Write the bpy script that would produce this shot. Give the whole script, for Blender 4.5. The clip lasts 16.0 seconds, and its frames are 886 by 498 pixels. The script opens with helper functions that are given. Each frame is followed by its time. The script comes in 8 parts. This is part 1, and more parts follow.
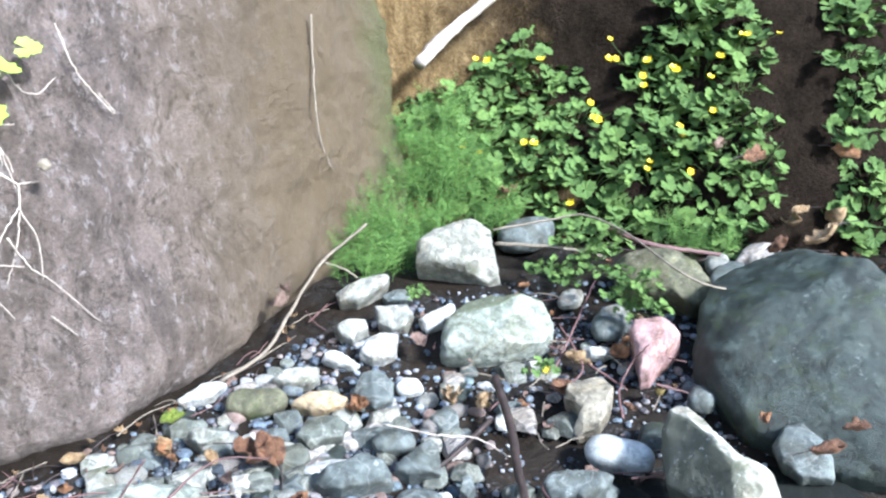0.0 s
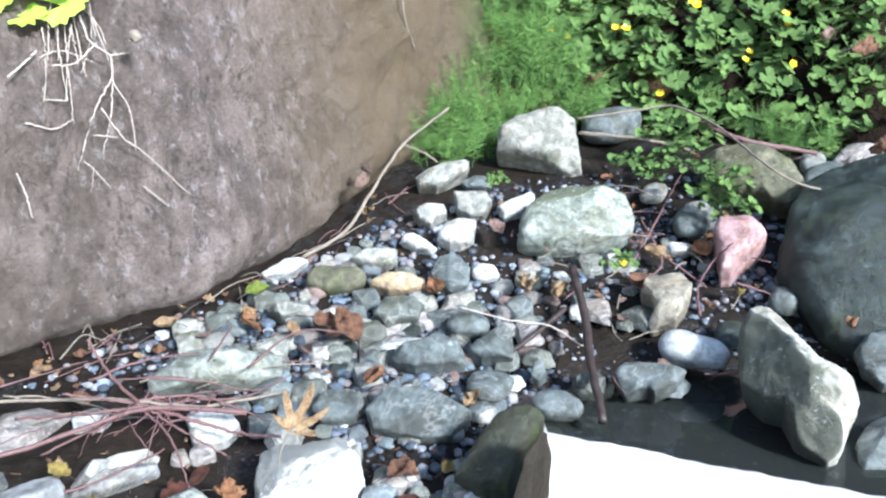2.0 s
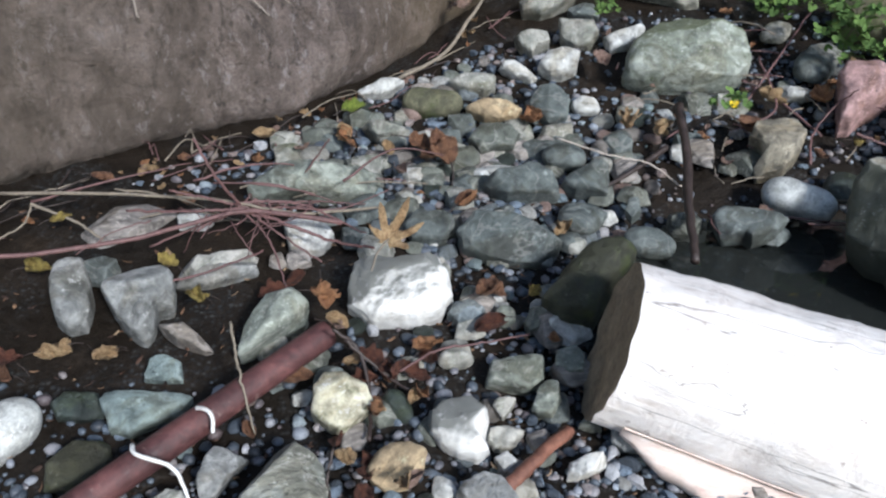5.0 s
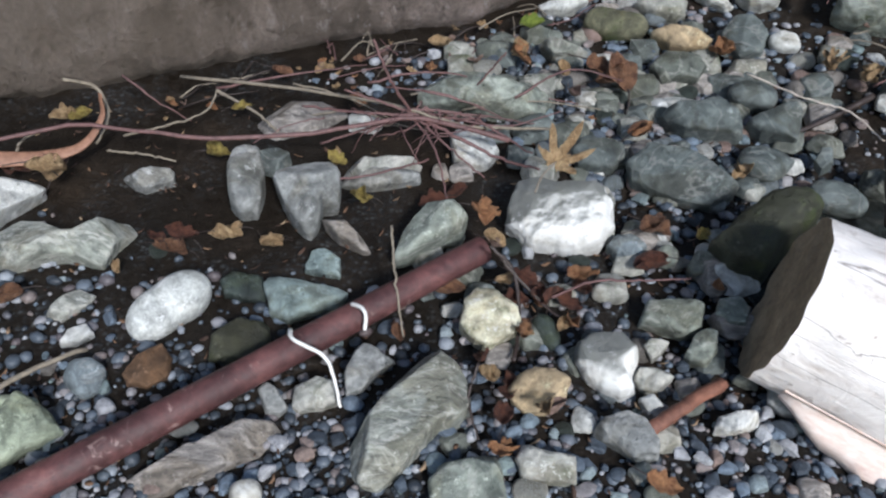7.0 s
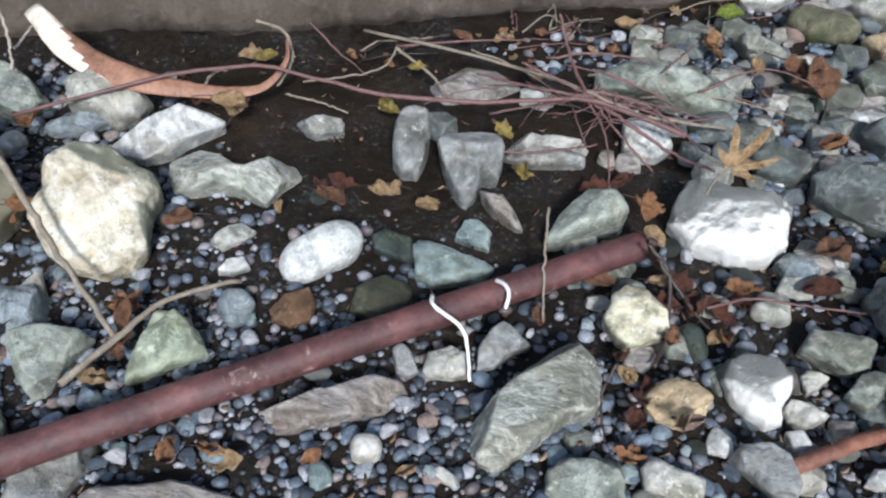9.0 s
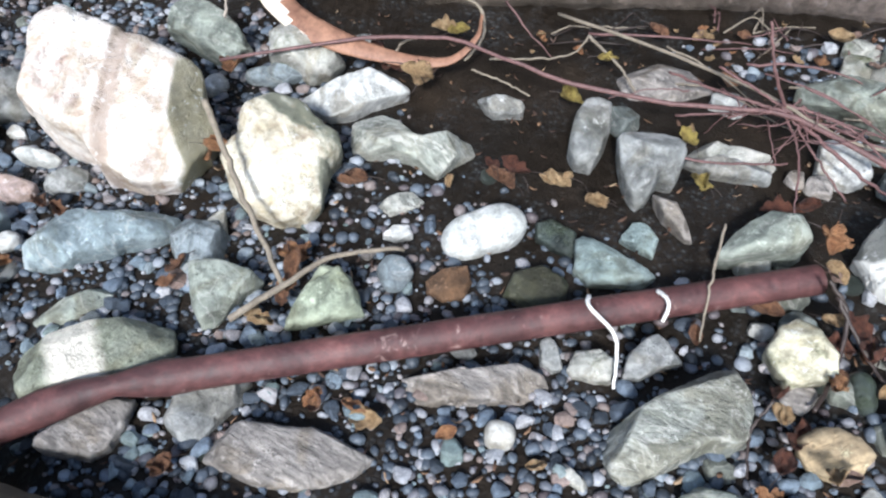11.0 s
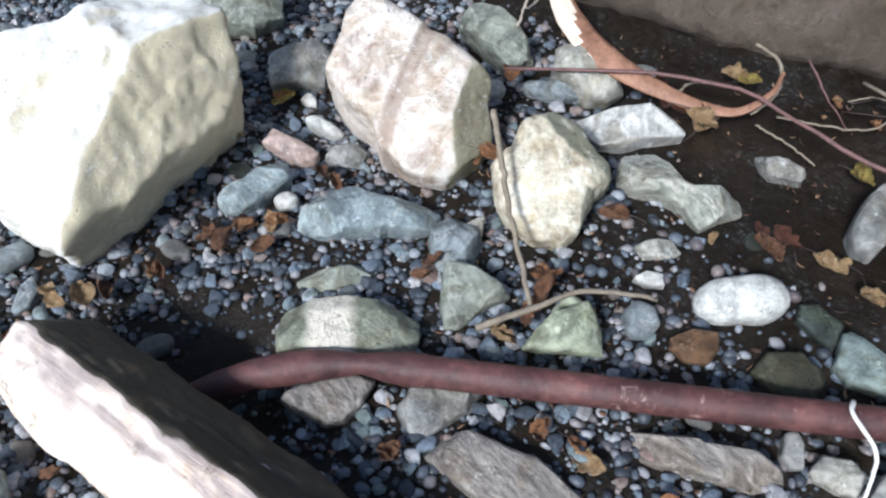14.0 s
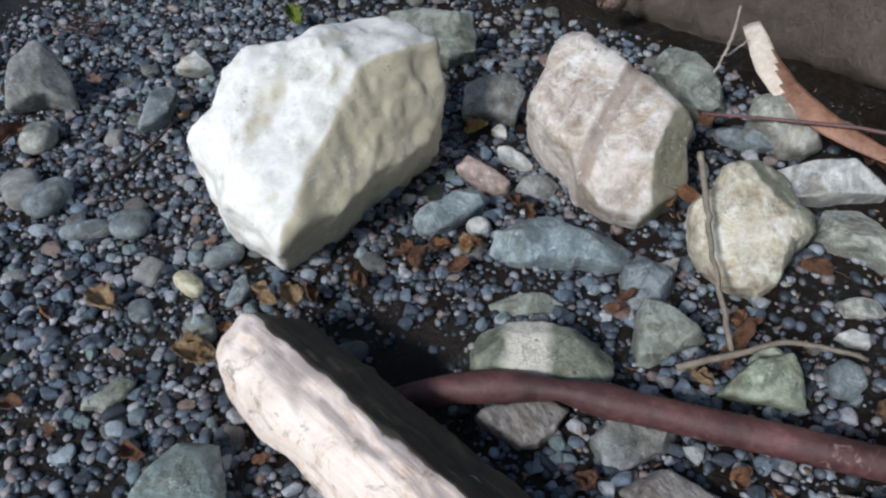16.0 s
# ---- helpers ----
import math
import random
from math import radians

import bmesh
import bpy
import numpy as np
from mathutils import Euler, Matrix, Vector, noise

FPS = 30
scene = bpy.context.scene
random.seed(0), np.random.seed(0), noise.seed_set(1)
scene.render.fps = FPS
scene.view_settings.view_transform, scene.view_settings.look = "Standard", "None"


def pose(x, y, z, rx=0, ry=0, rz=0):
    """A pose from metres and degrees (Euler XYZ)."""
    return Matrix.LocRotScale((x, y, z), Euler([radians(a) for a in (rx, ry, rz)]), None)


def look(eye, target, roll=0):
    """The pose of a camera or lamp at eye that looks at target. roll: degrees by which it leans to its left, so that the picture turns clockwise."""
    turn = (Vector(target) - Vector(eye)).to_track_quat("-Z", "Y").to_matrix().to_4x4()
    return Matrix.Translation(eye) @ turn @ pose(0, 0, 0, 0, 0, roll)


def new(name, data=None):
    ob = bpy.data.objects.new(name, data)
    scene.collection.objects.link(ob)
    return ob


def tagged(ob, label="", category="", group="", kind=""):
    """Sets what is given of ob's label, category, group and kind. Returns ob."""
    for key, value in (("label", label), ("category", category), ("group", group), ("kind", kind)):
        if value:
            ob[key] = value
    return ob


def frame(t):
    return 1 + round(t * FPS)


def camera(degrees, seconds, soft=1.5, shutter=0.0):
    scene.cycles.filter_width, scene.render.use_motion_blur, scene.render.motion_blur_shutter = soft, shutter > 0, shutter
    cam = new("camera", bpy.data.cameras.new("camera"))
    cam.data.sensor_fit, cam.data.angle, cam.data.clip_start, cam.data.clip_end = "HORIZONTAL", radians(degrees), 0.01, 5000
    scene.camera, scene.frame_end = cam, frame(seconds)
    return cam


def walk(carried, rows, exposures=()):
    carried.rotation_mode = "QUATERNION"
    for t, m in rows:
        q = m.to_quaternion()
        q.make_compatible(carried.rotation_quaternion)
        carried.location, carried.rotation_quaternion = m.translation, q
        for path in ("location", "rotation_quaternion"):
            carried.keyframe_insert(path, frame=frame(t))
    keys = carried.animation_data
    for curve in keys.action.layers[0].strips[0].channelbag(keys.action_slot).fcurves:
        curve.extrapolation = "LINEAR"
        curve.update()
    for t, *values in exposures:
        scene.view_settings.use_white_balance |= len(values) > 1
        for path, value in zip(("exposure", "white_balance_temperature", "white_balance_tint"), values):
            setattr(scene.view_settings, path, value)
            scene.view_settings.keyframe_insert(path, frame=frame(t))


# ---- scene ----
cam = camera(58.2, 16.0, soft=2.3)
PATH = [
    (0, (0.81, -0.035, 1.144), (1.713, 1.705, 0.748), -2.6),
    (0.5, (0.809, -0.025, 1.142), (1.666, 1.72, 0.669), -2.0),
    (1, (0.799, -0.022, 1.137), (1.589, 1.737, 0.606), -2.0),
    (1.5, (0.801, -0.021, 1.133), (1.539, 1.74, 0.538), -1.7),
    (2, (0.8, -0.021, 1.132), (1.494, 1.736, 0.475), -1.6),
    (2.5, (0.801, -0.027, 1.124), (1.461, 1.725, 0.419), -1.3),
    (3, (0.798, -0.019, 1.126), (1.393, 1.726, 0.349), -0.9),
    (3.2, (0.794, -0.013, 1.121), (1.366, 1.724, 0.312), -0.8),
    (5.3, (0.766, -0.007, 1.075), (1.17, 1.646, 0.024), -0.0),
    (5.5, (0.767, 0.0, 1.071), (1.135, 1.642, -0.009), 0.1),
    (6, (0.755, 0.015, 1.061), (1.008, 1.65, -0.062), -0.0),
    (6.5, (0.753, 0.014, 1.063), (0.908, 1.634, -0.1), -0.2),
    (7, (0.737, 0.018, 1.057), (0.81, 1.639, -0.112), 0.2),
    (7.5, (0.738, 0.025, 1.056), (0.717, 1.637, -0.129), 0.5),
    (8, (0.739, 0.037, 1.049), (0.602, 1.634, -0.148), 0.4),
    (8.5, (0.733, 0.044, 1.045), (0.514, 1.619, -0.168), 0.6),
    (9, (0.722, 0.044, 1.045), (0.439, 1.6, -0.179), 1.5),
    (9.2, (0.714, 0.046, 1.05), (0.402, 1.581, -0.194), 1.9),
    (11.3, (0.679, 0.052, 1.066), (0.035, 1.435, -0.228), 2.4),
    (11.5, (0.668, 0.052, 1.069), (0.013, 1.42, -0.234), 2.7),
    (12, (0.654, 0.053, 1.073), (-0.06, 1.387, -0.234), 3.7),
    (12.5, (0.64, 0.043, 1.081), (-0.14, 1.338, -0.229), 4.6),
    (13, (0.639, 0.038, 1.081), (-0.218, 1.277, -0.234), 4.6),
    (13.5, (0.616, 0.032, 1.088), (-0.327, 1.199, -0.235), 3.6),
    (14, (0.554, 0.002, 1.099), (-0.432, 1.152, -0.207), 4.7),
    (14.5, (0.524, -0.05, 1.085), (-0.525, 1.075, -0.193), 5.3),
    (15, (0.494, -0.086, 1.082), (-0.586, 1.003, -0.202), 5.3),
    (15.5, (0.461, -0.111, 1.084), (-0.669, 0.922, -0.202), 5.2),
    (16, (0.463, -0.155, 1.086), (-0.75, 0.838, -0.156), 3.7),
]
EXPOSURES = [(0, 1.82, 5800, 7), (1.5, 1.76, 5800, 7), (3, 1.03, 6050, 7), (5.5, 0.36, 6260, 8), (6.5, 0.25, 6260, 8), (9, 0.58, 6240, 8), (12.5, 0.98, 6240, 8), (13.5, 0.8, 6240, 8), (14.2, 0.46, 6240, 8), (15, 0.14, 6280, 8), (16, -0.14, 6300, 8)]
walk(cam, [(t, look(eye, target, roll)) for t, eye, target, roll in PATH], exposures=EXPOSURES)

# ---- world, sun ----
world = bpy.data.worlds.new("world")
scene.world = world
world.use_nodes = True
wn = world.node_tree.nodes
sky = wn.new("ShaderNodeTexSky")
sky.sky_type = "NISHITA"
sky.sun_disc = False
sky.sun_elevation, sky.sun_rotation = radians(33), radians(164)
world.node_tree.links.new(sky.outputs[0], wn["Background"].inputs[0])
wn["Background"].inputs[1].default_value = 0.122
sun = new("sun", bpy.data.lights.new("sun", "SUN"))
sun.data.energy, sun.data.angle, sun.data.color = 3.35, radians(8), (0.99, 0.985, 1.0)
sun.matrix_world = look((0.8, -2.75, 1.86), (0, 0, 0))


# ---- materials ----
def nodes_of(name):
    m = bpy.data.materials.new(name)
    m.use_nodes = True
    return m, m.node_tree.nodes, m.node_tree.links, m.node_tree.nodes["Principled BSDF"]


def noise_tex(n, l, vec, scale, detail=6.0, rough=0.6, dist=0.0):
    t = n.new("ShaderNodeTexNoise")
    t.inputs["Scale"].default_value, t.inputs["Detail"].default_value = scale, detail
    t.inputs["Roughness"].default_value, t.inputs["Distortion"].default_value = rough, dist
    l.new(vec, t.inputs["Vector"])
    return t.outputs["Fac"]


def ramp(n, l, fac, *stops):
    r = n.new("ShaderNodeValToRGB")
    e = r.color_ramp.elements
    while len(e) < len(stops):
        e.new(0.5)
    for k, (p, c) in enumerate(stops):
        e[k].position = p
        e[k].color = (*c, 1) if len(c) == 3 else c
    l.new(fac, r.inputs["Fac"])
    return r.outputs["Color"]


def blend(n, l, fac, a, b, mode="MIX"):
    m = n.new("ShaderNodeMix")
    m.data_type, m.blend_type = "RGBA", mode
    for value, socket in ((fac, m.inputs[0]), (a, m.inputs[6]), (b, m.inputs[7])):
        if isinstance(value, (int, float)):
            socket.default_value = value
        elif isinstance(value, tuple):
            socket.default_value = (*value, 1)
        else:
            l.new(value, socket)
    return m.outputs[2]


def bump(n, l, bsdf, height, strength, distance):
    b = n.new("ShaderNodeBump")
    b.inputs["Strength"].default_value, b.inputs["Distance"].default_value = strength, distance
    l.new(height, b.inputs["Height"])
    l.new(b.outputs[0], bsdf.inputs["Normal"])


def coords(n, l, spread=7.0):
    """Metres on the thing itself, shifted from thing to thing."""
    c, info, add = n.new("ShaderNodeTexCoord"), n.new("ShaderNodeObjectInfo"), n.new("ShaderNodeVectorMath")
    mul = n.new("ShaderNodeMath")
    mul.operation = "MULTIPLY"
    mul.inputs[1].default_value = spread
    l.new(info.outputs["Random"], mul.inputs[0])
    l.new(c.outputs["Object"], add.inputs[0])
    l.new(mul.outputs[0], add.inputs[1])
    return add.outputs[0]


def stone_mat(name, light, mid, dark, vein=0.0, moss=0.0, stain=0.0, rough=0.75, speckle=0.15, stretch=(1, 1, 1), moss_colour=(0.06, 0.08, 0.02), side=None, side_colour=(0.1, 0.1, 0.06), stripe=None, crack=0.25, band_colour=(0.36, 0.28, 0.23), relief=0.013, tint=0.6):
    m, n, l, bsdf = nodes_of(name)
    vec = coords(n, l)
    mapping = n.new("ShaderNodeMapping")
    mapping.inputs["Scale"].default_value = stretch
    mapping.inputs["Rotation"].default_value = (0.4, 0.3, 0.6)
    l.new(vec, mapping.inputs["Vector"])
    v = mapping.outputs[0]
    big, fine, grain = noise_tex(n, l, v, 8, 8, 0.62, 0.8), noise_tex(n, l, v, 32, 7, 0.65, 0.5), noise_tex(n, l, vec, 200, 4, 0.7)
    col = ramp(n, l, big, (0.3, dark), (0.5, mid), (0.72, light))
    col = blend(n, l, 0.8, col, ramp(n, l, fine, (0.28, (0.15, 0.15, 0.15)), (0.5, (0.5, 0.5, 0.5)), (0.72, (0.88, 0.88, 0.86))), "OVERLAY")
    col = blend(n, l, speckle, col, ramp(n, l, grain, (0.35, (0.2, 0.2, 0.2)), (0.5, (0.5, 0.5, 0.5)), (0.68, (0.85, 0.85, 0.85))), "OVERLAY")
    # brown and olive staining in patches, paler mineral patches, rubbed edges
    worn = ramp(n, l, noise_tex(n, l, vec, 6, 7, 0.62, 1.2), (0.5, (0, 0, 0)), (0.57, (tint,) * 3))
    col = blend(n, l, worn, col, blend(n, l, 1.0, col, (0.62, 0.55, 0.44), "MULTIPLY"))
    clean = ramp(n, l, noise_tex(n, l, v, 11, 7, 0.65, 0.6), (0.56, (0, 0, 0)), (0.63, (tint * 0.8,) * 3))
    col = blend(n, l, clean, col, tuple(min(0.9, q * 1.35) for q in light))
    rub = ramp(n, l, n.new("ShaderNodeNewGeometry").outputs["Pointiness"], (0.515, (0, 0, 0)), (0.58, (0.45,) * 3))
    col = blend(n, l, rub, col, tuple(min(0.88, q * 1.25 + 0.04) for q in light))
    if vein:
        wave = n.new("ShaderNodeTexNoise")
        wave.inputs["Scale"].default_value, wave.inputs["Detail"].default_value, wave.inputs["Distortion"].default_value = 7, 5, 1.2
        l.new(v, wave.inputs["Vector"])
        line = ramp(n, l, wave.outputs["Fac"], (0.485, (0, 0, 0)), (0.5, (vein, vein, vein)), (0.515, (0, 0, 0)))
        col = blend(n, l, line, col, (0.62, 0.6, 0.55))
    if stain:
        spot = ramp(n, l, noise_tex(n, l, vec, 14, 6, 0.7), (0.52, (0, 0, 0)), (0.62, (stain, stain, stain)))
        col = blend(n, l, spot, col, (0.045, 0.045, 0.04))
    if moss:
        geo, sep = n.new("ShaderNodeNewGeometry"), n.new("ShaderNodeSeparateXYZ")
        patch = noise_tex(n, l, vec, 12, 7, 0.7)
        mix = ramp(n, l, patch, (0.6 - 0.3 * moss, (0, 0, 0)), (0.75 - 0.3 * moss, (0.85, 0.85, 0.85)))
        col = blend(n, l, mix, col, moss_colour)
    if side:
        # one side's lichen and stain; some stones have its shade put in too
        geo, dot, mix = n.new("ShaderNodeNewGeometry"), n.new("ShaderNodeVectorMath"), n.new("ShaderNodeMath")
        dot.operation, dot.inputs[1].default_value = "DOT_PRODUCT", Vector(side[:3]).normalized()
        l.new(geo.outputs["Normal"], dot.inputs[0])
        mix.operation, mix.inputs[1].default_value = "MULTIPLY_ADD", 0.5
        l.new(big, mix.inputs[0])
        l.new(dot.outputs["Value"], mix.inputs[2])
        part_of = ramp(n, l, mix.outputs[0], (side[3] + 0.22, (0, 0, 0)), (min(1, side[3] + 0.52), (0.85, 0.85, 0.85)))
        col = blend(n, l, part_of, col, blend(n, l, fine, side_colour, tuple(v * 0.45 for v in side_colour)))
    if stripe:
        sep_v, wide = n.new("ShaderNodeVectorMath"), n.new("ShaderNodeMath")
        sep_v.operation, sep_v.inputs[1].default_value = "DOT_PRODUCT", (math.cos(radians(stripe[0])), math.sin(radians(stripe[0])), 0)
        l.new(n.new("ShaderNodeTexCoord").outputs["Object"], sep_v.inputs[0])
        wide.operation, wide.inputs[1].default_value = "MULTIPLY_ADD", 0.03
        l.new(fine, wide.inputs[0])
        l.new(sep_v.outputs["Value"], wide.inputs[2])
        shift = n.new("ShaderNodeMath")
        shift.operation, shift.inputs[1].default_value = "ADD", 0.5 - stripe[1] - 0.015
        l.new(wide.outputs[0], shift.inputs[0])
        w = stripe[2]
        band = ramp(n, l, shift.outputs[0], (0.5 - w * 1.3, (0, 0, 0)), (0.5 - w * 0.8, (0.8, 0.8, 0.8)), (0.5 + w * 0.8, (0.8, 0.8, 0.8)), (0.5 + w * 1.3, (0, 0, 0)))
        col = blend(n, l, band, col, band_colour)
    fleck = blend(n, l, 1.0, ramp(n, l, noise_tex(n, l, vec, 60, 6, 0.75, 0.4), (0.57, (0, 0, 0)), (0.63, (0.65,) * 3)), ramp(n, l, noise_tex(n, l, v, 10, 5, 0.6), (0.46, (0, 0, 0)), (0.58, (1, 1, 1))), "MULTIPLY")
    col = blend(n, l, fleck, col, tuple(min(0.85, q * 1.7 + 0.06) for q in light))
    split = noise_tex(n, l, v, 4.5, 9, 0.58, 0.6)
    line = ramp(n, l, split, (0.491, (0, 0, 0)), (0.5, (crack,) * 3), (0.509, (0, 0, 0)))
    pit = n.new("ShaderNodeTexVoronoi")
    pit.inputs["Scale"].default_value = 75
    l.new(vec, pit.inputs["Vector"])
    hole = blend(n, l, 1.0, ramp(n, l, pit.outputs["Distance"], (0.12, (0.55,) * 3), (0.3, (0, 0, 0))), ramp(n, l, noise_tex(n, l, vec, 24, 4, 0.6), (0.54, (0, 0, 0)), (0.64, (1, 1, 1))), "MULTIPLY")
    flaw = blend(n, l, 1.0, line, hole, "ADD")
    col = blend(n, l, flaw, col, tuple(v * 0.35 for v in dark))
    l.new(col, bsdf.inputs["Base Color"])
    gloss = ramp(n, l, fine, (0.3, (rough - 0.15,) * 3), (0.7, (min(1, rough + 0.15),) * 3))
    l.new(gloss, bsdf.inputs["Roughness"])
    height = blend(n, l, 1.0, blend(n, l, 0.75, big, blend(n, l, 0.45, fine, grain)), blend(n, l, 0.35, (0, 0, 0), flaw), "SUBTRACT")
    bump(n, l, bsdf, height, 1.0, relief)
    return m


pale = stone_mat("pale_stone", (0.496, 0.475, 0.430), (0.354, 0.350, 0.315), (0.189, 0.197, 0.168), moss=0.12)
white = stone_mat("white_stone", (0.62, 0.615, 0.59), (0.5, 0.495, 0.47), (0.33, 0.33, 0.3))
# dark tops here: stain and shade painted together through side_colour
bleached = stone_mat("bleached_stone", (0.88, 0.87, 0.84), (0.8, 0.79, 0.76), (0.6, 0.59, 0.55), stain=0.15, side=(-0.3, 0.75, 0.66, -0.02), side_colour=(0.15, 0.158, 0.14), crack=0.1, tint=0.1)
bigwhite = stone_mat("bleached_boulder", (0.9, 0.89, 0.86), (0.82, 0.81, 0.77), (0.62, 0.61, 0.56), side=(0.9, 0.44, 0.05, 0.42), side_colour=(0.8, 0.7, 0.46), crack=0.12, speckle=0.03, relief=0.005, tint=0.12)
greyblue = stone_mat("blue_grey_stone", (0.292, 0.329, 0.346), (0.184, 0.216, 0.232), (0.097, 0.119, 0.13), vein=0.25)
# Copies for the far cobbles; shade there is put into the darker colours.
greyblue_wet_shaded = stone_mat("wet_shaded_blue_grey_stone", (0.165, 0.186, 0.177), (0.102, 0.119, 0.114), (0.054, 0.062, 0.062), vein=0.2, rough=0.55)
pale_shaded = stone_mat("shaded_pale_stone", (0.378, 0.365, 0.327), (0.262, 0.263, 0.233), (0.136, 0.146, 0.121), moss=0.12, rough=0.65)
white_far = stone_mat("far_white_stone", (0.615, 0.615, 0.591), (0.492, 0.492, 0.468), (0.320, 0.320, 0.295), rough=0.65)
greygreen_shaded = stone_mat("shaded_grey_green_stone", (0.182, 0.190, 0.162), (0.110, 0.120, 0.102), (0.055, 0.062, 0.052), vein=0.25, rough=0.6)
grey = stone_mat("grey_stone", (0.363, 0.363, 0.352), (0.231, 0.237, 0.231), (0.110, 0.116, 0.110), vein=0.2, stain=0.3)
greygreen = stone_mat("grey_green_stone", (0.345, 0.370, 0.318), (0.221, 0.242, 0.208), (0.111, 0.127, 0.110), vein=0.3)
greengrey = stone_mat("green_grey_slab", (0.380, 0.380, 0.337), (0.236, 0.247, 0.219), (0.144, 0.152, 0.123), vein=0.5, stretch=(1, 3, 1))
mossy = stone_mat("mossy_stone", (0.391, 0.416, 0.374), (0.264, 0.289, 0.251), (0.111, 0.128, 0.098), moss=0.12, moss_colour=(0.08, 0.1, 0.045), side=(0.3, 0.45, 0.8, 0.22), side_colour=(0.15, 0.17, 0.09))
mottled = stone_mat("mottled_tan_stone", (0.44, 0.39, 0.3), (0.26, 0.23, 0.175), (0.1, 0.09, 0.07), stain=0.5)
pink = stone_mat("pink_stone", (0.47, 0.3, 0.285), (0.38, 0.235, 0.225), (0.27, 0.165, 0.16))
pinkpale = stone_mat("faded_pink_stone", (0.62, 0.5, 0.47), (0.5, 0.39, 0.36), (0.34, 0.26, 0.24))
slate = stone_mat("light_blue_slate", (0.349, 0.410, 0.435), (0.233, 0.287, 0.304), (0.125, 0.159, 0.174), vein=0.35)
lichen = stone_mat("lichened_stone", (0.340, 0.327, 0.282), (0.248, 0.242, 0.204), (0.129, 0.132, 0.106), moss=0.1)
plate = stone_mat("light_grey_plate", (0.66, 0.65, 0.62), (0.52, 0.52, 0.5), (0.36, 0.37, 0.36), vein=0.3)
banded = stone_mat("banded_grey_green_stone", (0.517, 0.506, 0.450), (0.328, 0.340, 0.300), (0.169, 0.184, 0.159), vein=0.6, stretch=(1, 2.5, 1))
pinkbrown = stone_mat("pink_brown_stone", (0.42, 0.3, 0.26), (0.32, 0.22, 0.19), (0.2, 0.13, 0.11))
olive = stone_mat("olive_stone", (0.178, 0.17, 0.106), (0.111, 0.106, 0.064), (0.055, 0.055, 0.034), moss=0.3)
darkolive = stone_mat("dark_olive_stone", (0.065, 0.065, 0.039), (0.039, 0.0403, 0.0228), (0.0195, 0.0195, 0.0117), moss=0.3, rough=0.6)
dark = stone_mat("dark_stone", (0.063, 0.080, 0.069), (0.031, 0.042, 0.037), (0.013, 0.018, 0.016), rough=0.5, moss=0.25, moss_colour=(0.045, 0.06, 0.025))
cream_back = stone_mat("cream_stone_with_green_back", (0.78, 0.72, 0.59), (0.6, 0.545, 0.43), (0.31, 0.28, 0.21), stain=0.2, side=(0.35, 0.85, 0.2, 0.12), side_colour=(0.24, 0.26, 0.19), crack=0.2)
cream = stone_mat("cream_stone", (0.734, 0.68, 0.518), (0.54, 0.497, 0.367), (0.27, 0.248, 0.173), stain=0.3, moss=0.12)
tan = stone_mat("tan_stone", (0.538, 0.426, 0.269), (0.403, 0.302, 0.185), (0.224, 0.168, 0.101))
brown = stone_mat("brown_slate", (0.37, 0.335, 0.305), (0.25, 0.226, 0.208), (0.13, 0.117, 0.108), stretch=(1, 4, 2))
rust = stone_mat("rusty_stone", (0.22, 0.12, 0.06), (0.13, 0.07, 0.035), (0.06, 0.035, 0.02))
teal = stone_mat("teal_stone", (0.302, 0.360, 0.344), (0.201, 0.252, 0.243), (0.110, 0.144, 0.141))
green = stone_mat("pale_green_stone", (0.349, 0.383, 0.286), (0.257, 0.289, 0.212), (0.147, 0.170, 0.122))
smooth = stone_mat("smooth_grey_stone", (0.58, 0.58, 0.55), (0.48, 0.49, 0.47), (0.38, 0.39, 0.38), speckle=0.3, rough=0.6, tint=0.1, crack=0.05, relief=0.006)
# left face: olive tone, with its shade put into side_colour
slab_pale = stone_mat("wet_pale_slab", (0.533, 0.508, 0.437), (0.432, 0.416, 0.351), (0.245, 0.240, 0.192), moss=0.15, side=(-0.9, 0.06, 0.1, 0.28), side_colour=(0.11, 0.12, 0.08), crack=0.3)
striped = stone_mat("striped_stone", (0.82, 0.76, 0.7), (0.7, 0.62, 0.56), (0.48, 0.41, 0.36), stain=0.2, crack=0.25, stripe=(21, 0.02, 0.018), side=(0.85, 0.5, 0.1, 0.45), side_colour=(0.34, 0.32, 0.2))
# white band: a patch of sunlight put into the slab's colour
white_patch = stone_mat("olive_stone_with_white_patch", (0.34, 0.36, 0.29), (0.22, 0.235, 0.18), (0.12, 0.13, 0.095), moss=0.1, stripe=(48, -0.029, 0.038), band_colour=(0.8, 0.74, 0.64))


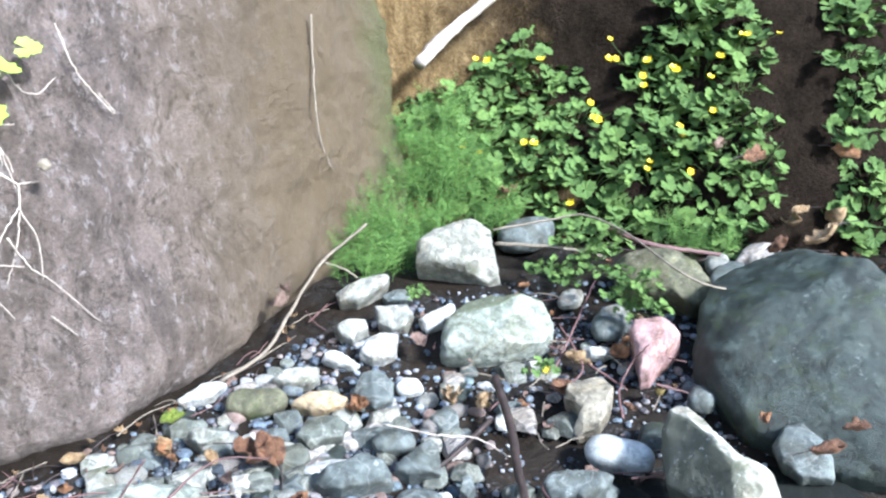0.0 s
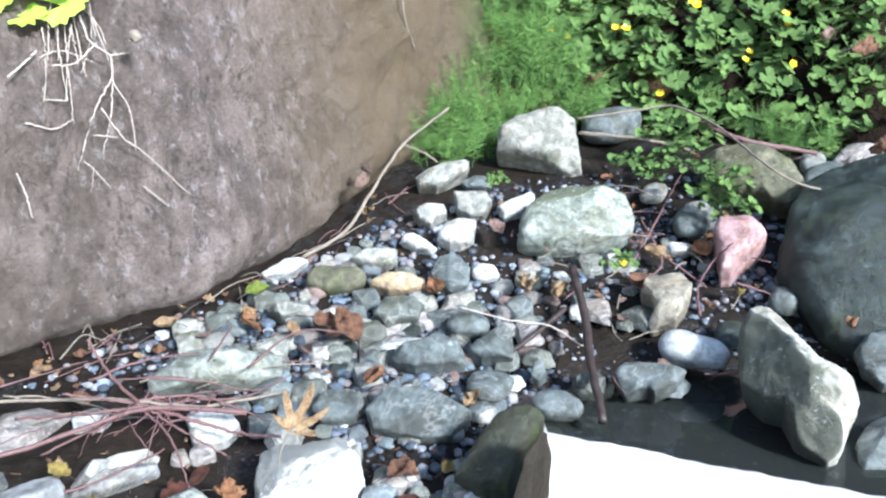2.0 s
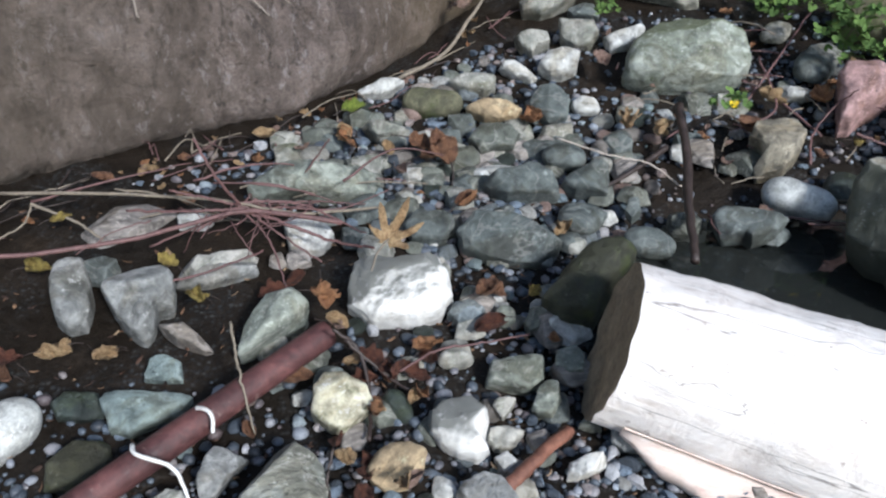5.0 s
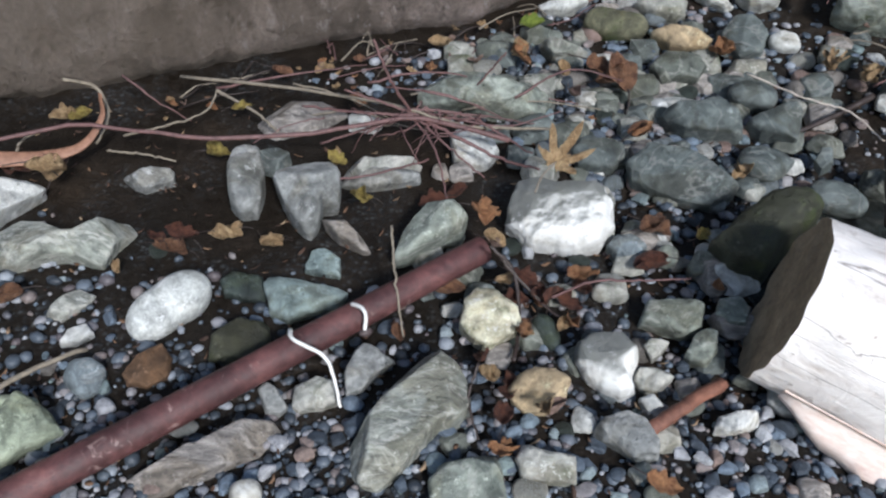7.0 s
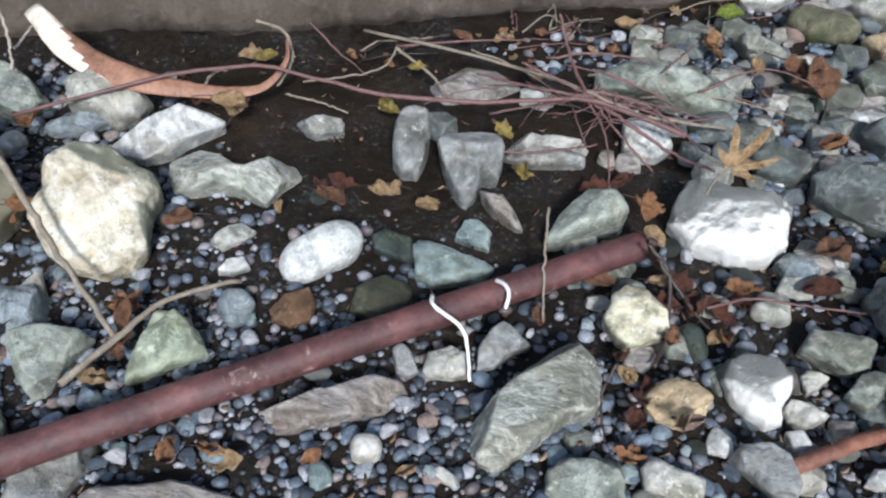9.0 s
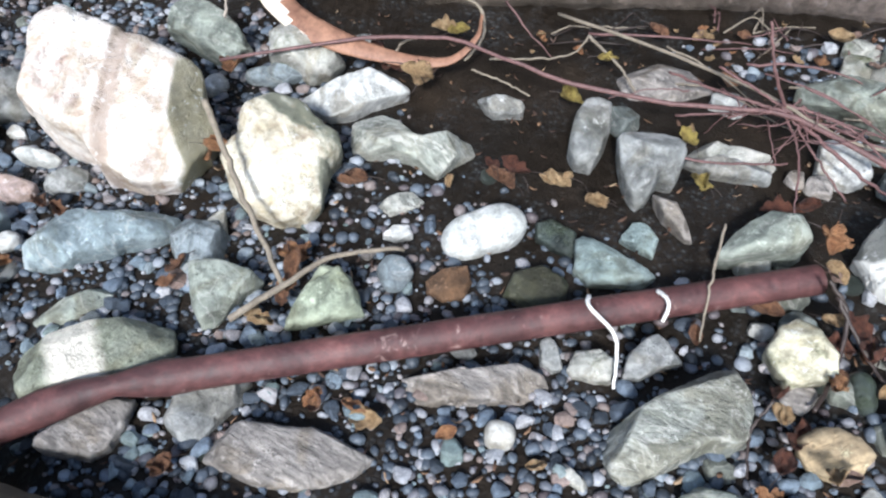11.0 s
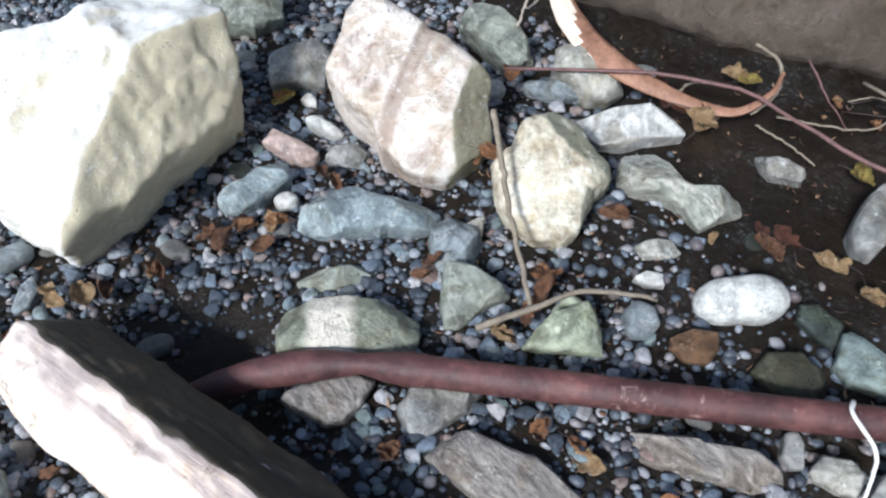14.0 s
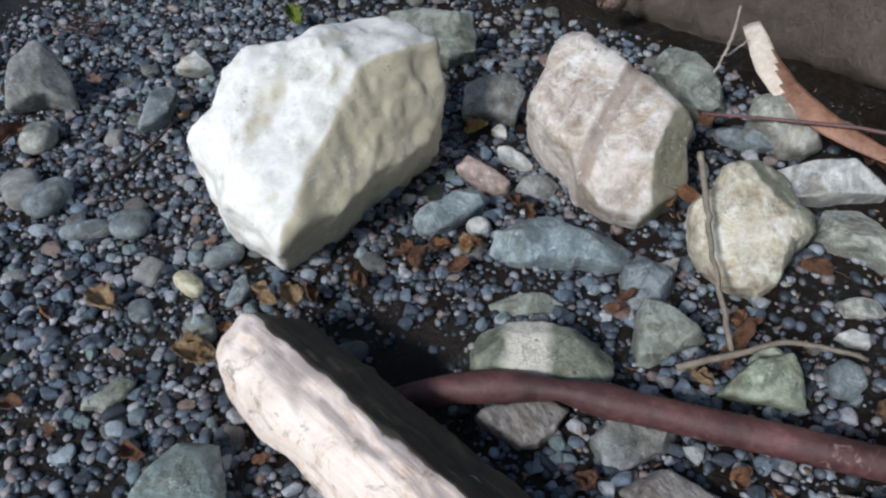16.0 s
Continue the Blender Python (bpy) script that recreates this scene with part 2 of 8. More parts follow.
def ground_mat():
    m, n, l, bsdf = nodes_of("creek_mud")
    c = n.new("ShaderNodeTexCoord").outputs["Object"]
    big, fine, grit = noise_tex(n, l, c, 3, 8, 0.65), noise_tex(n, l, c, 40, 8, 0.7), noise_tex(n, l, c, 220, 5, 0.75)
    warp = n.new("ShaderNodeVectorMath")
    warp.operation, warp.inputs[1].default_value = "MULTIPLY_ADD", (0.012, 0.012, 0.012)
    tex = n.new("ShaderNodeTexNoise")
    tex.inputs["Scale"].default_value = 50
    l.new(c, tex.inputs["Vector"])
    l.new(tex.outputs["Color"], warp.inputs[0])
    l.new(c, warp.inputs[2])
    col = ramp(n, l, big, (0.3, (0.009, 0.007, 0.005)), (0.55, (0.017, 0.0125, 0.009)), (0.75, (0.032, 0.023, 0.016)))
    col = blend(n, l, 0.7, col, ramp(n, l, fine, (0.3, (0.2, 0.2, 0.2)), (0.7, (0.75, 0.73, 0.7))), "OVERLAY")
    vor = n.new("ShaderNodeTexVoronoi")
    vor.inputs["Scale"].default_value = 95
    l.new(warp.outputs[0], vor.inputs["Vector"])
    sep = n.new("ShaderNodeSeparateColor")
    l.new(vor.outputs["Color"], sep.inputs[0])
    grain = ramp(n, l, sep.outputs[0], (0.0, (0.012, 0.014, 0.016)), (0.6, (0.03, 0.034, 0.038)), (0.85, (0.07, 0.078, 0.085)), (0.98, (0.12, 0.125, 0.125)))
    inside = ramp(n, l, vor.outputs["Distance"], (0.3, (0.85, 0.85, 0.85)), (0.55, (0.1, 0.1, 0.1)))
    where = ramp(n, l, noise_tex(n, l, c, 5, 5, 0.6), (0.45, (0, 0, 0)), (0.62, (0.7, 0.7, 0.7)))
    col = blend(n, l, blend(n, l, 1.0, inside, where, "MULTIPLY"), col, grain)
    l.new(col, bsdf.inputs["Base Color"])
    l.new(ramp(n, l, fine, (0.3, (0.35,) * 3), (0.7, (0.8,) * 3)), bsdf.inputs["Roughness"])
    bsdf.inputs["Specular IOR Level"].default_value = 0.2
    bump(n, l, bsdf, blend(n, l, 0.7, inside, blend(n, l, 0.5, fine, grit)), 0.45, 0.01)
    return m


def wall_mat(name, light, mid, dark_c, ochre):
    m, n, l, bsdf = nodes_of(name)
    c = n.new("ShaderNodeTexCoord").outputs["Object"]
    mapping = n.new("ShaderNodeMapping")
    mapping.inputs["Scale"].default_value = (1, 1, 0.55)
    l.new(c, mapping.inputs["Vector"])
    v = mapping.outputs[0]
    big, med, fine = noise_tex(n, l, v, 3.2, 9, 0.65, 0.8), noise_tex(n, l, v, 13, 10, 0.74, 0.35), noise_tex(n, l, c, 90, 7, 0.75)
    col = ramp(n, l, big, (0.3, dark_c), (0.5, mid), (0.7, light))
    col = blend(n, l, 0.8, col, ramp(n, l, med, (0.3, (0.12, 0.11, 0.1)), (0.5, (0.5, 0.5, 0.5)), (0.7, (0.85, 0.84, 0.86))), "OVERLAY")
    col = blend(n, l, 0.5, col, ramp(n, l, fine, (0.3, (0.12, 0.12, 0.12)), (0.7, (0.88, 0.88, 0.88))), "OVERLAY")
    pit = n.new("ShaderNodeTexVoronoi")
    pit.inputs["Scale"].default_value = 38
    l.new(v, pit.inputs["Vector"])
    hole = blend(n, l, 1.0, ramp(n, l, pit.outputs["Distance"], (0.14, (0.85, 0.85, 0.85)), (0.38, (0, 0, 0))), ramp(n, l, noise_tex(n, l, c, 14, 4, 0.6), (0.47, (0, 0, 0)), (0.57, (1, 1, 1))), "MULTIPLY")
    col = blend(n, l, hole, col, (0.07, 0.055, 0.045))
    crack = noise_tex(n, l, v, 3.2, 9, 0.62, 0.5)
    col = blend(n, l, ramp(n, l, crack, (0.488, (0, 0, 0)), (0.5, (0.75, 0.75, 0.75)), (0.512, (0, 0, 0))), col, (0.06, 0.048, 0.042))
    col = blend(n, l, ramp(n, l, noise_tex(n, l, v, 26, 8, 0.75, 0.3), (0.56, (0, 0, 0)), (0.62, (0.65, 0.65, 0.65))), col, (0.46, 0.41, 0.4))
    sep = n.new("ShaderNodeSeparateXYZ")
    l.new(c, sep.inputs[0])
    add = n.new("ShaderNodeMath")
    add.operation = "MULTIPLY_ADD"
    add.inputs[1].default_value, add.inputs[2].default_value = 0.5, 0.0
    l.new(big, add.inputs[0])
    tot = n.new("ShaderNodeMath")
    tot.operation = "ADD"
    l.new(sep.outputs["X"], tot.inputs[0])
    l.new(add.outputs[0], tot.inputs[1])
    scale = n.new("ShaderNodeMath")
    scale.operation = "MULTIPLY"
    scale.inputs[1].default_value = 0.25
    l.new(tot.outputs[0], scale.inputs[0])
    col = blend(n, l, ramp(n, l, scale.outputs[0], (0.33, (0, 0, 0)), (0.48, (0.85, 0.85, 0.85))), col, blend(n, l, med, ochre, tuple(v * 0.5 for v in ochre)))
    col = blend(n, l, ramp(n, l, scale.outputs[0], (0.575, (0, 0, 0)), (0.62, (0.8, 0.8, 0.8))), col, blend(n, l, med, (0.16, 0.17, 0.06), (0.07, 0.075, 0.03)))
    col = blend(n, l, ramp(n, l, scale.outputs[0], (0.05, (0.75, 0.75, 0.75)), (0.3, (0, 0, 0))), col, blend(n, l, med, (0.1, 0.078, 0.056), (0.27, 0.215, 0.165)))
    l.new(col, bsdf.inputs["Base Color"])
    l.new(ramp(n, l, med, (0.3, (0.55,) * 3), (0.7, (0.9,) * 3)), bsdf.inputs["Roughness"])
    bump(n, l, bsdf, blend(n, l, 0.45, med, fine), 1.0, 0.06)
    return m


def plain_mat(name, a, b, scale=30.0, rough=0.7, stretch=(1, 1, 1), metal=0.0, strength=0.5, dist=0.004, gloss=0.0):
    m, n, l, bsdf = nodes_of(name)
    vec = coords(n, l)
    mapping = n.new("ShaderNodeMapping")
    mapping.inputs["Scale"].default_value = stretch
    l.new(vec, mapping.inputs["Vector"])
    f, g = noise_tex(n, l, mapping.outputs[0], scale, 8, 0.7), noise_tex(n, l, mapping.outputs[0], scale * 5, 5, 0.7)
    col = ramp(n, l, f, (0.3, b), (0.7, a))
    col = blend(n, l, 0.5, col, ramp(n, l, g, (0.3, (0.25,) * 3), (0.7, (0.75,) * 3)), "OVERLAY")
    l.new(col, bsdf.inputs["Base Color"])
    bsdf.inputs["Roughness"].default_value, bsdf.inputs["Metallic"].default_value = rough, metal
    bump(n, l, bsdf, blend(n, l, 0.5, f, g), strength, dist)
    return m


mud = ground_mat()
wall_stuff = wall_mat("weathered_wall", (0.325, 0.263, 0.234), (0.21, 0.165, 0.144), (0.11, 0.086, 0.074), (0.22, 0.158, 0.083))
def bank_mat():
    """Ochre weathered face beside the wall, turning into dark wet earth."""
    m, n, l, bsdf = nodes_of("earth_bank")
    c = n.new("ShaderNodeTexCoord").outputs["Object"]
    mp = n.new("ShaderNodeMapping")
    mp.inputs["Scale"].default_value = (1, 1, 0.35)
    l.new(c, mp.inputs["Vector"])
    streak, lump, fine = noise_tex(n, l, mp.outputs[0], 16, 7, 0.65), noise_tex(n, l, c, 7, 8, 0.7), noise_tex(n, l, c, 60, 6, 0.7)
    earth = ramp(n, l, lump, (0.3, (0.008, 0.0065, 0.005)), (0.7, (0.028, 0.02, 0.0145)))
    face = ramp(n, l, streak, (0.3, (0.06, 0.04, 0.018)), (0.5, (0.14, 0.095, 0.045)), (0.7, (0.23, 0.165, 0.085)))
    sep, mix = n.new("ShaderNodeSeparateXYZ"), n.new("ShaderNodeMath")
    l.new(c, sep.inputs[0])
    mix.operation, mix.inputs[1].default_value = "MULTIPLY_ADD", 0.8
    l.new(lump, mix.inputs[0])
    l.new(sep.outputs["X"], mix.inputs[2])
    scale = n.new("ShaderNodeMath")
    scale.operation, scale.inputs[1].default_value = "MULTIPLY", 0.2
    l.new(mix.outputs[0], scale.inputs[0])
    col = blend(n, l, ramp(n, l, scale.outputs[0], (0.61, (0, 0, 0)), (0.7, (1, 1, 1))), face, earth)
    col = blend(n, l, 0.7, col, ramp(n, l, fine, (0.3, (0.2,) * 3), (0.7, (0.8,) * 3)), "OVERLAY")
    l.new(col, bsdf.inputs["Base Color"])
    bsdf.inputs["Roughness"].default_value, bsdf.inputs["Specular IOR Level"].default_value = 0.9, 0.02
    bump(n, l, bsdf, blend(n, l, 0.5, streak, fine), 1.0, 0.04)
    return m


bank_stuff = bank_mat()
def pipe_mat():
    """Red-brown rust with dark scale and pale rubbed spots."""
    m, n, l, bsdf = nodes_of("rusty_iron")
    c = n.new("ShaderNodeTexCoord").outputs["Object"]
    big, fine, spot = noise_tex(n, l, c, 9, 8, 0.7, 0.4), noise_tex(n, l, c, 70, 6, 0.7), noise_tex(n, l, c, 38, 5, 0.65, 0.8)
    col = ramp(n, l, big, (0.3, (0.036, 0.015, 0.016)), (0.52, (0.09, 0.036, 0.035)), (0.7, (0.165, 0.067, 0.061)))
    col = blend(n, l, 0.6, col, ramp(n, l, fine, (0.3, (0.2,) * 3), (0.7, (0.8,) * 3)), "OVERLAY")
    rubbed = blend(n, l, 1.0, ramp(n, l, spot, (0.6, (0, 0, 0)), (0.68, (0.75,) * 3)), ramp(n, l, noise_tex(n, l, c, 4, 4, 0.6), (0.48, (0, 0, 0)), (0.62, (1, 1, 1))), "MULTIPLY")
    col = blend(n, l, rubbed, col, (0.42, 0.3, 0.27))
    l.new(col, bsdf.inputs["Base Color"])
    l.new(ramp(n, l, fine, (0.3, (0.4,) * 3), (0.7, (0.75,) * 3)), bsdf.inputs["Roughness"])
    bump(n, l, bsdf, blend(n, l, 0.5, big, fine), 0.7, 0.006)
    return m


rust_pipe = pipe_mat()
white_wire = plain_mat("white_wire", (0.85, 0.83, 0.8), (0.7, 0.68, 0.64), 60, 0.4)
def log_mat(name, light, mid, low, crack, side=None, patch=0.0):
    """Weathered wood with grain along the log, dark drying cracks and rot."""
    m, n, l, bsdf = nodes_of(name)
    c = n.new("ShaderNodeTexCoord").outputs["Object"]
    mp = n.new("ShaderNodeMapping")
    mp.inputs["Scale"].default_value = (0.07, 1, 1)
    l.new(c, mp.inputs["Vector"])
    grain, lines = noise_tex(n, l, mp.outputs[0], 90, 6, 0.7), noise_tex(n, l, mp.outputs[0], 14, 3, 0.5, 0.3)
    blot, spots = noise_tex(n, l, c, 11, 8, 0.7, 0.5), noise_tex(n, l, c, 45, 6, 0.7)
    col = ramp(n, l, blot, (0.3, low), (0.48, mid), (0.68, light))
    col = blend(n, l, 0.5, col, ramp(n, l, grain, (0.3, (0.28,) * 3), (0.7, (0.72,) * 3)), "OVERLAY")
    col = blend(n, l, ramp(n, l, lines, (0.494, (0, 0, 0)), (0.499, (crack,) * 3), (0.501, (crack,) * 3), (0.506, (0, 0, 0))), col, (0.08, 0.06, 0.05))
    col = blend(n, l, ramp(n, l, spots, (0.62, (0, 0, 0)), (0.68, (0.6,) * 3)), col, (0.2, 0.14, 0.11))
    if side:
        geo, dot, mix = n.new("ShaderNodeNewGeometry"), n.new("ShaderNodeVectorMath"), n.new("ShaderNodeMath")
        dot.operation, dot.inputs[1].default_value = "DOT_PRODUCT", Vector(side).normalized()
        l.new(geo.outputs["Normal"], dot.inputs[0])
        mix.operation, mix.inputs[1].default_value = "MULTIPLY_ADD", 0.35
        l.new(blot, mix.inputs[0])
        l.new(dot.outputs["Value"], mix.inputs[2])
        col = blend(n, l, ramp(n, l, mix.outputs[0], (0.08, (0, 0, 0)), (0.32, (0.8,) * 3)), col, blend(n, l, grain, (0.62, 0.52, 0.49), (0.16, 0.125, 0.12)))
        # olive bark on that side, darkened further: its shade is painted in
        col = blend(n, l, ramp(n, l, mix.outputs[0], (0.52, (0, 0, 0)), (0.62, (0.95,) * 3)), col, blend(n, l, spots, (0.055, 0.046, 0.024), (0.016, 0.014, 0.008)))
    if patch:
        col = blend(n, l, ramp(n, l, noise_tex(n, l, c, 13, 8, 0.75, 0.8), (0.57 - 0.1 * patch, (0, 0, 0)), (0.68 - 0.1 * patch, (0.9,) * 3)), col, blend(n, l, spots, (0.2, 0.15, 0.09), (0.04, 0.03, 0.02)))
    l.new(col, bsdf.inputs["Base Color"])
    bsdf.inputs["Roughness"].default_value = 0.75
    bump(n, l, bsdf, blend(n, l, 0.5, blend(n, l, 0.5, grain, lines), blot), 0.8, 0.015)
    return m


log_wood = log_mat("bleached_wood", (0.86, 0.82, 0.79), (0.76, 0.71, 0.68), (0.55, 0.49, 0.45), 0.75)
log_end = plain_mat("wet_log_end", (0.34, 0.26, 0.17), (0.17, 0.125, 0.08), 14, 0.8, strength=0.5, dist=0.006)
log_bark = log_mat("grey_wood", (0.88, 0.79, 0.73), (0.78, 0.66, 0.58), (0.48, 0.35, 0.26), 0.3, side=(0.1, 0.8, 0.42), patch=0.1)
twig_wood = plain_mat("red_twig", (0.19, 0.098, 0.094), (0.08, 0.044, 0.042), 40, 0.6)
stick_wood = plain_mat("pale_stick", (0.28, 0.235, 0.18), (0.145, 0.12, 0.092), 40, 0.75)
root_wood = plain_mat("dry_root", (0.55, 0.49, 0.43), (0.36, 0.3, 0.25), 50, 0.8)
dark_wood = plain_mat("dark_wet_wood", (0.055, 0.038, 0.033), (0.022, 0.015, 0.013), 35, 0.5)
bark_strip_mat = plain_mat("orange_bark", (0.34, 0.18, 0.115), (0.15, 0.07, 0.045), 20, 0.6)
flake_mat = plain_mat("pink_bark", (0.8, 0.69, 0.63), (0.56, 0.43, 0.37), 16, 0.75, (0.3, 1, 1))
red_bark = plain_mat("red_bark", (0.26, 0.11, 0.07), (0.1, 0.042, 0.03), 18, 0.7)


# ---- helpers for this place ----
def mesh_ob(name, verts, faces, mat, parent=None, smooth_shade=True):
    me = bpy.data.meshes.new(name)
    me.from_pydata([tuple(v) for v in verts], [], [tuple(f) for f in faces])
    if smooth_shade:
        me.polygons.foreach_set("use_smooth", [True] * len(me.polygons))
    for one in mat if isinstance(mat, (list, tuple)) else (mat,):
        me.materials.append(one)
    me.update()
    ob = new(name, me)
    ob.parent = parent
    return ob


def level(x, y):
    """Height of the creek bed, without its small bumps."""
    rise = math.tanh(((x - 0.5) * -0.1392 + (y - 0.8) * 0.9903) * 0.1051 / 0.45) * 0.45
    d = min((0.6 * x + 0.8 * y - 2.55) / 0.12, 9.0)
    return rise + 0.03 * math.log1p(math.exp(max(d, -30.0)))


def bumps(x, y):
    # last term: dip beside the small log, dug to deepen the shade there
    return 0.018 * noise.noise((x * 4, y * 4, 0.3)) + 0.008 * noise.noise((x * 14, y * 14, 2.3)) - 0.16 * math.exp(-(((x - 2.05) / 0.5) ** 2 + ((y - 1.3) / 0.36) ** 2)) - 0.09 * math.exp(-(((x + 0.36) / 0.17) ** 2 + ((y - 0.43) / 0.11) ** 2))


def bed(x, y):
    return level(x, y) + bumps(x, y)


ICO = {}


def ico(sub):
    if sub not in ICO:
        bm = bmesh.new()
        bmesh.ops.create_icosphere(bm, subdivisions=sub, radius=1)
        ICO[sub] = (np.array([v.co[:] for v in bm.verts]), [[v.index for v in f.verts] for f in bm.faces])
        bm.free()
    return ICO[sub]


LATTICE = np.random.RandomState(3).uniform(-1, 1, 4096)


def grid_noise(q):
    """Smooth noise between -1 and 1 at many places at once."""
    i = np.floor(q).astype(np.int64)
    f = q - i
    f = f * f * (3 - 2 * f)
    out = 0.0
    for dx in (0, 1):
        for dy in (0, 1):
            for dz in (0, 1):
                w = (f[:, 0] if dx else 1 - f[:, 0]) * (f[:, 1] if dy else 1 - f[:, 1]) * (f[:, 2] if dz else 1 - f[:, 2])
                h = ((i[:, 0] + dx) * 73856093) ^ ((i[:, 1] + dy) * 19349663) ^ ((i[:, 2] + dz) * 83492791)
                out = out + w * LATTICE[h % 4096]
    return out


def rough_noise(p, scale, octaves, seed):
    out, amp, q = np.zeros(len(p)), 1.0, p * scale + np.array((seed * 3.7, seed * 1.3, seed * 7.1))
    for k in range(octaves):
        out += amp * grid_noise(q)
        amp, q = amp * 0.52, q * 2.1 + 17.3
    return out


SEED = [0]


def finish_stone(name, label, mat, r, d, faces, x, y, z, category, group):
    ob = mesh_ob(name, d * r[:, None], faces, mat)
    ob.location = (x, y, z)
    return tagged(ob, label, category, group)


def rock(x, y, h, cuts, name, mat, label, p=70.0, rugged=0.045, faces=(), sub=0, up=0.6, sink=0.38, strata=0.012, groove=None, chips=12, lean=0.28):
    """An angular stone: side faces at (bearing, distance) round its middle, tilted top faces, further faces at (bearing, elevation, distance)."""
    SEED[0] += 1
    rng = random.Random(SEED[0])
    size = max(c[1] for c in cuts)
    d, tris = ico(sub or (6 if size > 0.09 else 5 if size > 0.04 else 4))
    top = h * up
    planes = [((0, 0, -1), h * 0.5)]
    turn = rng.uniform(0, 360)
    for k in range(3):
        a, e = radians(turn + 120 * k + rng.uniform(-35, 35)), radians(rng.uniform(60, 84))
        planes.append(((math.cos(a) * math.cos(e), math.sin(a) * math.cos(e), math.sin(e)), top * rng.uniform(0.82, 1.0)))
    if not faces and p > 30:
        # a broken ridge: one steep face to the open creek, one gentle face towards the wall
        for mean_a, spread, foot, ridge in ((-75, 45, -0.1, 0.15), (105, 50, 0.45, 0.1)):
            a = radians(mean_a + rng.uniform(-spread, spread))
            reach = min(dist / max(math.cos(a - radians(c)), 0.05) for c, dist in cuts)
            run, fall = (0.98 - ridge) * reach, (1 - foot) * top
            q = math.hypot(run, fall)
            planes.append(((math.cos(a) * fall / q, math.sin(a) * fall / q, run / q), (fall * ridge * reach + run * top) / q * rng.uniform(0.92, 1.0)))
    for a, dist in cuts:
        s = rng.uniform(0.0, lean)
        q = math.hypot(1, s)
        planes.append(((math.cos(radians(a)) / q, math.sin(radians(a)) / q, s / q), (dist + top * 0.2 * s) / q))
        if rng.random() < 0.9 * lean:
            planes.append(((math.cos(radians(a)) / 1.414, math.sin(radians(a)) / 1.414, 0.7071), (dist + top) * 0.7071 * rng.uniform(0.78, 0.92)))
    for a, e, dist in faces:
        planes.append(((math.cos(radians(a)) * math.cos(radians(e)), math.sin(radians(a)) * math.cos(radians(e)), math.sin(radians(e))), dist))
    r = np.zeros(len(d))
    for nrm, dist in planes:
        r += np.maximum(d @ np.array(nrm) / dist, 0) ** p
    r = r ** (-1 / p)
    pts = d * r[:, None]
    # broken corners and edges
    for k in range(chips):
        v = np.array(Vector((rng.gauss(0, 1), rng.gauss(0, 1), rng.gauss(0.25, 0.7))).normalized())
        along = np.maximum(d @ v, 0.02)
        r = np.minimum(r, (pts @ v).max() * rng.uniform(0.86, 0.985) / along)
    pts = d * r[:, None]
    mean = min(size, h)
    r = r * (1 + rugged * rough_noise(pts / mean, 1.5, 6, SEED[0]) - 0.5 * rugged * np.abs(rough_noise(pts / mean, 2.5, 3, SEED[0] + 50)))
    lay = Vector((rng.gauss(0, 1), rng.gauss(0, 1), rng.gauss(0, 0.6))).normalized()
    q = pts @ np.array(lay) / mean * rng.uniform(4, 7) + 0.8 * rough_noise(pts / mean, 1.2, 2, SEED[0] + 9)
    r = r * (1 + strata * ((q % 1.0) - 0.5) * (0.5 + rough_noise(pts / mean, 1.0, 2, SEED[0] + 31)))
    if groove:
        a, off, wide, deep = groove
        s = (pts[:, 0] * math.cos(radians(a)) + pts[:, 1] * math.sin(radians(a)) - off) / wide
        r = r * (1 - deep * np.exp(-(s**4)) * (d[:, 2] > 0))
    return finish_stone(name, label, mat, r, d, tris, x, y, level(x, y) + h * sink, "rock", "creek bed stones")


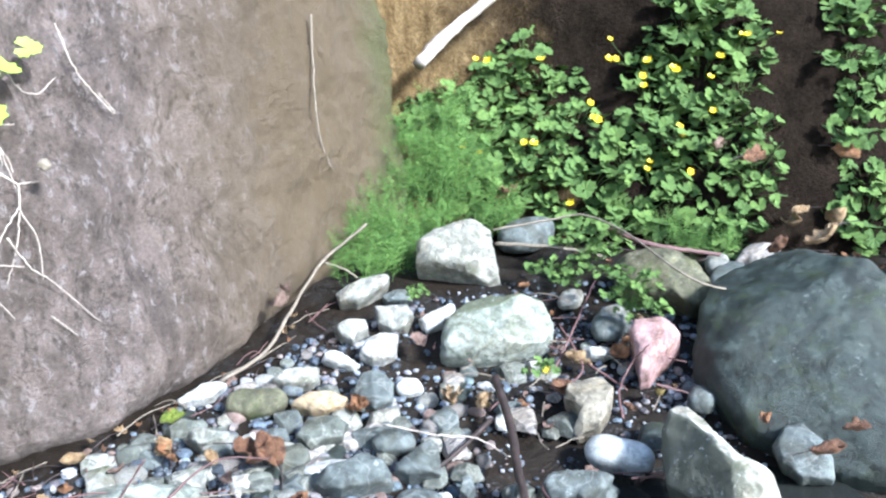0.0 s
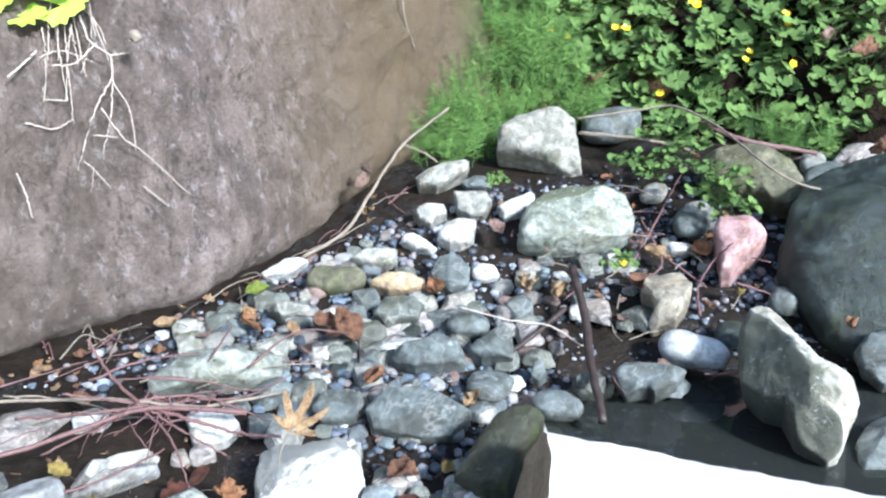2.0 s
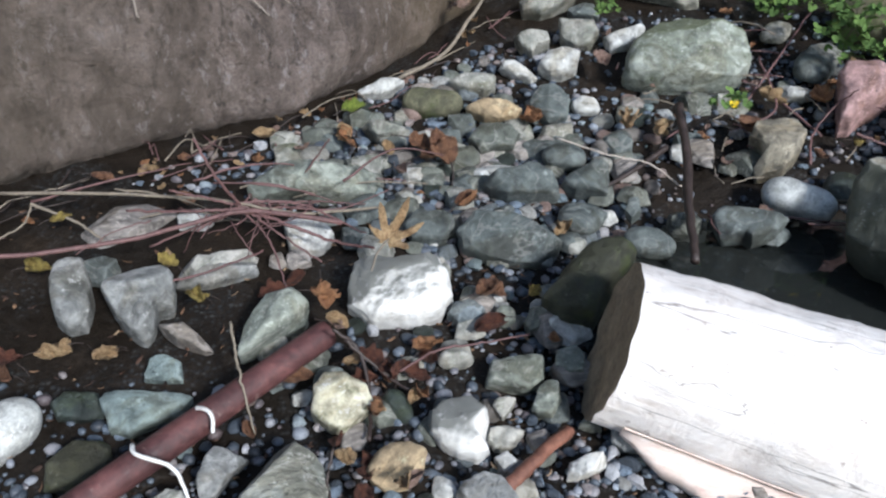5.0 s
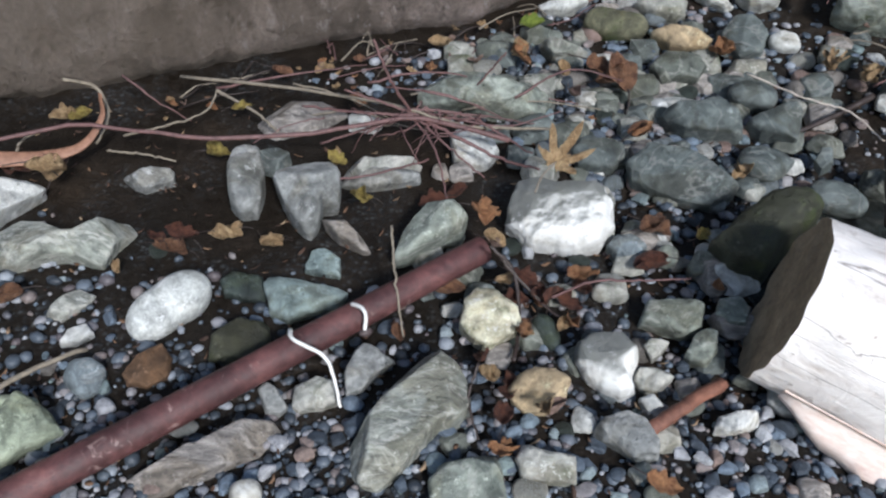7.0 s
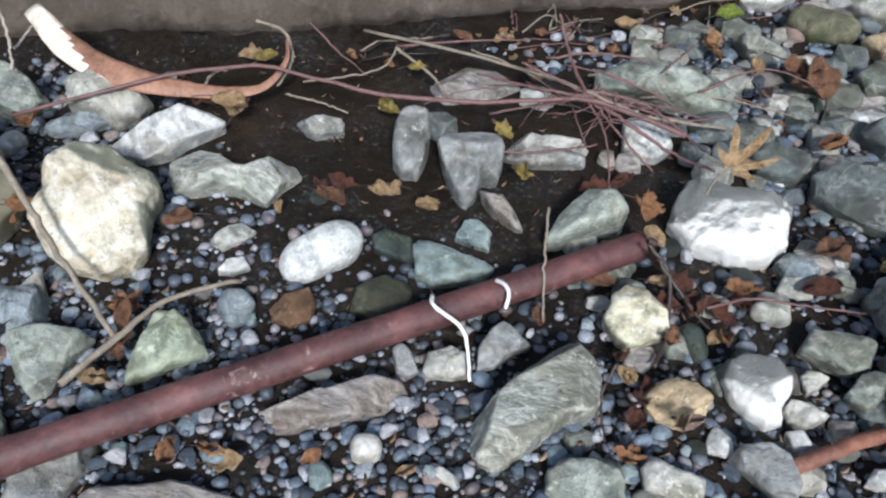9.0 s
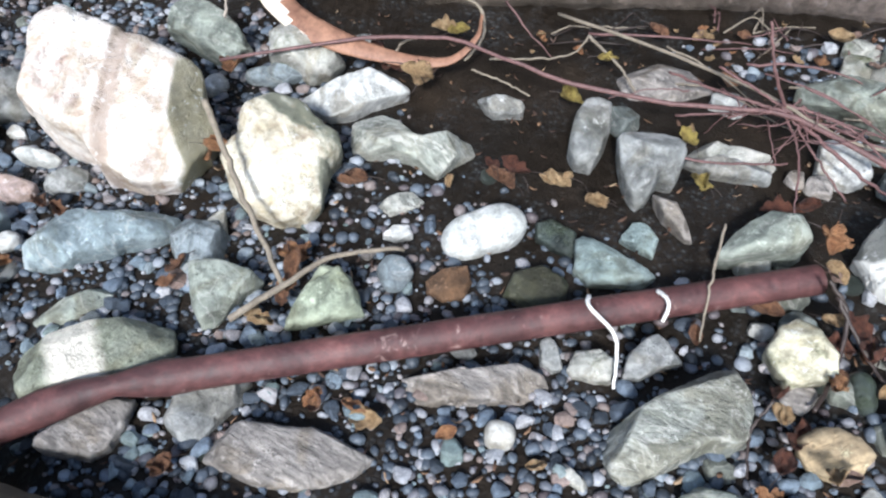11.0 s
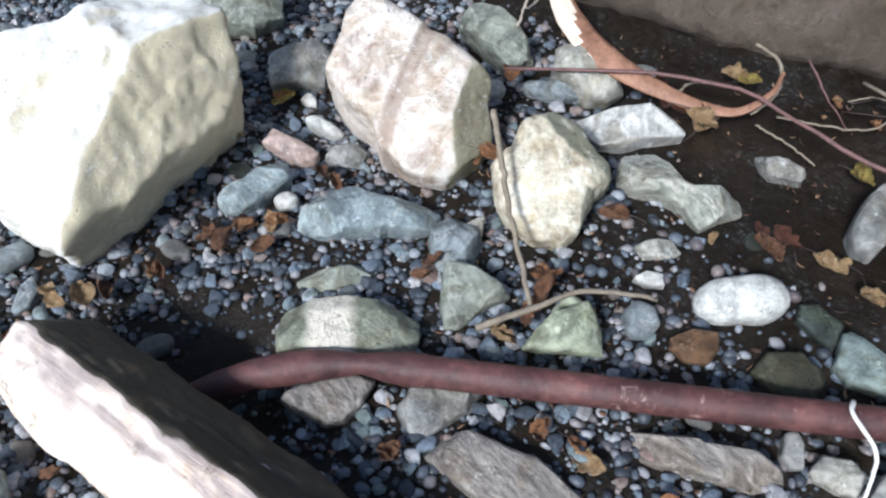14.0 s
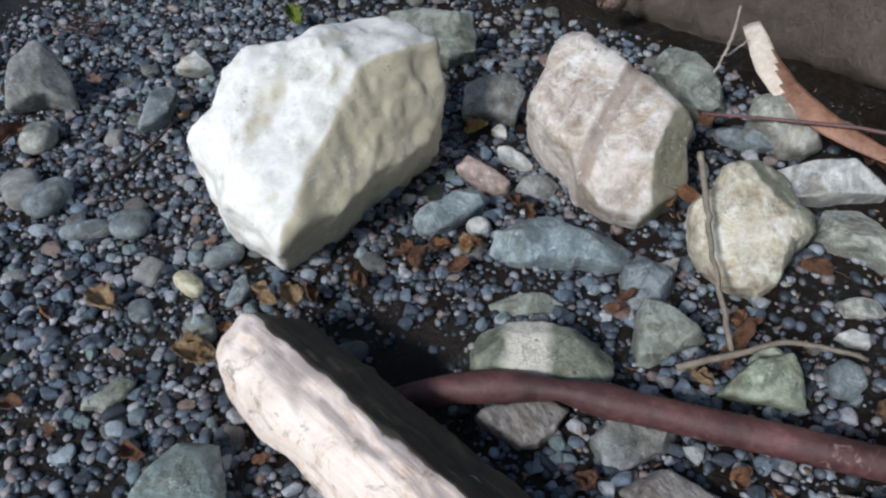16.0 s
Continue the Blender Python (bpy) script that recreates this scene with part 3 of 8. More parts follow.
def stone(x, y, z, axis, h, rim, name, mat, label, facets=None, q=5.0, rugged=0.04, chips=5, groove=None):
    """A stone h thick round (x, y, z): rim gives (bearing, reach) round its axis (bearing, elevation), facets are broken planes at (bearing, offset, slope)."""
    SEED[0] += 1
    rng = random.Random(SEED[0])
    size = max(r for a, r in rim)
    mean = sum(r for a, r in rim) / len(rim)
    d, tris = ico(6 if size > 0.12 else 5 if size > 0.035 else 4)
    b, e = radians(axis[0]), radians(axis[1])
    n = np.array((math.cos(b) * math.cos(e), math.sin(b) * math.cos(e), math.sin(e)))
    u = np.array((-math.sin(b), math.cos(b), 0.0))
    v = np.cross(n, u)
    local = np.stack([d @ u, d @ v, d @ n], 1)
    # reach of the outline all round, straight between its corners, these rounded by wear
    th = np.degrees(np.arctan2(local[:, 1], local[:, 0]))
    steps = np.arange(0, 360, 3.0)
    table = np.full(len(steps), mean)
    for k in range(len(rim)):
        (a0, r0), (a1, r1) = rim[k], rim[(k + 1) % len(rim)]
        span, f = (a1 - a0) % 360, (steps - a0) % 360
        inside = f <= span
        if not span or span >= 178:
            table[inside] = min(r0, r1)
            continue
        f = np.radians(f[inside])
        table[inside] = np.sin(radians(span)) / (np.sin(f) / r1 + np.sin(radians(span) - f) / r0)
    gap = np.abs((steps[:, None] - steps[None, :] + 180) % 360 - 180)
    kernel = np.exp(-((gap / (28.0 if q < 2.5 else 18.0 if q < 2.9 else 1.5)) ** 2))
    table = kernel @ table / kernel.sum(1)
    reach = np.interp(th % 360, np.append(steps, 360), np.append(table, table[0]))
    reach = reach * (1 + (0.03 if q > 2.9 else 0.008) * rough_noise(np.stack([np.cos(np.radians(th)), np.sin(np.radians(th)), 0 * th], 1), 2.6, 4, SEED[0] + 70))
    flat = np.hypot(local[:, 0], local[:, 1])
    top, low = h * 0.5, h * 0.62 + 0.01
    thick = np.where(local[:, 2] > 0, top, low)
    r = ((flat / reach) ** q + (np.abs(local[:, 2]) / thick) ** q) ** (-1 / q)
    if facets is None:
        turn = rng.uniform(0, 360)
        facets = [(turn + 120 * k + rng.uniform(-40, 40), rng.uniform(0.05, 0.5), rng.uniform(14, 34)) for k in range(3)] if q > 2.9 else []
    if q > 2.9:
        # broken rim: steep narrow faces all round
        turn = rng.uniform(0, 360)
        for k in range(5):
            a = turn + 72 * k + rng.uniform(-30, 30)
            facets = list(facets) + [(a, rng.uniform(0.78, 0.95) * float(np.interp(a % 360, np.append(steps, 360), np.append(table, table[0]))) / mean, rng.uniform(40, 68))]
    soft = 80.0
    total = r ** -soft
    for a, off, slope in facets:
        a, slope = radians(a), radians(slope)
        c = np.array((math.cos(a) * math.sin(slope), math.sin(a) * math.sin(slope), math.cos(slope)))
        dist = max(off * mean * math.sin(slope) + top * math.cos(slope), 0.12 * mean)
        total = total + (np.maximum(local @ c, 0) / dist) ** soft
    r = total ** (-1 / soft)
    pts = d * r[:, None]
    for k in range(chips):
        c = np.array(Vector((rng.gauss(0, 1), rng.gauss(0, 1), rng.gauss(0.4, 0.6))).normalized())
        r = np.minimum(r, (pts @ c).max() * rng.uniform(0.94, 0.995) / np.maximum(d @ c, 0.02))
    pts = d * r[:, None]
    if q > 2.9:
        coarse = rough_noise(pts / mean, 1.4, 6, SEED[0])
        ledge = rough_noise(pts / mean, 2.6, 3, SEED[0] + 50)
        r = r * (1 + rugged * coarse - 0.7 * rugged * np.abs(ledge))
        lay = np.array(Vector((rng.gauss(0, 1), rng.gauss(0, 1), rng.gauss(0, 0.6))).normalized())
        s = pts @ lay / mean * rng.uniform(3, 6) + 0.8 * rough_noise(pts / mean, 1.2, 2, SEED[0] + 9)
        r = r * (1 + 0.16 * rugged * ((s % 1.0) - 0.5) * (0.5 + rough_noise(pts / mean, 1.0, 2, SEED[0] + 31)))
    else:
        r = r * (1 + rugged * rough_noise(d, 1.1, 4, SEED[0]))
    if groove:
        a, off, wide, deep = groove
        s = (pts[:, 0] * math.cos(radians(a)) + pts[:, 1] * math.sin(radians(a)) - off) / wide
        r = r * (1 - deep * np.exp(-(s**4)) * (d[:, 2] > 0))
    return finish_stone(name, label, mat, r, d, tris, x, y, z, "rock", "creek bed stones")


def pebble(x, y, a, b, c, rot, name, mat, label, sub=0):
    """A rounded stone with half-axes a, b and c."""
    SEED[0] += 1
    d, faces = ico(sub or (5 if a > 0.05 else 4))
    rng = random.Random(SEED[0])
    e = 2.3 + rng.random() * 0.6
    r = (np.abs(d[:, 0] / a) ** e + np.abs(d[:, 1] / b) ** e + np.abs(d[:, 2] / c) ** e) ** (-1 / e)
    r = r * (1 + 0.05 * rough_noise(d, 1.1, 3, SEED[0]))
    ob = finish_stone(name, label, mat, r, d, faces, x, y, level(x, y) + c * 0.9, "rock", "creek bed stones")
    ob.rotation_euler = (rng.uniform(-0.08, 0.08), rng.uniform(-0.08, 0.08), radians(rot))
    return ob


def tube(points, radii, sides=8, wobble=0.0, seed=0.0):
    """Verts and faces of a closed tube along points."""
    pts = [Vector(q) for q in points]
    verts, faces = [], []
    ref = Vector((0.13, 0.21, 0.97))
    for k, q in enumerate(pts):
        t = (pts[min(k + 1, len(pts) - 1)] - pts[max(k - 1, 0)]).normalized()
        u = t.cross(ref).normalized() if abs(t.dot(ref)) < 0.97 else t.cross(Vector((1, 0, 0))).normalized()
        w = t.cross(u)
        for s in range(sides):
            a = 2 * math.pi * s / sides
            rr = radii[k] * (1 + wobble * noise.noise((math.cos(a) * 1.5 + seed, math.sin(a) * 1.5, k * 0.25 + seed)))
            verts.append(q + (u * math.cos(a) + w * math.sin(a)) * rr)
    for k in range(len(pts) - 1):
        for s in range(sides):
            faces.append((k * sides + s, k * sides + (s + 1) % sides, (k + 1) * sides + (s + 1) % sides, (k + 1) * sides + s))
    faces.append(tuple(range(sides))[::-1])
    faces.append(tuple(range((len(pts) - 1) * sides, len(pts) * sides)))
    return verts, faces


def smooth_line(points, n=24, jitter=0.0, seed=0):
    """A curve through a few points (Catmull-Rom)."""
    p = [Vector(q) for q in points]
    p = [p[0] * 2 - p[1]] + p + [p[-1] * 2 - p[-2]]
    out = []
    for k in range(n + 1):
        f = k / n * (len(p) - 3)
        i = min(int(f), len(p) - 4)
        t = f - i
        a, b, c, d = p[i : i + 4]
        q = 0.5 * (2 * b + (c - a) * t + (2 * a - 5 * b + 4 * c - d) * t * t + (3 * b - a - 3 * c + d) * t**3)
        if jitter:
            q += Vector((noise.noise((k * 0.6, seed, 1)), noise.noise((k * 0.6, seed, 9)), noise.noise((k * 0.6, seed, 17)))) * jitter
        out.append(q)
    return out


def stick(name, points, r0, r1, mat, label, n=24, jitter=0.0045, sides=7, category="stick", parent=None):
    SEED[0] += 1
    line = smooth_line(points, n, jitter, SEED[0])
    v, f = tube(line, [r0 + (r1 - r0) * k / n for k in range(n + 1)], sides, 0.25, SEED[0])
    ob = mesh_ob(name, v, f, mat, parent)
    return tagged(ob, label, category) if label else ob


def on(x, y, up=0.0):
    return (x, y, level(x, y) + up)


# ---- ground, wall and bank ----
def spaced(lo, hi, a, b, n):
    """Even steps from a to b, growing ones out to lo and hi."""
    mid = list(np.linspace(a, b, n))
    left = [a - (a - lo) * (k / 14) ** 3 for k in range(14, 0, -1)]
    right = [b + (hi - b) * (k / 14) ** 3 for k in range(1, 15)]
    return left + mid + right


xs, ys = spaced(-150, 150, -2.6, 4.6, 250), spaced(-150, 150, -1.2, 3.6, 170)
gv = [(x, y, bed(x, y)) for y in ys for x in xs]
gf = [(j * len(xs) + i, j * len(xs) + i + 1, (j + 1) * len(xs) + i + 1, (j + 1) * len(xs) + i) for j in range(len(ys) - 1) for i in range(len(xs) - 1)]
tagged(mesh_ob("ground", gv, gf, mud), "dark wet mud and grit of a creek bed", "ground", kind="structure")


def wall_base(x):
    return 2.06 + 0.33 * x + 0.06 * x * x


def make_wall():
    verts, faces = [], []
    us, vs = np.linspace(-2.8, 2.27, 420), np.linspace(-0.15, 2.6, 230)
    for v in vs:
        for x in us:
            y = wall_base(x)
            slope = 0.33 + 0.12 * x
            nx, ny = slope / math.hypot(slope, 1), -1 / math.hypot(slope, 1)
            out = 0.07 * noise.fractal((x * 1.3, v * 0.9, 4.0), 0.9, 2.0, 6) + 0.026 * noise.fractal((x * 6, v * 5, 1.0), 0.8, 2.0, 5) + 0.007 * abs(noise.fractal((x * 21, v * 15, 7.0), 0.8, 2.0, 3))
            out += -0.10 * v - 0.09 * math.exp(-max(v, 0) / 0.05)
            verts.append((x + nx * out, y + ny * out, level(x, y) * (1 if v < 0.3 else 1) + v))
    n = len(us)
    for j in range(len(vs) - 1):
        for i in range(n - 1):
            faces.append((j * n + i, j * n + i + 1, (j + 1) * n + i + 1, (j + 1) * n + i))
    # top, back and ends give the wall its thickness
    k = len(verts)
    for row in (len(vs) - 1, 0):
        for i in range(n):
            a = verts[row * n + i]
            verts.append((a[0] - 0.3, a[1] + 1.2, a[2]))
    for i in range(n - 1):
        faces.append(((len(vs) - 1) * n + i, (len(vs) - 1) * n + i + 1, k + i + 1, k + i))
        faces.append((k + i, k + i + 1, k + n + i + 1, k + n + i))
    for i in (0, n - 1):
        faces.append(tuple(j * n + i for j in range(len(vs))) + (k + i, k + n + i))
    return tagged(mesh_ob("wall_rock", verts, faces, wall_stuff), "grey-brown weathered rock wall with ochre streaks", "rock wall", kind="structure")


make_wall()


def bank_line(s):
    """Foot of the earth bank, from the wall's corner to the right."""
    pts = [(1.6, 3.0), (2.0, 3.12), (2.35, 3.14), (2.72, 3.0), (3.1, 2.68), (3.45, 2.32), (3.95, 2.05), (5.2, 1.5), (7.0, 0.6)]
    f = s * (len(pts) - 1)
    i = min(int(f), len(pts) - 2)
    t = f - i
    return pts[i][0] * (1 - t) + pts[i + 1][0] * t, pts[i][1] * (1 - t) + pts[i + 1][1] * t


def bank_point(s, v):
    x, y = bank_line(s)
    back = 0.42 * v + 0.05 * noise.fractal((x * 2.0, v * 2.0, 8.0), 0.9, 2.0, 5)
    return Vector((x + 0.55 * back, y + 0.83 * back, level(x, y) - 0.12 + v + 0.03 * noise.noise((x * 3, v * 3, 3))))


bu, bv = np.linspace(0, 1, 220), np.linspace(0, 2.6, 90)
bverts = [bank_point(s, v) for v in bv for s in bu]
bfaces = [(j * 220 + i, j * 220 + i + 1, (j + 1) * 220 + i + 1, (j + 1) * 220 + i) for j in range(89) for i in range(219)]
k0 = len(bverts)
bverts += [bverts[89 * 220 + i] + Vector((1.2, 2.0, 0)) for i in range(220)]
bfaces += [(89 * 220 + i, 89 * 220 + i + 1, k0 + i + 1, k0 + i) for i in range(219)]
tagged(mesh_ob("earth_bank", bverts, bfaces, bank_stuff), "dark brown earth bank with plants growing on it", "bank", kind="structure")

# ---- pipe, logs ----
def make_pipe():
    root = tagged(new("iron_pipe"), "long rusty red-brown iron pipe lying across the stones", "pipe")
    line = [(0.875, 1.315, 0.118)] + [(0.875 - 0.995 * k / 30, 1.315 - 0.714 * k / 30, 0.118 - 0.062 * k / 30) for k in range(1, 31)]
    line += [(-0.16, 0.565, 0.05), (-0.2, 0.525, 0.04), (-0.25, 0.478, 0.018), (-0.3, 0.43, -0.02), (-0.34, 0.395, -0.06)]
    rad = [0.028] * len(line)
    rad[28], rad[29], rad[30], rad[31], rad[32] = 0.031, 0.026, 0.0185, 0.026, 0.03
    v, f = tube(line, rad, 28, 0.03, 3)
    mesh_ob("tube", v, f[:-2], rust_pipe, root)
    return root


make_pipe()


def make_log(name, centre, direction, length, profile, label, skin, face, seed, rough=0.07, flat=None):
    """A log along its own x axis; profile: radii from end to end."""
    root = tagged(new(name), label, "log")
    d = Vector(direction).normalized()
    side = Vector((0, 0, 1)).cross(d).normalized()
    root.matrix_world = Matrix.Translation(centre) @ Matrix((d, side, d.cross(side))).transposed().to_4x4()
    n, sides = 110, 96
    spots, radii = zip(*profile)
    verts = []
    for k in range(n + 1):
        x = length * k / n
        rad = np.interp(x, spots, radii)
        for s in range(sides):
            a = 2 * math.pi * s / sides
            c, e = math.cos(a), math.sin(a)
            q = noise.fractal((c * 1.6 + seed, e * 1.6, x * 7), 0.9, 2.0, 5)
            g = noise.fractal((c * 7 + seed, e * 5, x * 18), 0.9, 2.0, 3)
            rr = rad * (1 + rough * q + 0.12 * rough * g)
            if flat and math.cos(a - radians(flat[0])) > 0.05:
                rr = min(rr, rad * (flat[1] + 0.8 * rough * q + 0.5 * rough * g) / math.cos(a - radians(flat[0])))
            ragged = 0.008 * noise.noise((c * 3 + seed, e * 3, 4.0)) if k == 0 else 0
            verts.append((x + ragged, c * rr, e * rr))
    faces = [(k * sides + s, k * sides + (s + 1) % sides, (k + 1) * sides + (s + 1) % sides, (k + 1) * sides + s) for k in range(n) for s in range(sides)]
    mesh_ob("trunk", verts, faces, skin, root)
    for k, flip in ((0, -1), (n, 1)):
        ring = [Vector(verts[k * sides + s]) for s in range(sides)]
        mid = Vector((length * k / n, 0, 0))
        ev, ef = [], []
        for q in range(10):
            for s in range(sides):
                p = mid + (ring[s] - mid) * (1.0 - q / 10)
                p.x += 0.006 * noise.fractal((p.y * 22, p.z * 22, seed), 0.8, 2, 4) * (q > 0) - flip * 0.004 * (q > 0)
                ev.append(p)
        for q in range(9):
            for s in range(sides):
                ef.append((q * sides + s, q * sides + (s + 1) % sides, (q + 1) * sides + (s + 1) % sides, (q + 1) * sides + s))
        ef.append(tuple(9 * sides + s for s in range(sides)))
        mesh_ob("sawn_end", ev, ef, face, root)
    return root


make_log("driftwood_log", (1.388, 1.082, 0.165), (0.85, -0.40, -0.26), 1.5, ((0, 0.158), (0.3, 0.175), (1.5, 0.23)), "thick bleached white log with a dark wet end", log_wood, log_end, 3.0, 0.05)
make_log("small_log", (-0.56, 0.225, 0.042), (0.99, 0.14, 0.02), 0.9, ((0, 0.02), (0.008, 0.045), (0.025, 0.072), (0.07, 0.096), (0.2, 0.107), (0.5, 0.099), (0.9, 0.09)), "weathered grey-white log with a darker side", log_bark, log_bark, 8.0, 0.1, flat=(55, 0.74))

def make_flake():
    """Splintered slab of bark still hanging on the log's lower side."""
    log = bpy.data.objects["driftwood_log"]
    verts, faces, n = [], [], 24
    for layer in (0, 1):
        for i in range(n + 1):
            u = i / n
            for j in range(5):
                v = j / 4
                flare = np.interp(u, (0, 0.1, 0.3, 0.55, 1), (0.02, 0.26, 0.42, 0.3, 0.04)) * (1 + 0.8 * noise.noise((u * 11, 1, 2)) + 0.4 * noise.noise((u * 31, 4, 2)))
                a = radians(204 + 9 * v)
                rr = np.interp(0.05 + 0.73 * u, (0, 0.3, 1.5), (0.158, 0.175, 0.23)) * (1.0 + flare * v * v) + 0.004 * layer
                verts.append((0.05 + 0.73 * u, rr * math.cos(a), rr * math.sin(a)))
    m = (n + 1) * 5
    for i in range(n):
        for j in range(4):
            q = (i * 5 + j, i * 5 + j + 1, (i + 1) * 5 + j + 1, (i + 1) * 5 + j)
            faces += [q[::-1], tuple(m + w for w in q)]
    for k in range(n):
        for j in (0, 4):
            faces.append((k * 5 + j, (k + 1) * 5 + j, m + (k + 1) * 5 + j, m + k * 5 + j))
    faces += [(0, 1, 2, 3, 4, m + 4, m + 3, m + 2, m + 1, m), tuple(n * 5 + j for j in range(5)) + tuple(m + n * 5 + j for j in range(4, -1, -1))]
    ob = mesh_ob("bark_flake", verts, faces, flake_mat, log)
    ob["label"] = "splintered pinkish bark flake"


make_flake()

# ---- stones ----
stone(2.274, 2.666, 0.487, (-119, 45), 0.20, ((-161, 0.174), (-137, 0.105), (-85, 0.097), (-45, 0.168), (-33, 0.185), (29, 0.152), (61, 0.164), (94, 0.128), (131, 0.130), (164, 0.165)), "stone_lichen", lichen, "pale grey-green weathered boulder beside the fern tuft", facets=((120, 0.55, 35), (-10, 0.6, 40), (-100, 0.5, 20),), q=5)
stone(2.147, 2.173, 0.317, (-122, 48), 0.22, ((-157, 0.210), (-150, 0.202), (-126, 0.130), (-88, 0.096), (-41, 0.122), (-17, 0.169), (9, 0.191), (35, 0.190), (66, 0.146), (104, 0.142), (134, 0.155), (173, 0.175)), "boulder_mossy", mossy, "rounded boulder with moss on top and a bleached front face", facets=((0, 0.12, 28), (105, 0.35, 38), (-110, 0.4, 18),), q=4)
stone(2.531, 1.839, 0.280, (-133, 49), 0.16, ((-122, 0.086), (-109, 0.131), (-94, 0.104), (-79, 0.063), (-22, 0.059), (24, 0.093), (50, 0.097), (78, 0.104), (124, 0.108), (153, 0.085)), "pink_rock", pink, "dusty pink angular rock in the creek bed", facets=((-25, 0.6, 50), (100, 0.6, 30),), q=5)
stone(2.836, 2.112, 0.393, (-134, 46), 0.24, ((-180, 0.181), (-147, 0.128), (-120, 0.093), (-74, 0.092), (-55, 0.140), (-34, 0.175), (-10, 0.180), (28, 0.139), (71, 0.119), (109, 0.154), (149, 0.201)), "olive_boulder", olive, "olive-brown boulder with buttercup leaves growing over it", facets=((110, 0.3, 30), (-50, 0.4, 30),), q=3.6)
pebble(2.695, 2.813, 0.154, 0.106, 0.070, -148, "back_stone", greyblue_wet_shaded, "dull grey stone half hidden behind a boulder")
stone(2.171, 1.576, 0.119, (-131, 53), 0.10, ((-150, 0.070), (-77, 0.038), (-25, 0.100), (-1, 0.121), (21, 0.080), (87, 0.044), (144, 0.099), (179, 0.119)), "oval_pebble", smooth, "smooth pale oval cobble at the pool's edge", q=2.3, rugged=0.012, chips=0)
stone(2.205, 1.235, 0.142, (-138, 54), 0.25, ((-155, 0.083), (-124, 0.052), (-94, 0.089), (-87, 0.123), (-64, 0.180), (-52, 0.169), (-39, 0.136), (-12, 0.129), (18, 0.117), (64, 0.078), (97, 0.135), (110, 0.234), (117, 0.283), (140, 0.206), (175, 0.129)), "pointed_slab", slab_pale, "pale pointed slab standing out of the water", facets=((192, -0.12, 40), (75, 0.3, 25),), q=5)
stone(2.899, 1.500, 0.220, (-144, 49), 0.43, ((-169, 0.355), (-146, 0.348), (-121, 0.344), (-97, 0.364), (-78, 0.398), (-56, 0.407), (-20, 0.331), (38, 0.329), (72, 0.417), (101, 0.462), (120, 0.477), (136, 0.465), (158, 0.413)), "dark_boulder", dark, "large dark greenish boulder with a smooth wet surface", facets=((130, 0.45, 28), (-100, 0.35, 25), (10, 0.3, 20),), q=3.2, rugged=0.05)
stone(2.598, 1.316, 0.110, (-143, 52), 0.09, ((-138, 0.071), (-90, 0.074), (-37, 0.099), (32, 0.075), (95, 0.089), (132, 0.099), (175, 0.082)), "blue_cobble", greyblue_wet_shaded, "blue-grey cobble at the foot of the dark boulder", facets=((-60, 0.2, 25),), q=3.4)
rock(3.476, 2.225, 0.09, ((103, 0.055), (18, 0.065), (-48, 0.08), (-127, 0.048)), "bank_stone", brown, "pale brown stone at the foot of the bank")
stone(1.971, 1.505, 0.106, (-127, 54), 0.08, ((-138, 0.076), (-91, 0.033), (-66, 0.048), (-6, 0.068), (21, 0.103), (69, 0.045), (146, 0.073), (176, 0.095)), "sunk_stone", greyblue_wet_shaded, "mottled flat stone lying under shallow water", facets=((90, 0.3, 15),))
stone(2.195, 1.743, 0.198, (-128, 51), 0.10, ((-174, 0.040), (-130, 0.032), (-124, 0.082), (-109, 0.105), (-64, 0.077), (-14, 0.067), (38, 0.095), (73, 0.122), (126, 0.101), (166, 0.078)), "mottled_rock", mottled, "mottled tan rock in the leaf litter", facets=((90, 0.1, 30), (-100, 0.3, 30),))
stone(1.868, 2.686, 0.402, (-112, 46), 0.10, ((-151, 0.095), (-106, 0.057), (-52, 0.042), (10, 0.100), (28, 0.133), (59, 0.073), (143, 0.042), (178, 0.098)), "cobble", pale_shaded, "light grey cobble against the wall's foot", facets=((90, 0.3, 25),))
stone(1.984, 2.616, 0.376, (-114, 46), 0.07, ((-153, 0.044), (-71, 0.025), (-17, 0.059), (42, 0.042), (114, 0.030), (171, 0.060)), "cobble", greyblue_wet_shaded, "small blue-grey cobble under the pale boulder")
stone(1.906, 2.477, 0.341, (-114, 47), 0.08, ((-159, 0.063), (-102, 0.054), (-47, 0.062), (9, 0.071), (54, 0.069), (144, 0.087)), "cobble", pale_shaded, "pale blue angular cobble in the cobble heap", facets=((90, 0.3, 25),))
stone(2.035, 2.403, 0.331, (-117, 47), 0.07, ((-125, 0.063), (-81, 0.031), (10, 0.066), (42, 0.101), (121, 0.032), (174, 0.063)), "cobble", white_far, "whitish wedge-shaped cobble in the cobble heap", facets=((-60, 0.2, 30),))
stone(1.746, 2.487, 0.323, (-111, 48), 0.08, ((-147, 0.044), (-87, 0.048), (-67, 0.031), (4, 0.059), (45, 0.068), (127, 0.044), (164, 0.064)), "cobble", pale_shaded, "pale grey-green cobble in the cobble heap")
stone(1.792, 2.348, 0.286, (-113, 48), 0.10, ((-168, 0.073), (-122, 0.058), (-76, 0.046), (-17, 0.058), (36, 0.080), (75, 0.061), (141, 0.057)), "cobble", white_far, "chalky white cobble in the cobble heap", facets=((60, 0.3, 25),), q=3.5)
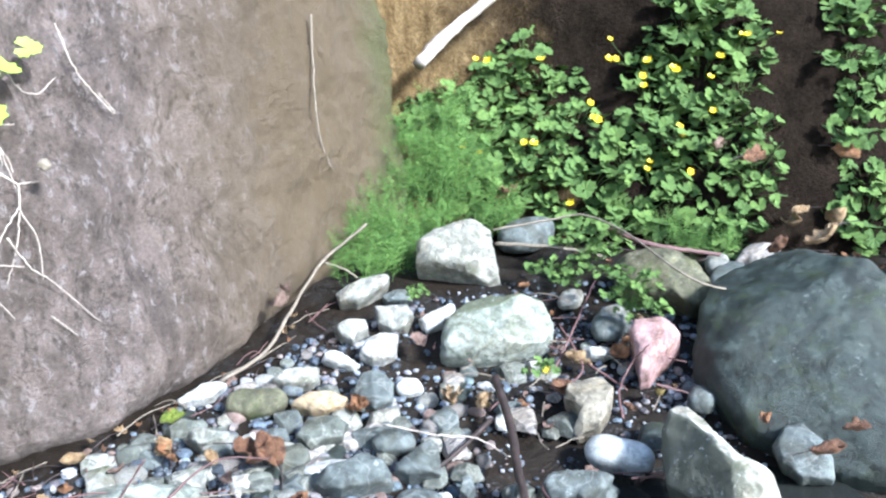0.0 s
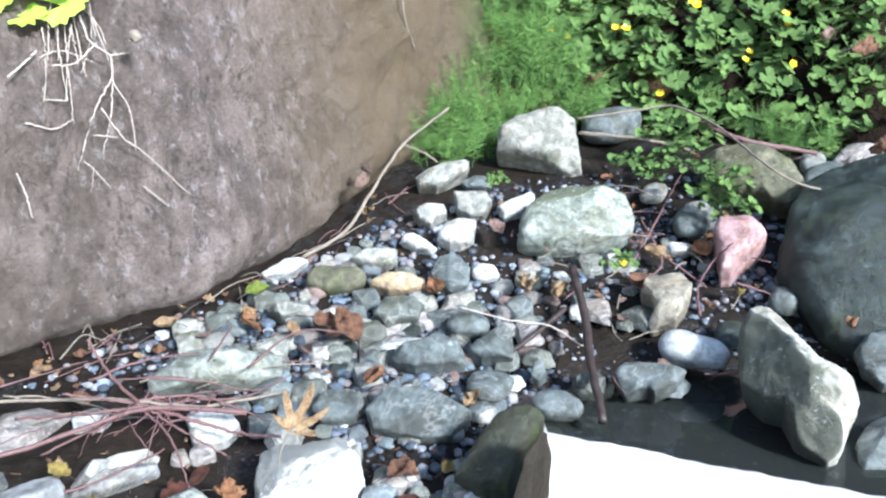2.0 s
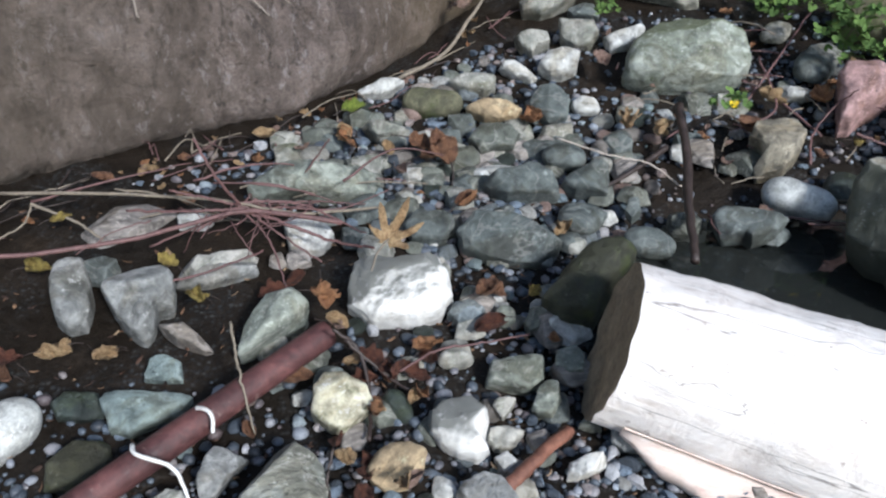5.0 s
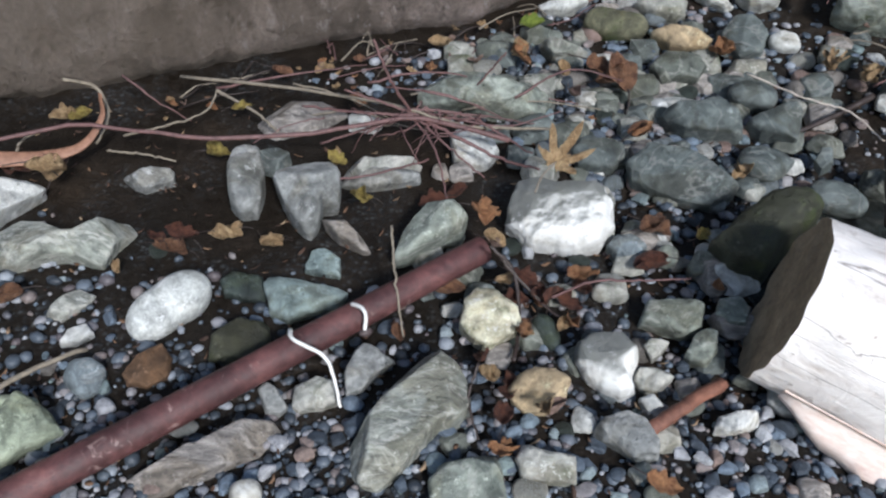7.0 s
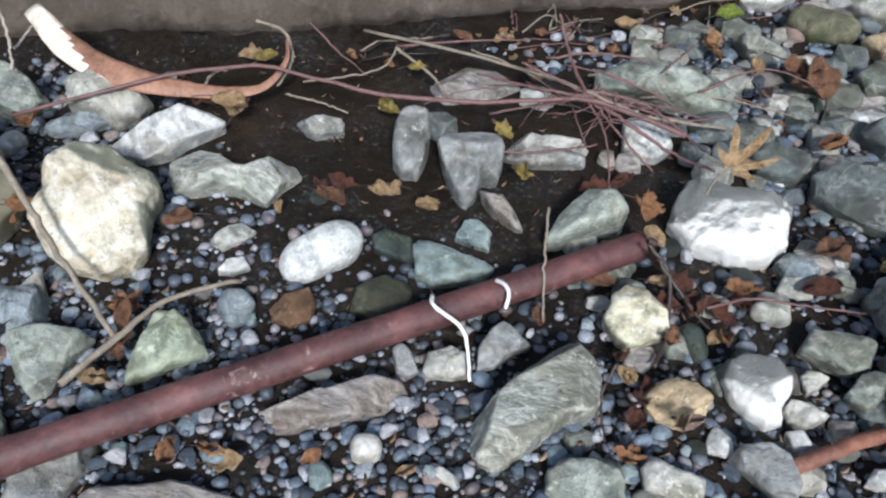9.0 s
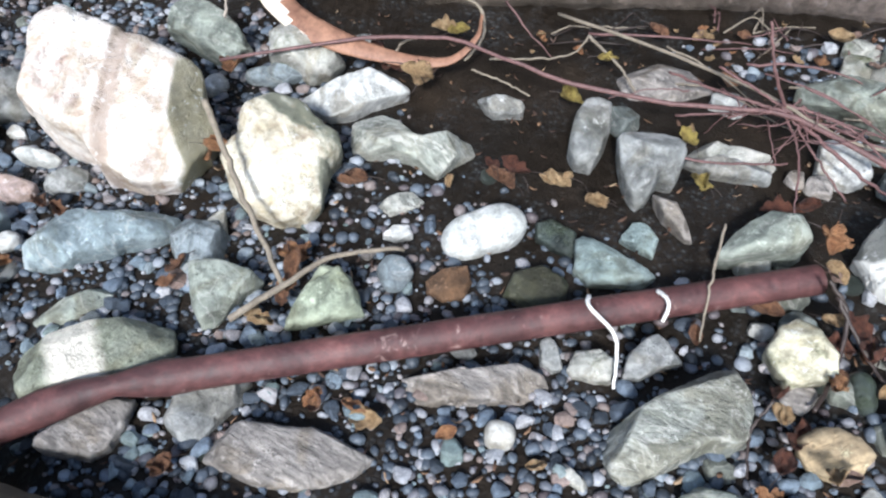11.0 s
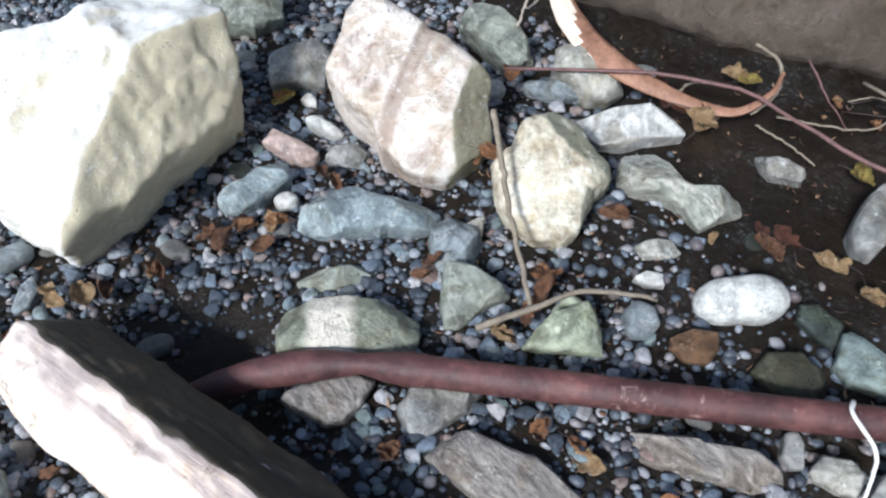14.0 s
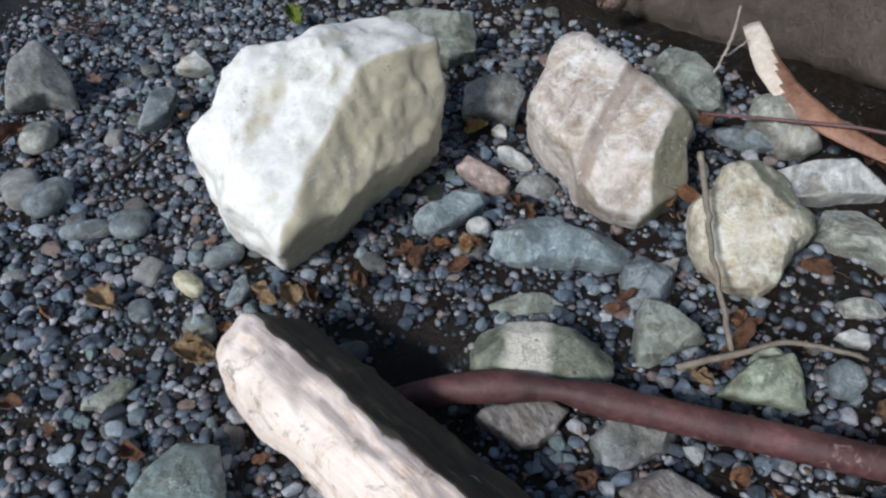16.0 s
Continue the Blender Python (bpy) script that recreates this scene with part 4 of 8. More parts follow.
stone(1.657, 2.379, 0.265, (-110, 49), 0.06, ((-106, 0.023), (-38, 0.058), (-15, 0.069), (46, 0.023), (124, 0.064), (171, 0.063)), "cobble", white_far, "thin white cobble in the cobble heap", q=3)
stone(1.501, 2.354, 0.241, (-106, 49), 0.08, ((-115, 0.035), (-45, 0.048), (-11, 0.072), (20, 0.076), (79, 0.038), (140, 0.051), (176, 0.088)), "cobble", pale_shaded, "flat cream-white cobble in the cobble heap", facets=((90, 0.2, 25),), q=4)
stone(1.209, 2.426, 0.229, (-99, 49), 0.07, ((-178, 0.077), (-162, 0.066), (-101, 0.029), (-22, 0.040), (22, 0.093), (70, 0.039), (161, 0.029)), "cobble", white_far, "long white cobble beside the curved stick")
stone(1.347, 2.289, 0.216, (-103, 50), 0.09, ((-133, 0.056), (-56, 0.056), (-7, 0.110), (21, 0.091), (78, 0.046), (138, 0.082), (176, 0.114)), "cobble", olive, "dark olive oval cobble in the cobble heap", q=2.7, chips=2)
stone(1.523, 2.195, 0.206, (-108, 50), 0.08, ((-139, 0.047), (-84, 0.034), (-19, 0.071), (14, 0.090), (59, 0.039), (135, 0.052), (176, 0.095)), "cobble", tan, "tan flat oval cobble in the cobble heap", facets=((-80, 0.2, 30),), q=4)
stone(1.682, 2.149, 0.225, (-112, 50), 0.08, ((-134, 0.049), (-89, 0.068), (-40, 0.069), (17, 0.064), (74, 0.076), (123, 0.071), (179, 0.068)), "cobble", greyblue_wet_shaded, "blue-grey upright cobble in the cobble heap", facets=((180, 0.1, 28), (30, 0.3, 25),))
stone(1.799, 2.145, 0.213, (-115, 50), 0.05, ((-136, 0.036), (-74, 0.025), (-15, 0.052), (45, 0.042), (113, 0.040), (176, 0.049)), "cobble", white_far, "small white cobble beside the mossy boulder", q=2.8, chips=2)
stone(1.187, 2.191, 0.177, (-100, 51), 0.09, ((-151, 0.043), (-69, 0.023), (-19, 0.058), (13, 0.074), (42, 0.015), (127, 0.034), (158, 0.091)), "cobble", pale_shaded, "pale cobble with a dark end in the cobble heap")
pebble(0.989, 2.230, 0.060, 0.020, 0.030, 166, "cobble", greygreen_shaded, "thin greenish cobble near the wall's foot")
stone(1.352, 2.112, 0.170, (-105, 51), 0.06, ((-100, 0.023), (-25, 0.044), (32, 0.038), (106, 0.029), (179, 0.050)), "cobble", greyblue_wet_shaded, "small blue cobble in the cobble heap")
stone(1.469, 2.045, 0.178, (-108, 52), 0.08, ((-177, 0.073), (-125, 0.061), (-75, 0.033), (-19, 0.064), (26, 0.087), (80, 0.055), (128, 0.060)), "cobble", greygreen_shaded, "blue-green cobble in the cobble heap", facets=((90, 0.2, 30), (0, 0.2, 25),))
stone(1.642, 1.925, 0.156, (-113, 52), 0.07, ((-152, 0.055), (-102, 0.033), (-33, 0.055), (8, 0.074), (61, 0.045), (121, 0.048), (171, 0.071)), "cobble", greyblue_wet_shaded, "smooth blue-grey oval cobble in the creek bed", q=2.5, chips=2)
stone(1.467, 1.807, 0.143, (-110, 53), 0.12, ((-166, 0.085), (-129, 0.053), (-55, 0.046), (-10, 0.111), (15, 0.095), (60, 0.073), (92, 0.042), (154, 0.073), (179, 0.111)), "flat_stone", greyblue_wet_shaded, "large flat blue-grey stone in the creek bed", facets=((80, 0.3, 25), (-60, 0.2, 28),))
stone(1.656, 1.784, 0.138, (-115, 53), 0.10, ((-169, 0.081), (-133, 0.046), (-75, 0.038), (-35, 0.066), (33, 0.064), (66, 0.079), (108, 0.043)), "wedge_stone", greyblue_wet_shaded, "blue-grey wedge-shaped stone in the creek bed", facets=((140, 0.2, 25), (-10, 0.35, 30),))
stone(0.931, 1.921, 0.164, (-94, 53), 0.14, ((-176, 0.172), (-151, 0.073), (-82, 0.048), (-33, 0.089), (-9, 0.170), (6, 0.183), (21, 0.129), (67, 0.043), (141, 0.113), (164, 0.182)), "slab_stone", greygreen, "long greenish slab lying in front of the twigs", facets=((125, 0.25, 35), (-85, 0.4, 25),))
pebble(1.585, 1.665, 0.063, 0.057, 0.030, 49, "cobble", greyblue_wet_shaded, "dark blue cobble at the pool's edge")
stone(1.056, 1.444, 0.104, (-103, 57), 0.14, ((-165, 0.123), (-145, 0.106), (-126, 0.100), (-102, 0.084), (-63, 0.092), (-35, 0.104), (-9, 0.119), (17, 0.119), (46, 0.119), (67, 0.085), (102, 0.074), (125, 0.105), (146, 0.122), (165, 0.113)), "white_stone", bleached, "bleached white stone with a dark stained and shaded top", facets=((105, 0.3, 35), (175, 0.55, 35),), q=3.2, rugged=0.035)
stone(1.353, 1.584, 0.106, (-109, 56), 0.12, ((-165, 0.112), (-139, 0.075), (-76, 0.062), (-34, 0.098), (1, 0.137), (21, 0.109), (81, 0.071), (139, 0.111), (173, 0.127)), "flat_stone", greyblue_wet_shaded, "flat blue stone with a rusty stripe", facets=((-80, 0.1, 35), (70, 0.2, 20),))
stone(1.190, 1.692, 0.109, (-105, 54), 0.09, ((-146, 0.059), (-97, 0.038), (-48, 0.048), (-8, 0.070), (36, 0.065), (82, 0.047), (142, 0.058), (175, 0.070)), "cobble", greyblue_wet_shaded, "blue-grey cobble behind the white stone", facets=((90, 0.1, 25),))
stone(1.466, 1.345, 0.102, (-116, 57), 0.22, ((-150, 0.119), (-120, 0.109), (-82, 0.098), (-36, 0.044), (26, 0.095), (44, 0.137), (65, 0.126), (94, 0.088), (148, 0.061)), "olive_stone", darkolive, "dark olive boulder against the end of the log", facets=((120, 0.3, 25), (-80, 0.4, 20),), q=3.5)
stone(1.187, 1.370, 0.066, (-109, 58), 0.08, ((-178, 0.045), (-126, 0.034), (-85, 0.028), (-25, 0.038), (21, 0.046), (72, 0.036), (136, 0.038)), "cobble", greyblue, "grey cobble beside the white stone", q=3)
stone(1.235, 1.165, 0.048, (-114, 60), 0.10, ((-154, 0.069), (-91, 0.035), (-54, 0.042), (-12, 0.053), (35, 0.063), (57, 0.049), (119, 0.034), (162, 0.058)), "angular_stone", greygreen, "grey angular stone in the gravel", facets=((100, 0.3, 30), (-20, 0.2, 25),))
pebble(1.123, 1.236, 0.035, 0.012, 0.025, 171, "cobble", pale, "pale split cobble in the gravel")
stone(1.269, 1.088, 0.038, (-117, 55), 0.07, ((-137, 0.039), (-120, 0.039), (-66, 0.036), (4, 0.027), (66, 0.044), (97, 0.041), (126, 0.031)), "cobble", greygreen, "grey-green upright cobble by the log", facets=((130, 0.1, 30),))
stone(1.182, 1.097, 0.035, (-113, 56), 0.05, ((-175, 0.023), (-90, 0.025), (-37, 0.015), (41, 0.032), (129, 0.021)), "cobble", pale, "pale blue cobble in the gravel", facets=((0, 0.1, 35),))
stone(1.083, 1.051, 0.045, (-109, 57), 0.11, ((-172, 0.060), (-133, 0.050), (-93, 0.055), (-60, 0.069), (-37, 0.069), (-24, 0.050), (13, 0.051), (41, 0.060), (77, 0.065), (120, 0.062), (157, 0.069)), "white_cobble", bleached, "white cobble with a grey shoulder", facets=((100, 0.15, 32), (-80, 0.4, 20),), q=3, rugged=0.03)
stone(1.160, 1.026, 0.025, (-113, 58), 0.06, ((-165, 0.032), (-126, 0.030), (-73, 0.022), (-25, 0.023), (26, 0.043), (84, 0.024), (150, 0.032)), "cobble", pale, "light grey cobble in the gravel", q=3.4)
stone(1.145, 0.971, 0.020, (-113, 59), 0.05, ((-88, 0.023), (7, 0.022), (92, 0.022), (168, 0.023)), "cobble", white, "small white cobble in the gravel")
stone(0.949, 0.996, 0.035, (-102, 59), 0.10, ((-176, 0.055), (-151, 0.054), (-116, 0.048), (-62, 0.042), (-18, 0.048), (26, 0.062), (60, 0.049), (105, 0.042), (150, 0.046)), "tan_stone", tan, "yellowish tan stone with rounded corners", facets=((-95, 0.15, 35), (60, 0.5, 25),), q=4)
stone(0.876, 1.155, 0.064, (-97, 56), 0.11, ((-163, 0.058), (-118, 0.054), (-87, 0.061), (-57, 0.050), (-13, 0.065), (25, 0.059), (83, 0.056), (113, 0.070), (148, 0.059)), "cream_stone", cream, "cream-coloured stone beside the pipe", facets=((110, 0.5, 35), (-20, 0.55, 30),), q=7)
stone(0.985, 1.141, 0.046, (-103, 56), 0.05, ((-117, 0.021), (-62, 0.054), (-21, 0.029), (64, 0.026), (115, 0.046), (156, 0.038)), "dark_egg", dark, "smooth dark blue egg-shaped pebble", q=2.3, rugged=0.01, chips=0)
stone(0.768, 1.393, 0.099, (-91, 58), 0.15, ((-179, 0.054), (-137, 0.101), (-126, 0.080), (-110, 0.050), (-58, 0.034), (-3, 0.067), (15, 0.085), (59, 0.093), (78, 0.083), (106, 0.050)), "tri_stone", greygreen, "grey-green three-cornered stone beside the pipe's end", facets=((148, -0.05, 38), (-40, 0.5, 25),))
stone(0.595, 1.413, 0.088, (-84, 58), 0.08, ((-161, 0.019), (-67, 0.033), (-54, 0.055), (-40, 0.068), (85, 0.026), (115, 0.056), (139, 0.070)), "cobble", brown, "tan-brown elongated cobble leaning on a block", facets=((60, 0.2, 30),))
stone(0.367, 1.563, 0.130, (-76, 55), 0.12, ((-139, 0.058), (-107, 0.080), (-82, 0.087), (-68, 0.064), (11, 0.043), (64, 0.091), (83, 0.094), (103, 0.083), (133, 0.054)), "upright_stone", grey, "rough grey stone standing in dark mud", facets=((90, 0.4, 30), (0, 0.3, 25),))
stone(0.513, 1.502, 0.130, (-81, 56), 0.15, ((-155, 0.058), (-108, 0.083), (-96, 0.096), (-84, 0.078), (-39, 0.035), (-25, 0.066), (26, 0.083), (55, 0.092), (91, 0.078), (131, 0.086), (149, 0.088)), "block_stone", grey, "broken grey block with a pale front edge", facets=((90, 0.3, 45), (190, 0.1, 28), (-10, 0.3, 25),))
stone(0.663, 1.623, 0.103, (-87, 56), 0.07, ((-173, 0.090), (-131, 0.038), (-43, 0.034), (-3, 0.097), (19, 0.093), (95, 0.018), (133, 0.056), (164, 0.108)), "flat_stone", grey, "flat layered grey stone among the twigs", facets=((90, 0.2, 25),))
stone(0.551, 1.334, 0.070, (-82, 59), 0.06, ((-169, 0.043), (-98, 0.025), (-47, 0.045), (13, 0.037), (78, 0.038), (121, 0.040)), "teal_stone", teal, "small smooth teal stone by the pipe", facets=((150, 0.1, 25), (30, 0.3, 30),), q=3.5)
stone(0.518, 1.228, 0.065, (-79, 60), 0.08, ((-163, 0.066), (-128, 0.055), (-88, 0.036), (-21, 0.070), (3, 0.094), (30, 0.049), (108, 0.044), (137, 0.096)), "speckled_stone", teal, "pale speckled wedge of stone against the pipe", facets=((60, 0.1, 30),))
stone(0.398, 1.269, 0.067, (-75, 60), 0.05, ((-171, 0.040), (-90, 0.030), (-46, 0.055), (19, 0.044), (95, 0.034), (135, 0.065)), "cobble", dark, "dark grey flat cobble by the pipe", facets=((80, 0.3, 25),))
stone(0.263, 1.216, 0.070, (-68, 60), 0.10, ((-175, 0.087), (-161, 0.098), (-144, 0.095), (-121, 0.069), (-71, 0.040), (-21, 0.064), (9, 0.097), (29, 0.105), (54, 0.084), (99, 0.047), (159, 0.062)), "oval_pebble", smooth, "large smooth grey-white oval pebble with speckles", q=2.3, rugged=0.012, chips=0)
stone(0.031, 1.384, 0.103, (-66, 57), 0.11, ((-180, 0.145), (-170, 0.113), (-156, 0.053), (-107, 0.037), (-58, 0.089), (4, 0.137), (19, 0.134), (38, 0.025), (118, 0.023), (123, 0.080), (131, 0.126), (154, 0.163)), "wing_stone", banded, "grey wing-shaped stone with a hollow top", facets=((95, 0.1, 30), (-60, 0.35, 25),))
stone(-0.181, 1.492, 0.119, (-60, 55), 0.12, ((-180, 0.136), (-137, 0.086), (-93, 0.051), (-34, 0.047), (7, 0.135), (33, 0.100), (51, 0.091), (138, 0.060)), "diamond_stone", plate, "light grey diamond-shaped stone", facets=((180, 0.05, 28), (-20, 0.2, 30),))
stone(-0.363, 1.555, 0.157, (-56, 53), 0.13, ((-175, 0.084), (-115, 0.042), (-84, 0.069), (-48, 0.089), (-14, 0.103), (29, 0.061), (83, 0.060), (113, 0.092), (146, 0.096)), "round_stone", pale, "light grey rounded stone under the bark strip", facets=((60, 0.4, 25), (-90, 0.35, 25),), q=3.2)
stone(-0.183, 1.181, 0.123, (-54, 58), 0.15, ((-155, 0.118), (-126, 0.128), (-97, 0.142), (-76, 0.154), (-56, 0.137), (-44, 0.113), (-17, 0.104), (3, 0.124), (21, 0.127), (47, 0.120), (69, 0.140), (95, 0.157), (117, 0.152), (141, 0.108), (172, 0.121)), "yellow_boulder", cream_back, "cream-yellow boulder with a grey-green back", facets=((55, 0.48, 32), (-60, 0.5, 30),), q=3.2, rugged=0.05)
stone(-0.552, 1.136, 0.171, (-52, 55), 0.26, ((-157, 0.149), (-123, 0.124), (-105, 0.165), (-83, 0.200), (-64, 0.231), (-46, 0.217), (-23, 0.215), (13, 0.176), (36, 0.151), (57, 0.143), (87, 0.159), (109, 0.204), (117, 0.267), (126, 0.261), (151, 0.200), (177, 0.196)), "striped_boulder", striped, "pinkish white boulder with a dark groove across it", facets=((-12, 0.62, 52), (-80, 0.5, 30), (60, 0.7, 35),), q=6, rugged=0.035, groove=(21, 0.020, 0.011, 0.03))
stone(-0.404, 0.871, 0.051, (-38, 60), 0.13, ((-178, 0.150), (-154, 0.091), (-137, 0.056), (-62, 0.046), (-42, 0.050), (-27, 0.093), (-13, 0.151), (0, 0.170), (13, 0.108), (63, 0.048), (111, 0.070), (137, 0.098), (166, 0.142)), "blue_slab", slate, "flat blue-grey slab under the striped boulder", facets=((-85, 0.25, 25), (100, 0.3, 20),))
stone(-0.906, 0.586, 0.159, (-28, 56), 0.40, ((-172, 0.265), (-153, 0.270), (-135, 0.278), (-113, 0.277), (-107, 0.308), (-98, 0.267), (-81, 0.227), (-58, 0.179), (-26, 0.202), (-2, 0.269), (16, 0.308), (35, 0.341), (50, 0.325), (69, 0.266), (94, 0.187), (122, 0.188), (138, 0.211), (152, 0.215), (166, 0.214)), "white_boulder", bigwhite, "large bleached white boulder with an olive side face", facets=((-27, 0.2, 40), (65, 0.5, 32), (180, 0.75, 25),), q=7, rugged=0.06)
stone(-0.653, 0.768, 0.036, (-38, 59), 0.09, ((-166, 0.082), (-145, 0.081), (-119, 0.056), (-75, 0.035), (-29, 0.035), (14, 0.085), (46, 0.102), (62, 0.076), (127, 0.033), (168, 0.055)), "blue_stone", slate, "split dark blue stone between the boulders", facets=((170, 0.45, 25), (-80, 0.3, 25),))
stone(-0.589, 0.804, 0.028, (-41, 59), 0.05, ((-137, 0.022), (-84, 0.019), (-12, 0.033), (48, 0.027), (106, 0.024), (174, 0.034)), "pebble", white, "small round white pebble", q=2.4, chips=1)
stone(-0.702, 0.911, 0.054, (-41, 57), 0.07, ((-118, 0.023), (-66, 0.046), (-33, 0.067), (-6, 0.061), (61, 0.029), (130, 0.068), (162, 0.073)), "pink_cobble", pinkpale, "pinkish brown cobble between the boulders", facets=((90, 0.3, 25),), q=3.2)
stone(-0.721, 1.022, 0.059, (-44, 56), 0.06, ((-159, 0.018), (-66, 0.025), (-24, 0.072), (28, 0.022), (117, 0.035), (158, 0.068)), "cobble", smooth, "light grey oval cobble between the boulders", q=2.6, chips=1)
stone(-0.839, 1.074, 0.058, (-42, 55), 0.05, ((-99, 0.015), (-44, 0.027), (24, 0.019), (106, 0.025), (174, 0.023)), "cobble", white, "white cobble between the boulders")
stone(-0.914, 1.109, 0.111, (-42, 54), 0.09, ((-162, 0.087), (-142, 0.089), (-89, 0.051), (-45, 0.087), (14, 0.088), (59, 0.093), (97, 0.063), (144, 0.088)), "cobble", grey, "grey block behind the gap between boulders", facets=((90, 0.3, 30), (0, 0.3, 25),))
stone(-0.601, 0.988, 0.051, (-46, 58), 0.07, ((-175, 0.051), (-119, 0.033), (-37, 0.044), (11, 0.050), (63, 0.039), (143, 0.040)), "cobble", grey, "dark grey cobble with a split corner", facets=((-60, 0.1, 30),))
stone(-1.246, 1.150, 0.143, (-37, 52), 0.13, ((-130, 0.088), (-59, 0.097), (-16, 0.140), (30, 0.134), (122, 0.086), (160, 0.175)), "back_slab", greygreen, "grey-green slab behind the white boulder", facets=((0, 0.5, 35),))
stone(-0.638, 1.532, 0.164, (-57, 52), 0.12, ((-164, 0.052), (-92, 0.056), (-60, 0.094), (-21, 0.123), (36, 0.068), (91, 0.083), (131, 0.111), (170, 0.106)), "back_stone", greygreen, "dull grey-green stone behind the striped boulder", facets=((90, 0.3, 30), (-30, 0.3, 25),))
stone(-0.352, 0.002, -0.035, (-8, 65), 0.12, ((-142, 0.086), (-58, 0.094), (-10, 0.075), (35, 0.105), (75, 0.079), (119, 0.066), (170, 0.091)), "teal_slab", teal, "blue-green slab beside the small log", facets=((0, 0.55, 40), (130, 0.5, 25),))
stone(0.071, 0.920, 0.037, (-53, 57), 0.11, ((-174, 0.058), (-157, 0.084), (-131, 0.048), (-72, 0.033), (-23, 0.082), (21, 0.069), (59, 0.080), (117, 0.049)), "green_stone", green, "pale green stone with a flat face beside the pipe", facets=((120, 0.45, 30), (-60, 0.55, 50),), q=6)
stone(-0.111, 0.861, 0.049, (-47, 57), 0.08, ((-162, 0.056), (-118, 0.088), (-111, 0.078), (-71, 0.043), (-21, 0.046), (3, 0.084), (35, 0.064), (97, 0.066), (126, 0.077)), "grey_stone", greygreen, "flat grey-green stone with a broken edge", facets=((180, 0.55, 45), (60, 0.2, 22),))
stone(-0.332, 0.741, 0.019, (-36, 56), 0.05, ((-161, 0.077), (-106, 0.024), (-17, 0.047), (-1, 0.094), (13, 0.085), (67, 0.028), (155, 0.049), (177, 0.092)), "layered_stone", greygreen, "layered mossy stone in dark gravel", facets=((-80, 0.2, 30),))
stone(-0.211, 0.648, 0.026, (-35, 68), 0.09, ((-169, 0.130), (-105, 0.055), (-36, 0.130), (-11, 0.136), (6, 0.138), (37, 0.082), (85, 0.066), (127, 0.081), (154, 0.128), (172, 0.133)), "patch_stone", white_patch, "olive slab with a white patch", facets=((90, 0.3, 30),))
stone(-0.134, 0.541, -0.005, (-33, 70), 0.06, ((-180, 0.070), (-105, 0.046), (-65, 0.046), (-18, 0.057), (15, 0.089), (52, 0.050), (154, 0.063), (167, 0.091)), "under_stone", brown, "brown stone under the bent pipe", facets=((-90, 0.3, 20),))
stone(0.012, 0.660, 0.003, (-44, 70), 0.07, ((-179, 0.074), (-133, 0.077), (-107, 0.051), (-62, 0.033), (-1, 0.066), (19, 0.112), (90, 0.047), (147, 0.063)), "under_stone", grey, "grey flat stone under the pipe", facets=((-40, 0.4, 25),))
stone(0.192, 0.644, -0.005, (-53, 76), 0.07, ((-150, 0.070), (-100, 0.053), (-57, 0.070), (-29, 0.099), (-5, 0.130), (5, 0.121), (26, 0.080), (85, 0.049), (138, 0.106), (156, 0.152), (168, 0.156)), "slate", brown, "brown layered slate lying flat in gravel", facets=((-110, 0.3, 25),))
stone(0.382, 0.877, 0.014, (-67, 73), 0.09, ((-174, 0.193), (-151, 0.063), (-97, 0.028), (-30, 0.051), (-11, 0.117), (-6, 0.182), (1, 0.213), (8, 0.176), (26, 0.096), (91, 0.024), (132, 0.068), (161, 0.096), (165, 0.163), (174, 0.222)), "long_slab", brown, "long grey-brown slab beside the pipe", facets=((-75, 0.3, 30),), q=9, rugged=0.03)
stone(0.717, 0.921, 0.037, (-89, 71), 0.12, ((-163, 0.119), (-130, 0.125), (-113, 0.124), (-93, 0.070), (-57, 0.046), (-8, 0.053), (1, 0.084), (14, 0.114), (31, 0.135), (55, 0.152), (72, 0.151), (122, 0.060), (177, 0.069)), "big_slab", greengrey, "large green-grey slab with pale veins", facets=((-42, 0.8, 55), (40, 0.9, 25),), q=10, rugged=0.03)
stone(0.813, 0.819, 0.013, (-95, 64), 0.08, ((-140, 0.073), (-25, 0.071), (16, 0.061), (50, 0.071), (141, 0.050), (175, 0.065)), "cobble", greygreen, "grey block partly buried in gravel", facets=((-10, 0.5, 35),))
stone(0.943, 0.851, 0.009, (-104, 63), 0.09, ((-145, 0.044), (-87, 0.027), (-19, 0.056), (29, 0.053), (95, 0.024), (145, 0.051), (177, 0.052)), "cobble", pale, "pale grey block in the gravel", facets=((-100, 0.2, 30),))
stone(0.596, 0.798, 0.005, (-79, 64), 0.04, ((-138, 0.013), (-46, 0.028), (-20, 0.048), (118, 0.018), (143, 0.071)), "slate_flake", pale, "thin pale slate flake in the gravel", facets=((60, 0.1, 20),))
stone(1.091, 0.903, 0.018, (-112, 60), 0.08, ((-169, 0.063), (-123, 0.030), (-57, 0.048), (-23, 0.059), (5, 0.051), (62, 0.043), (103, 0.045), (159, 0.053)), "striped_cobble", grey, "grey cobble with white stripes beside the bark stick", facets=((60, 0.2, 30),))
stone(0.485, 0.996, 0.033, (-75, 59), 0.06, ((-128, 0.023), (-78, 0.030), (-39, 0.033), (59, 0.022), (99, 0.035), (131, 0.032)), "cobble", grey, "grey cobble beside the pipe", facets=((0, 0.1, 30),))
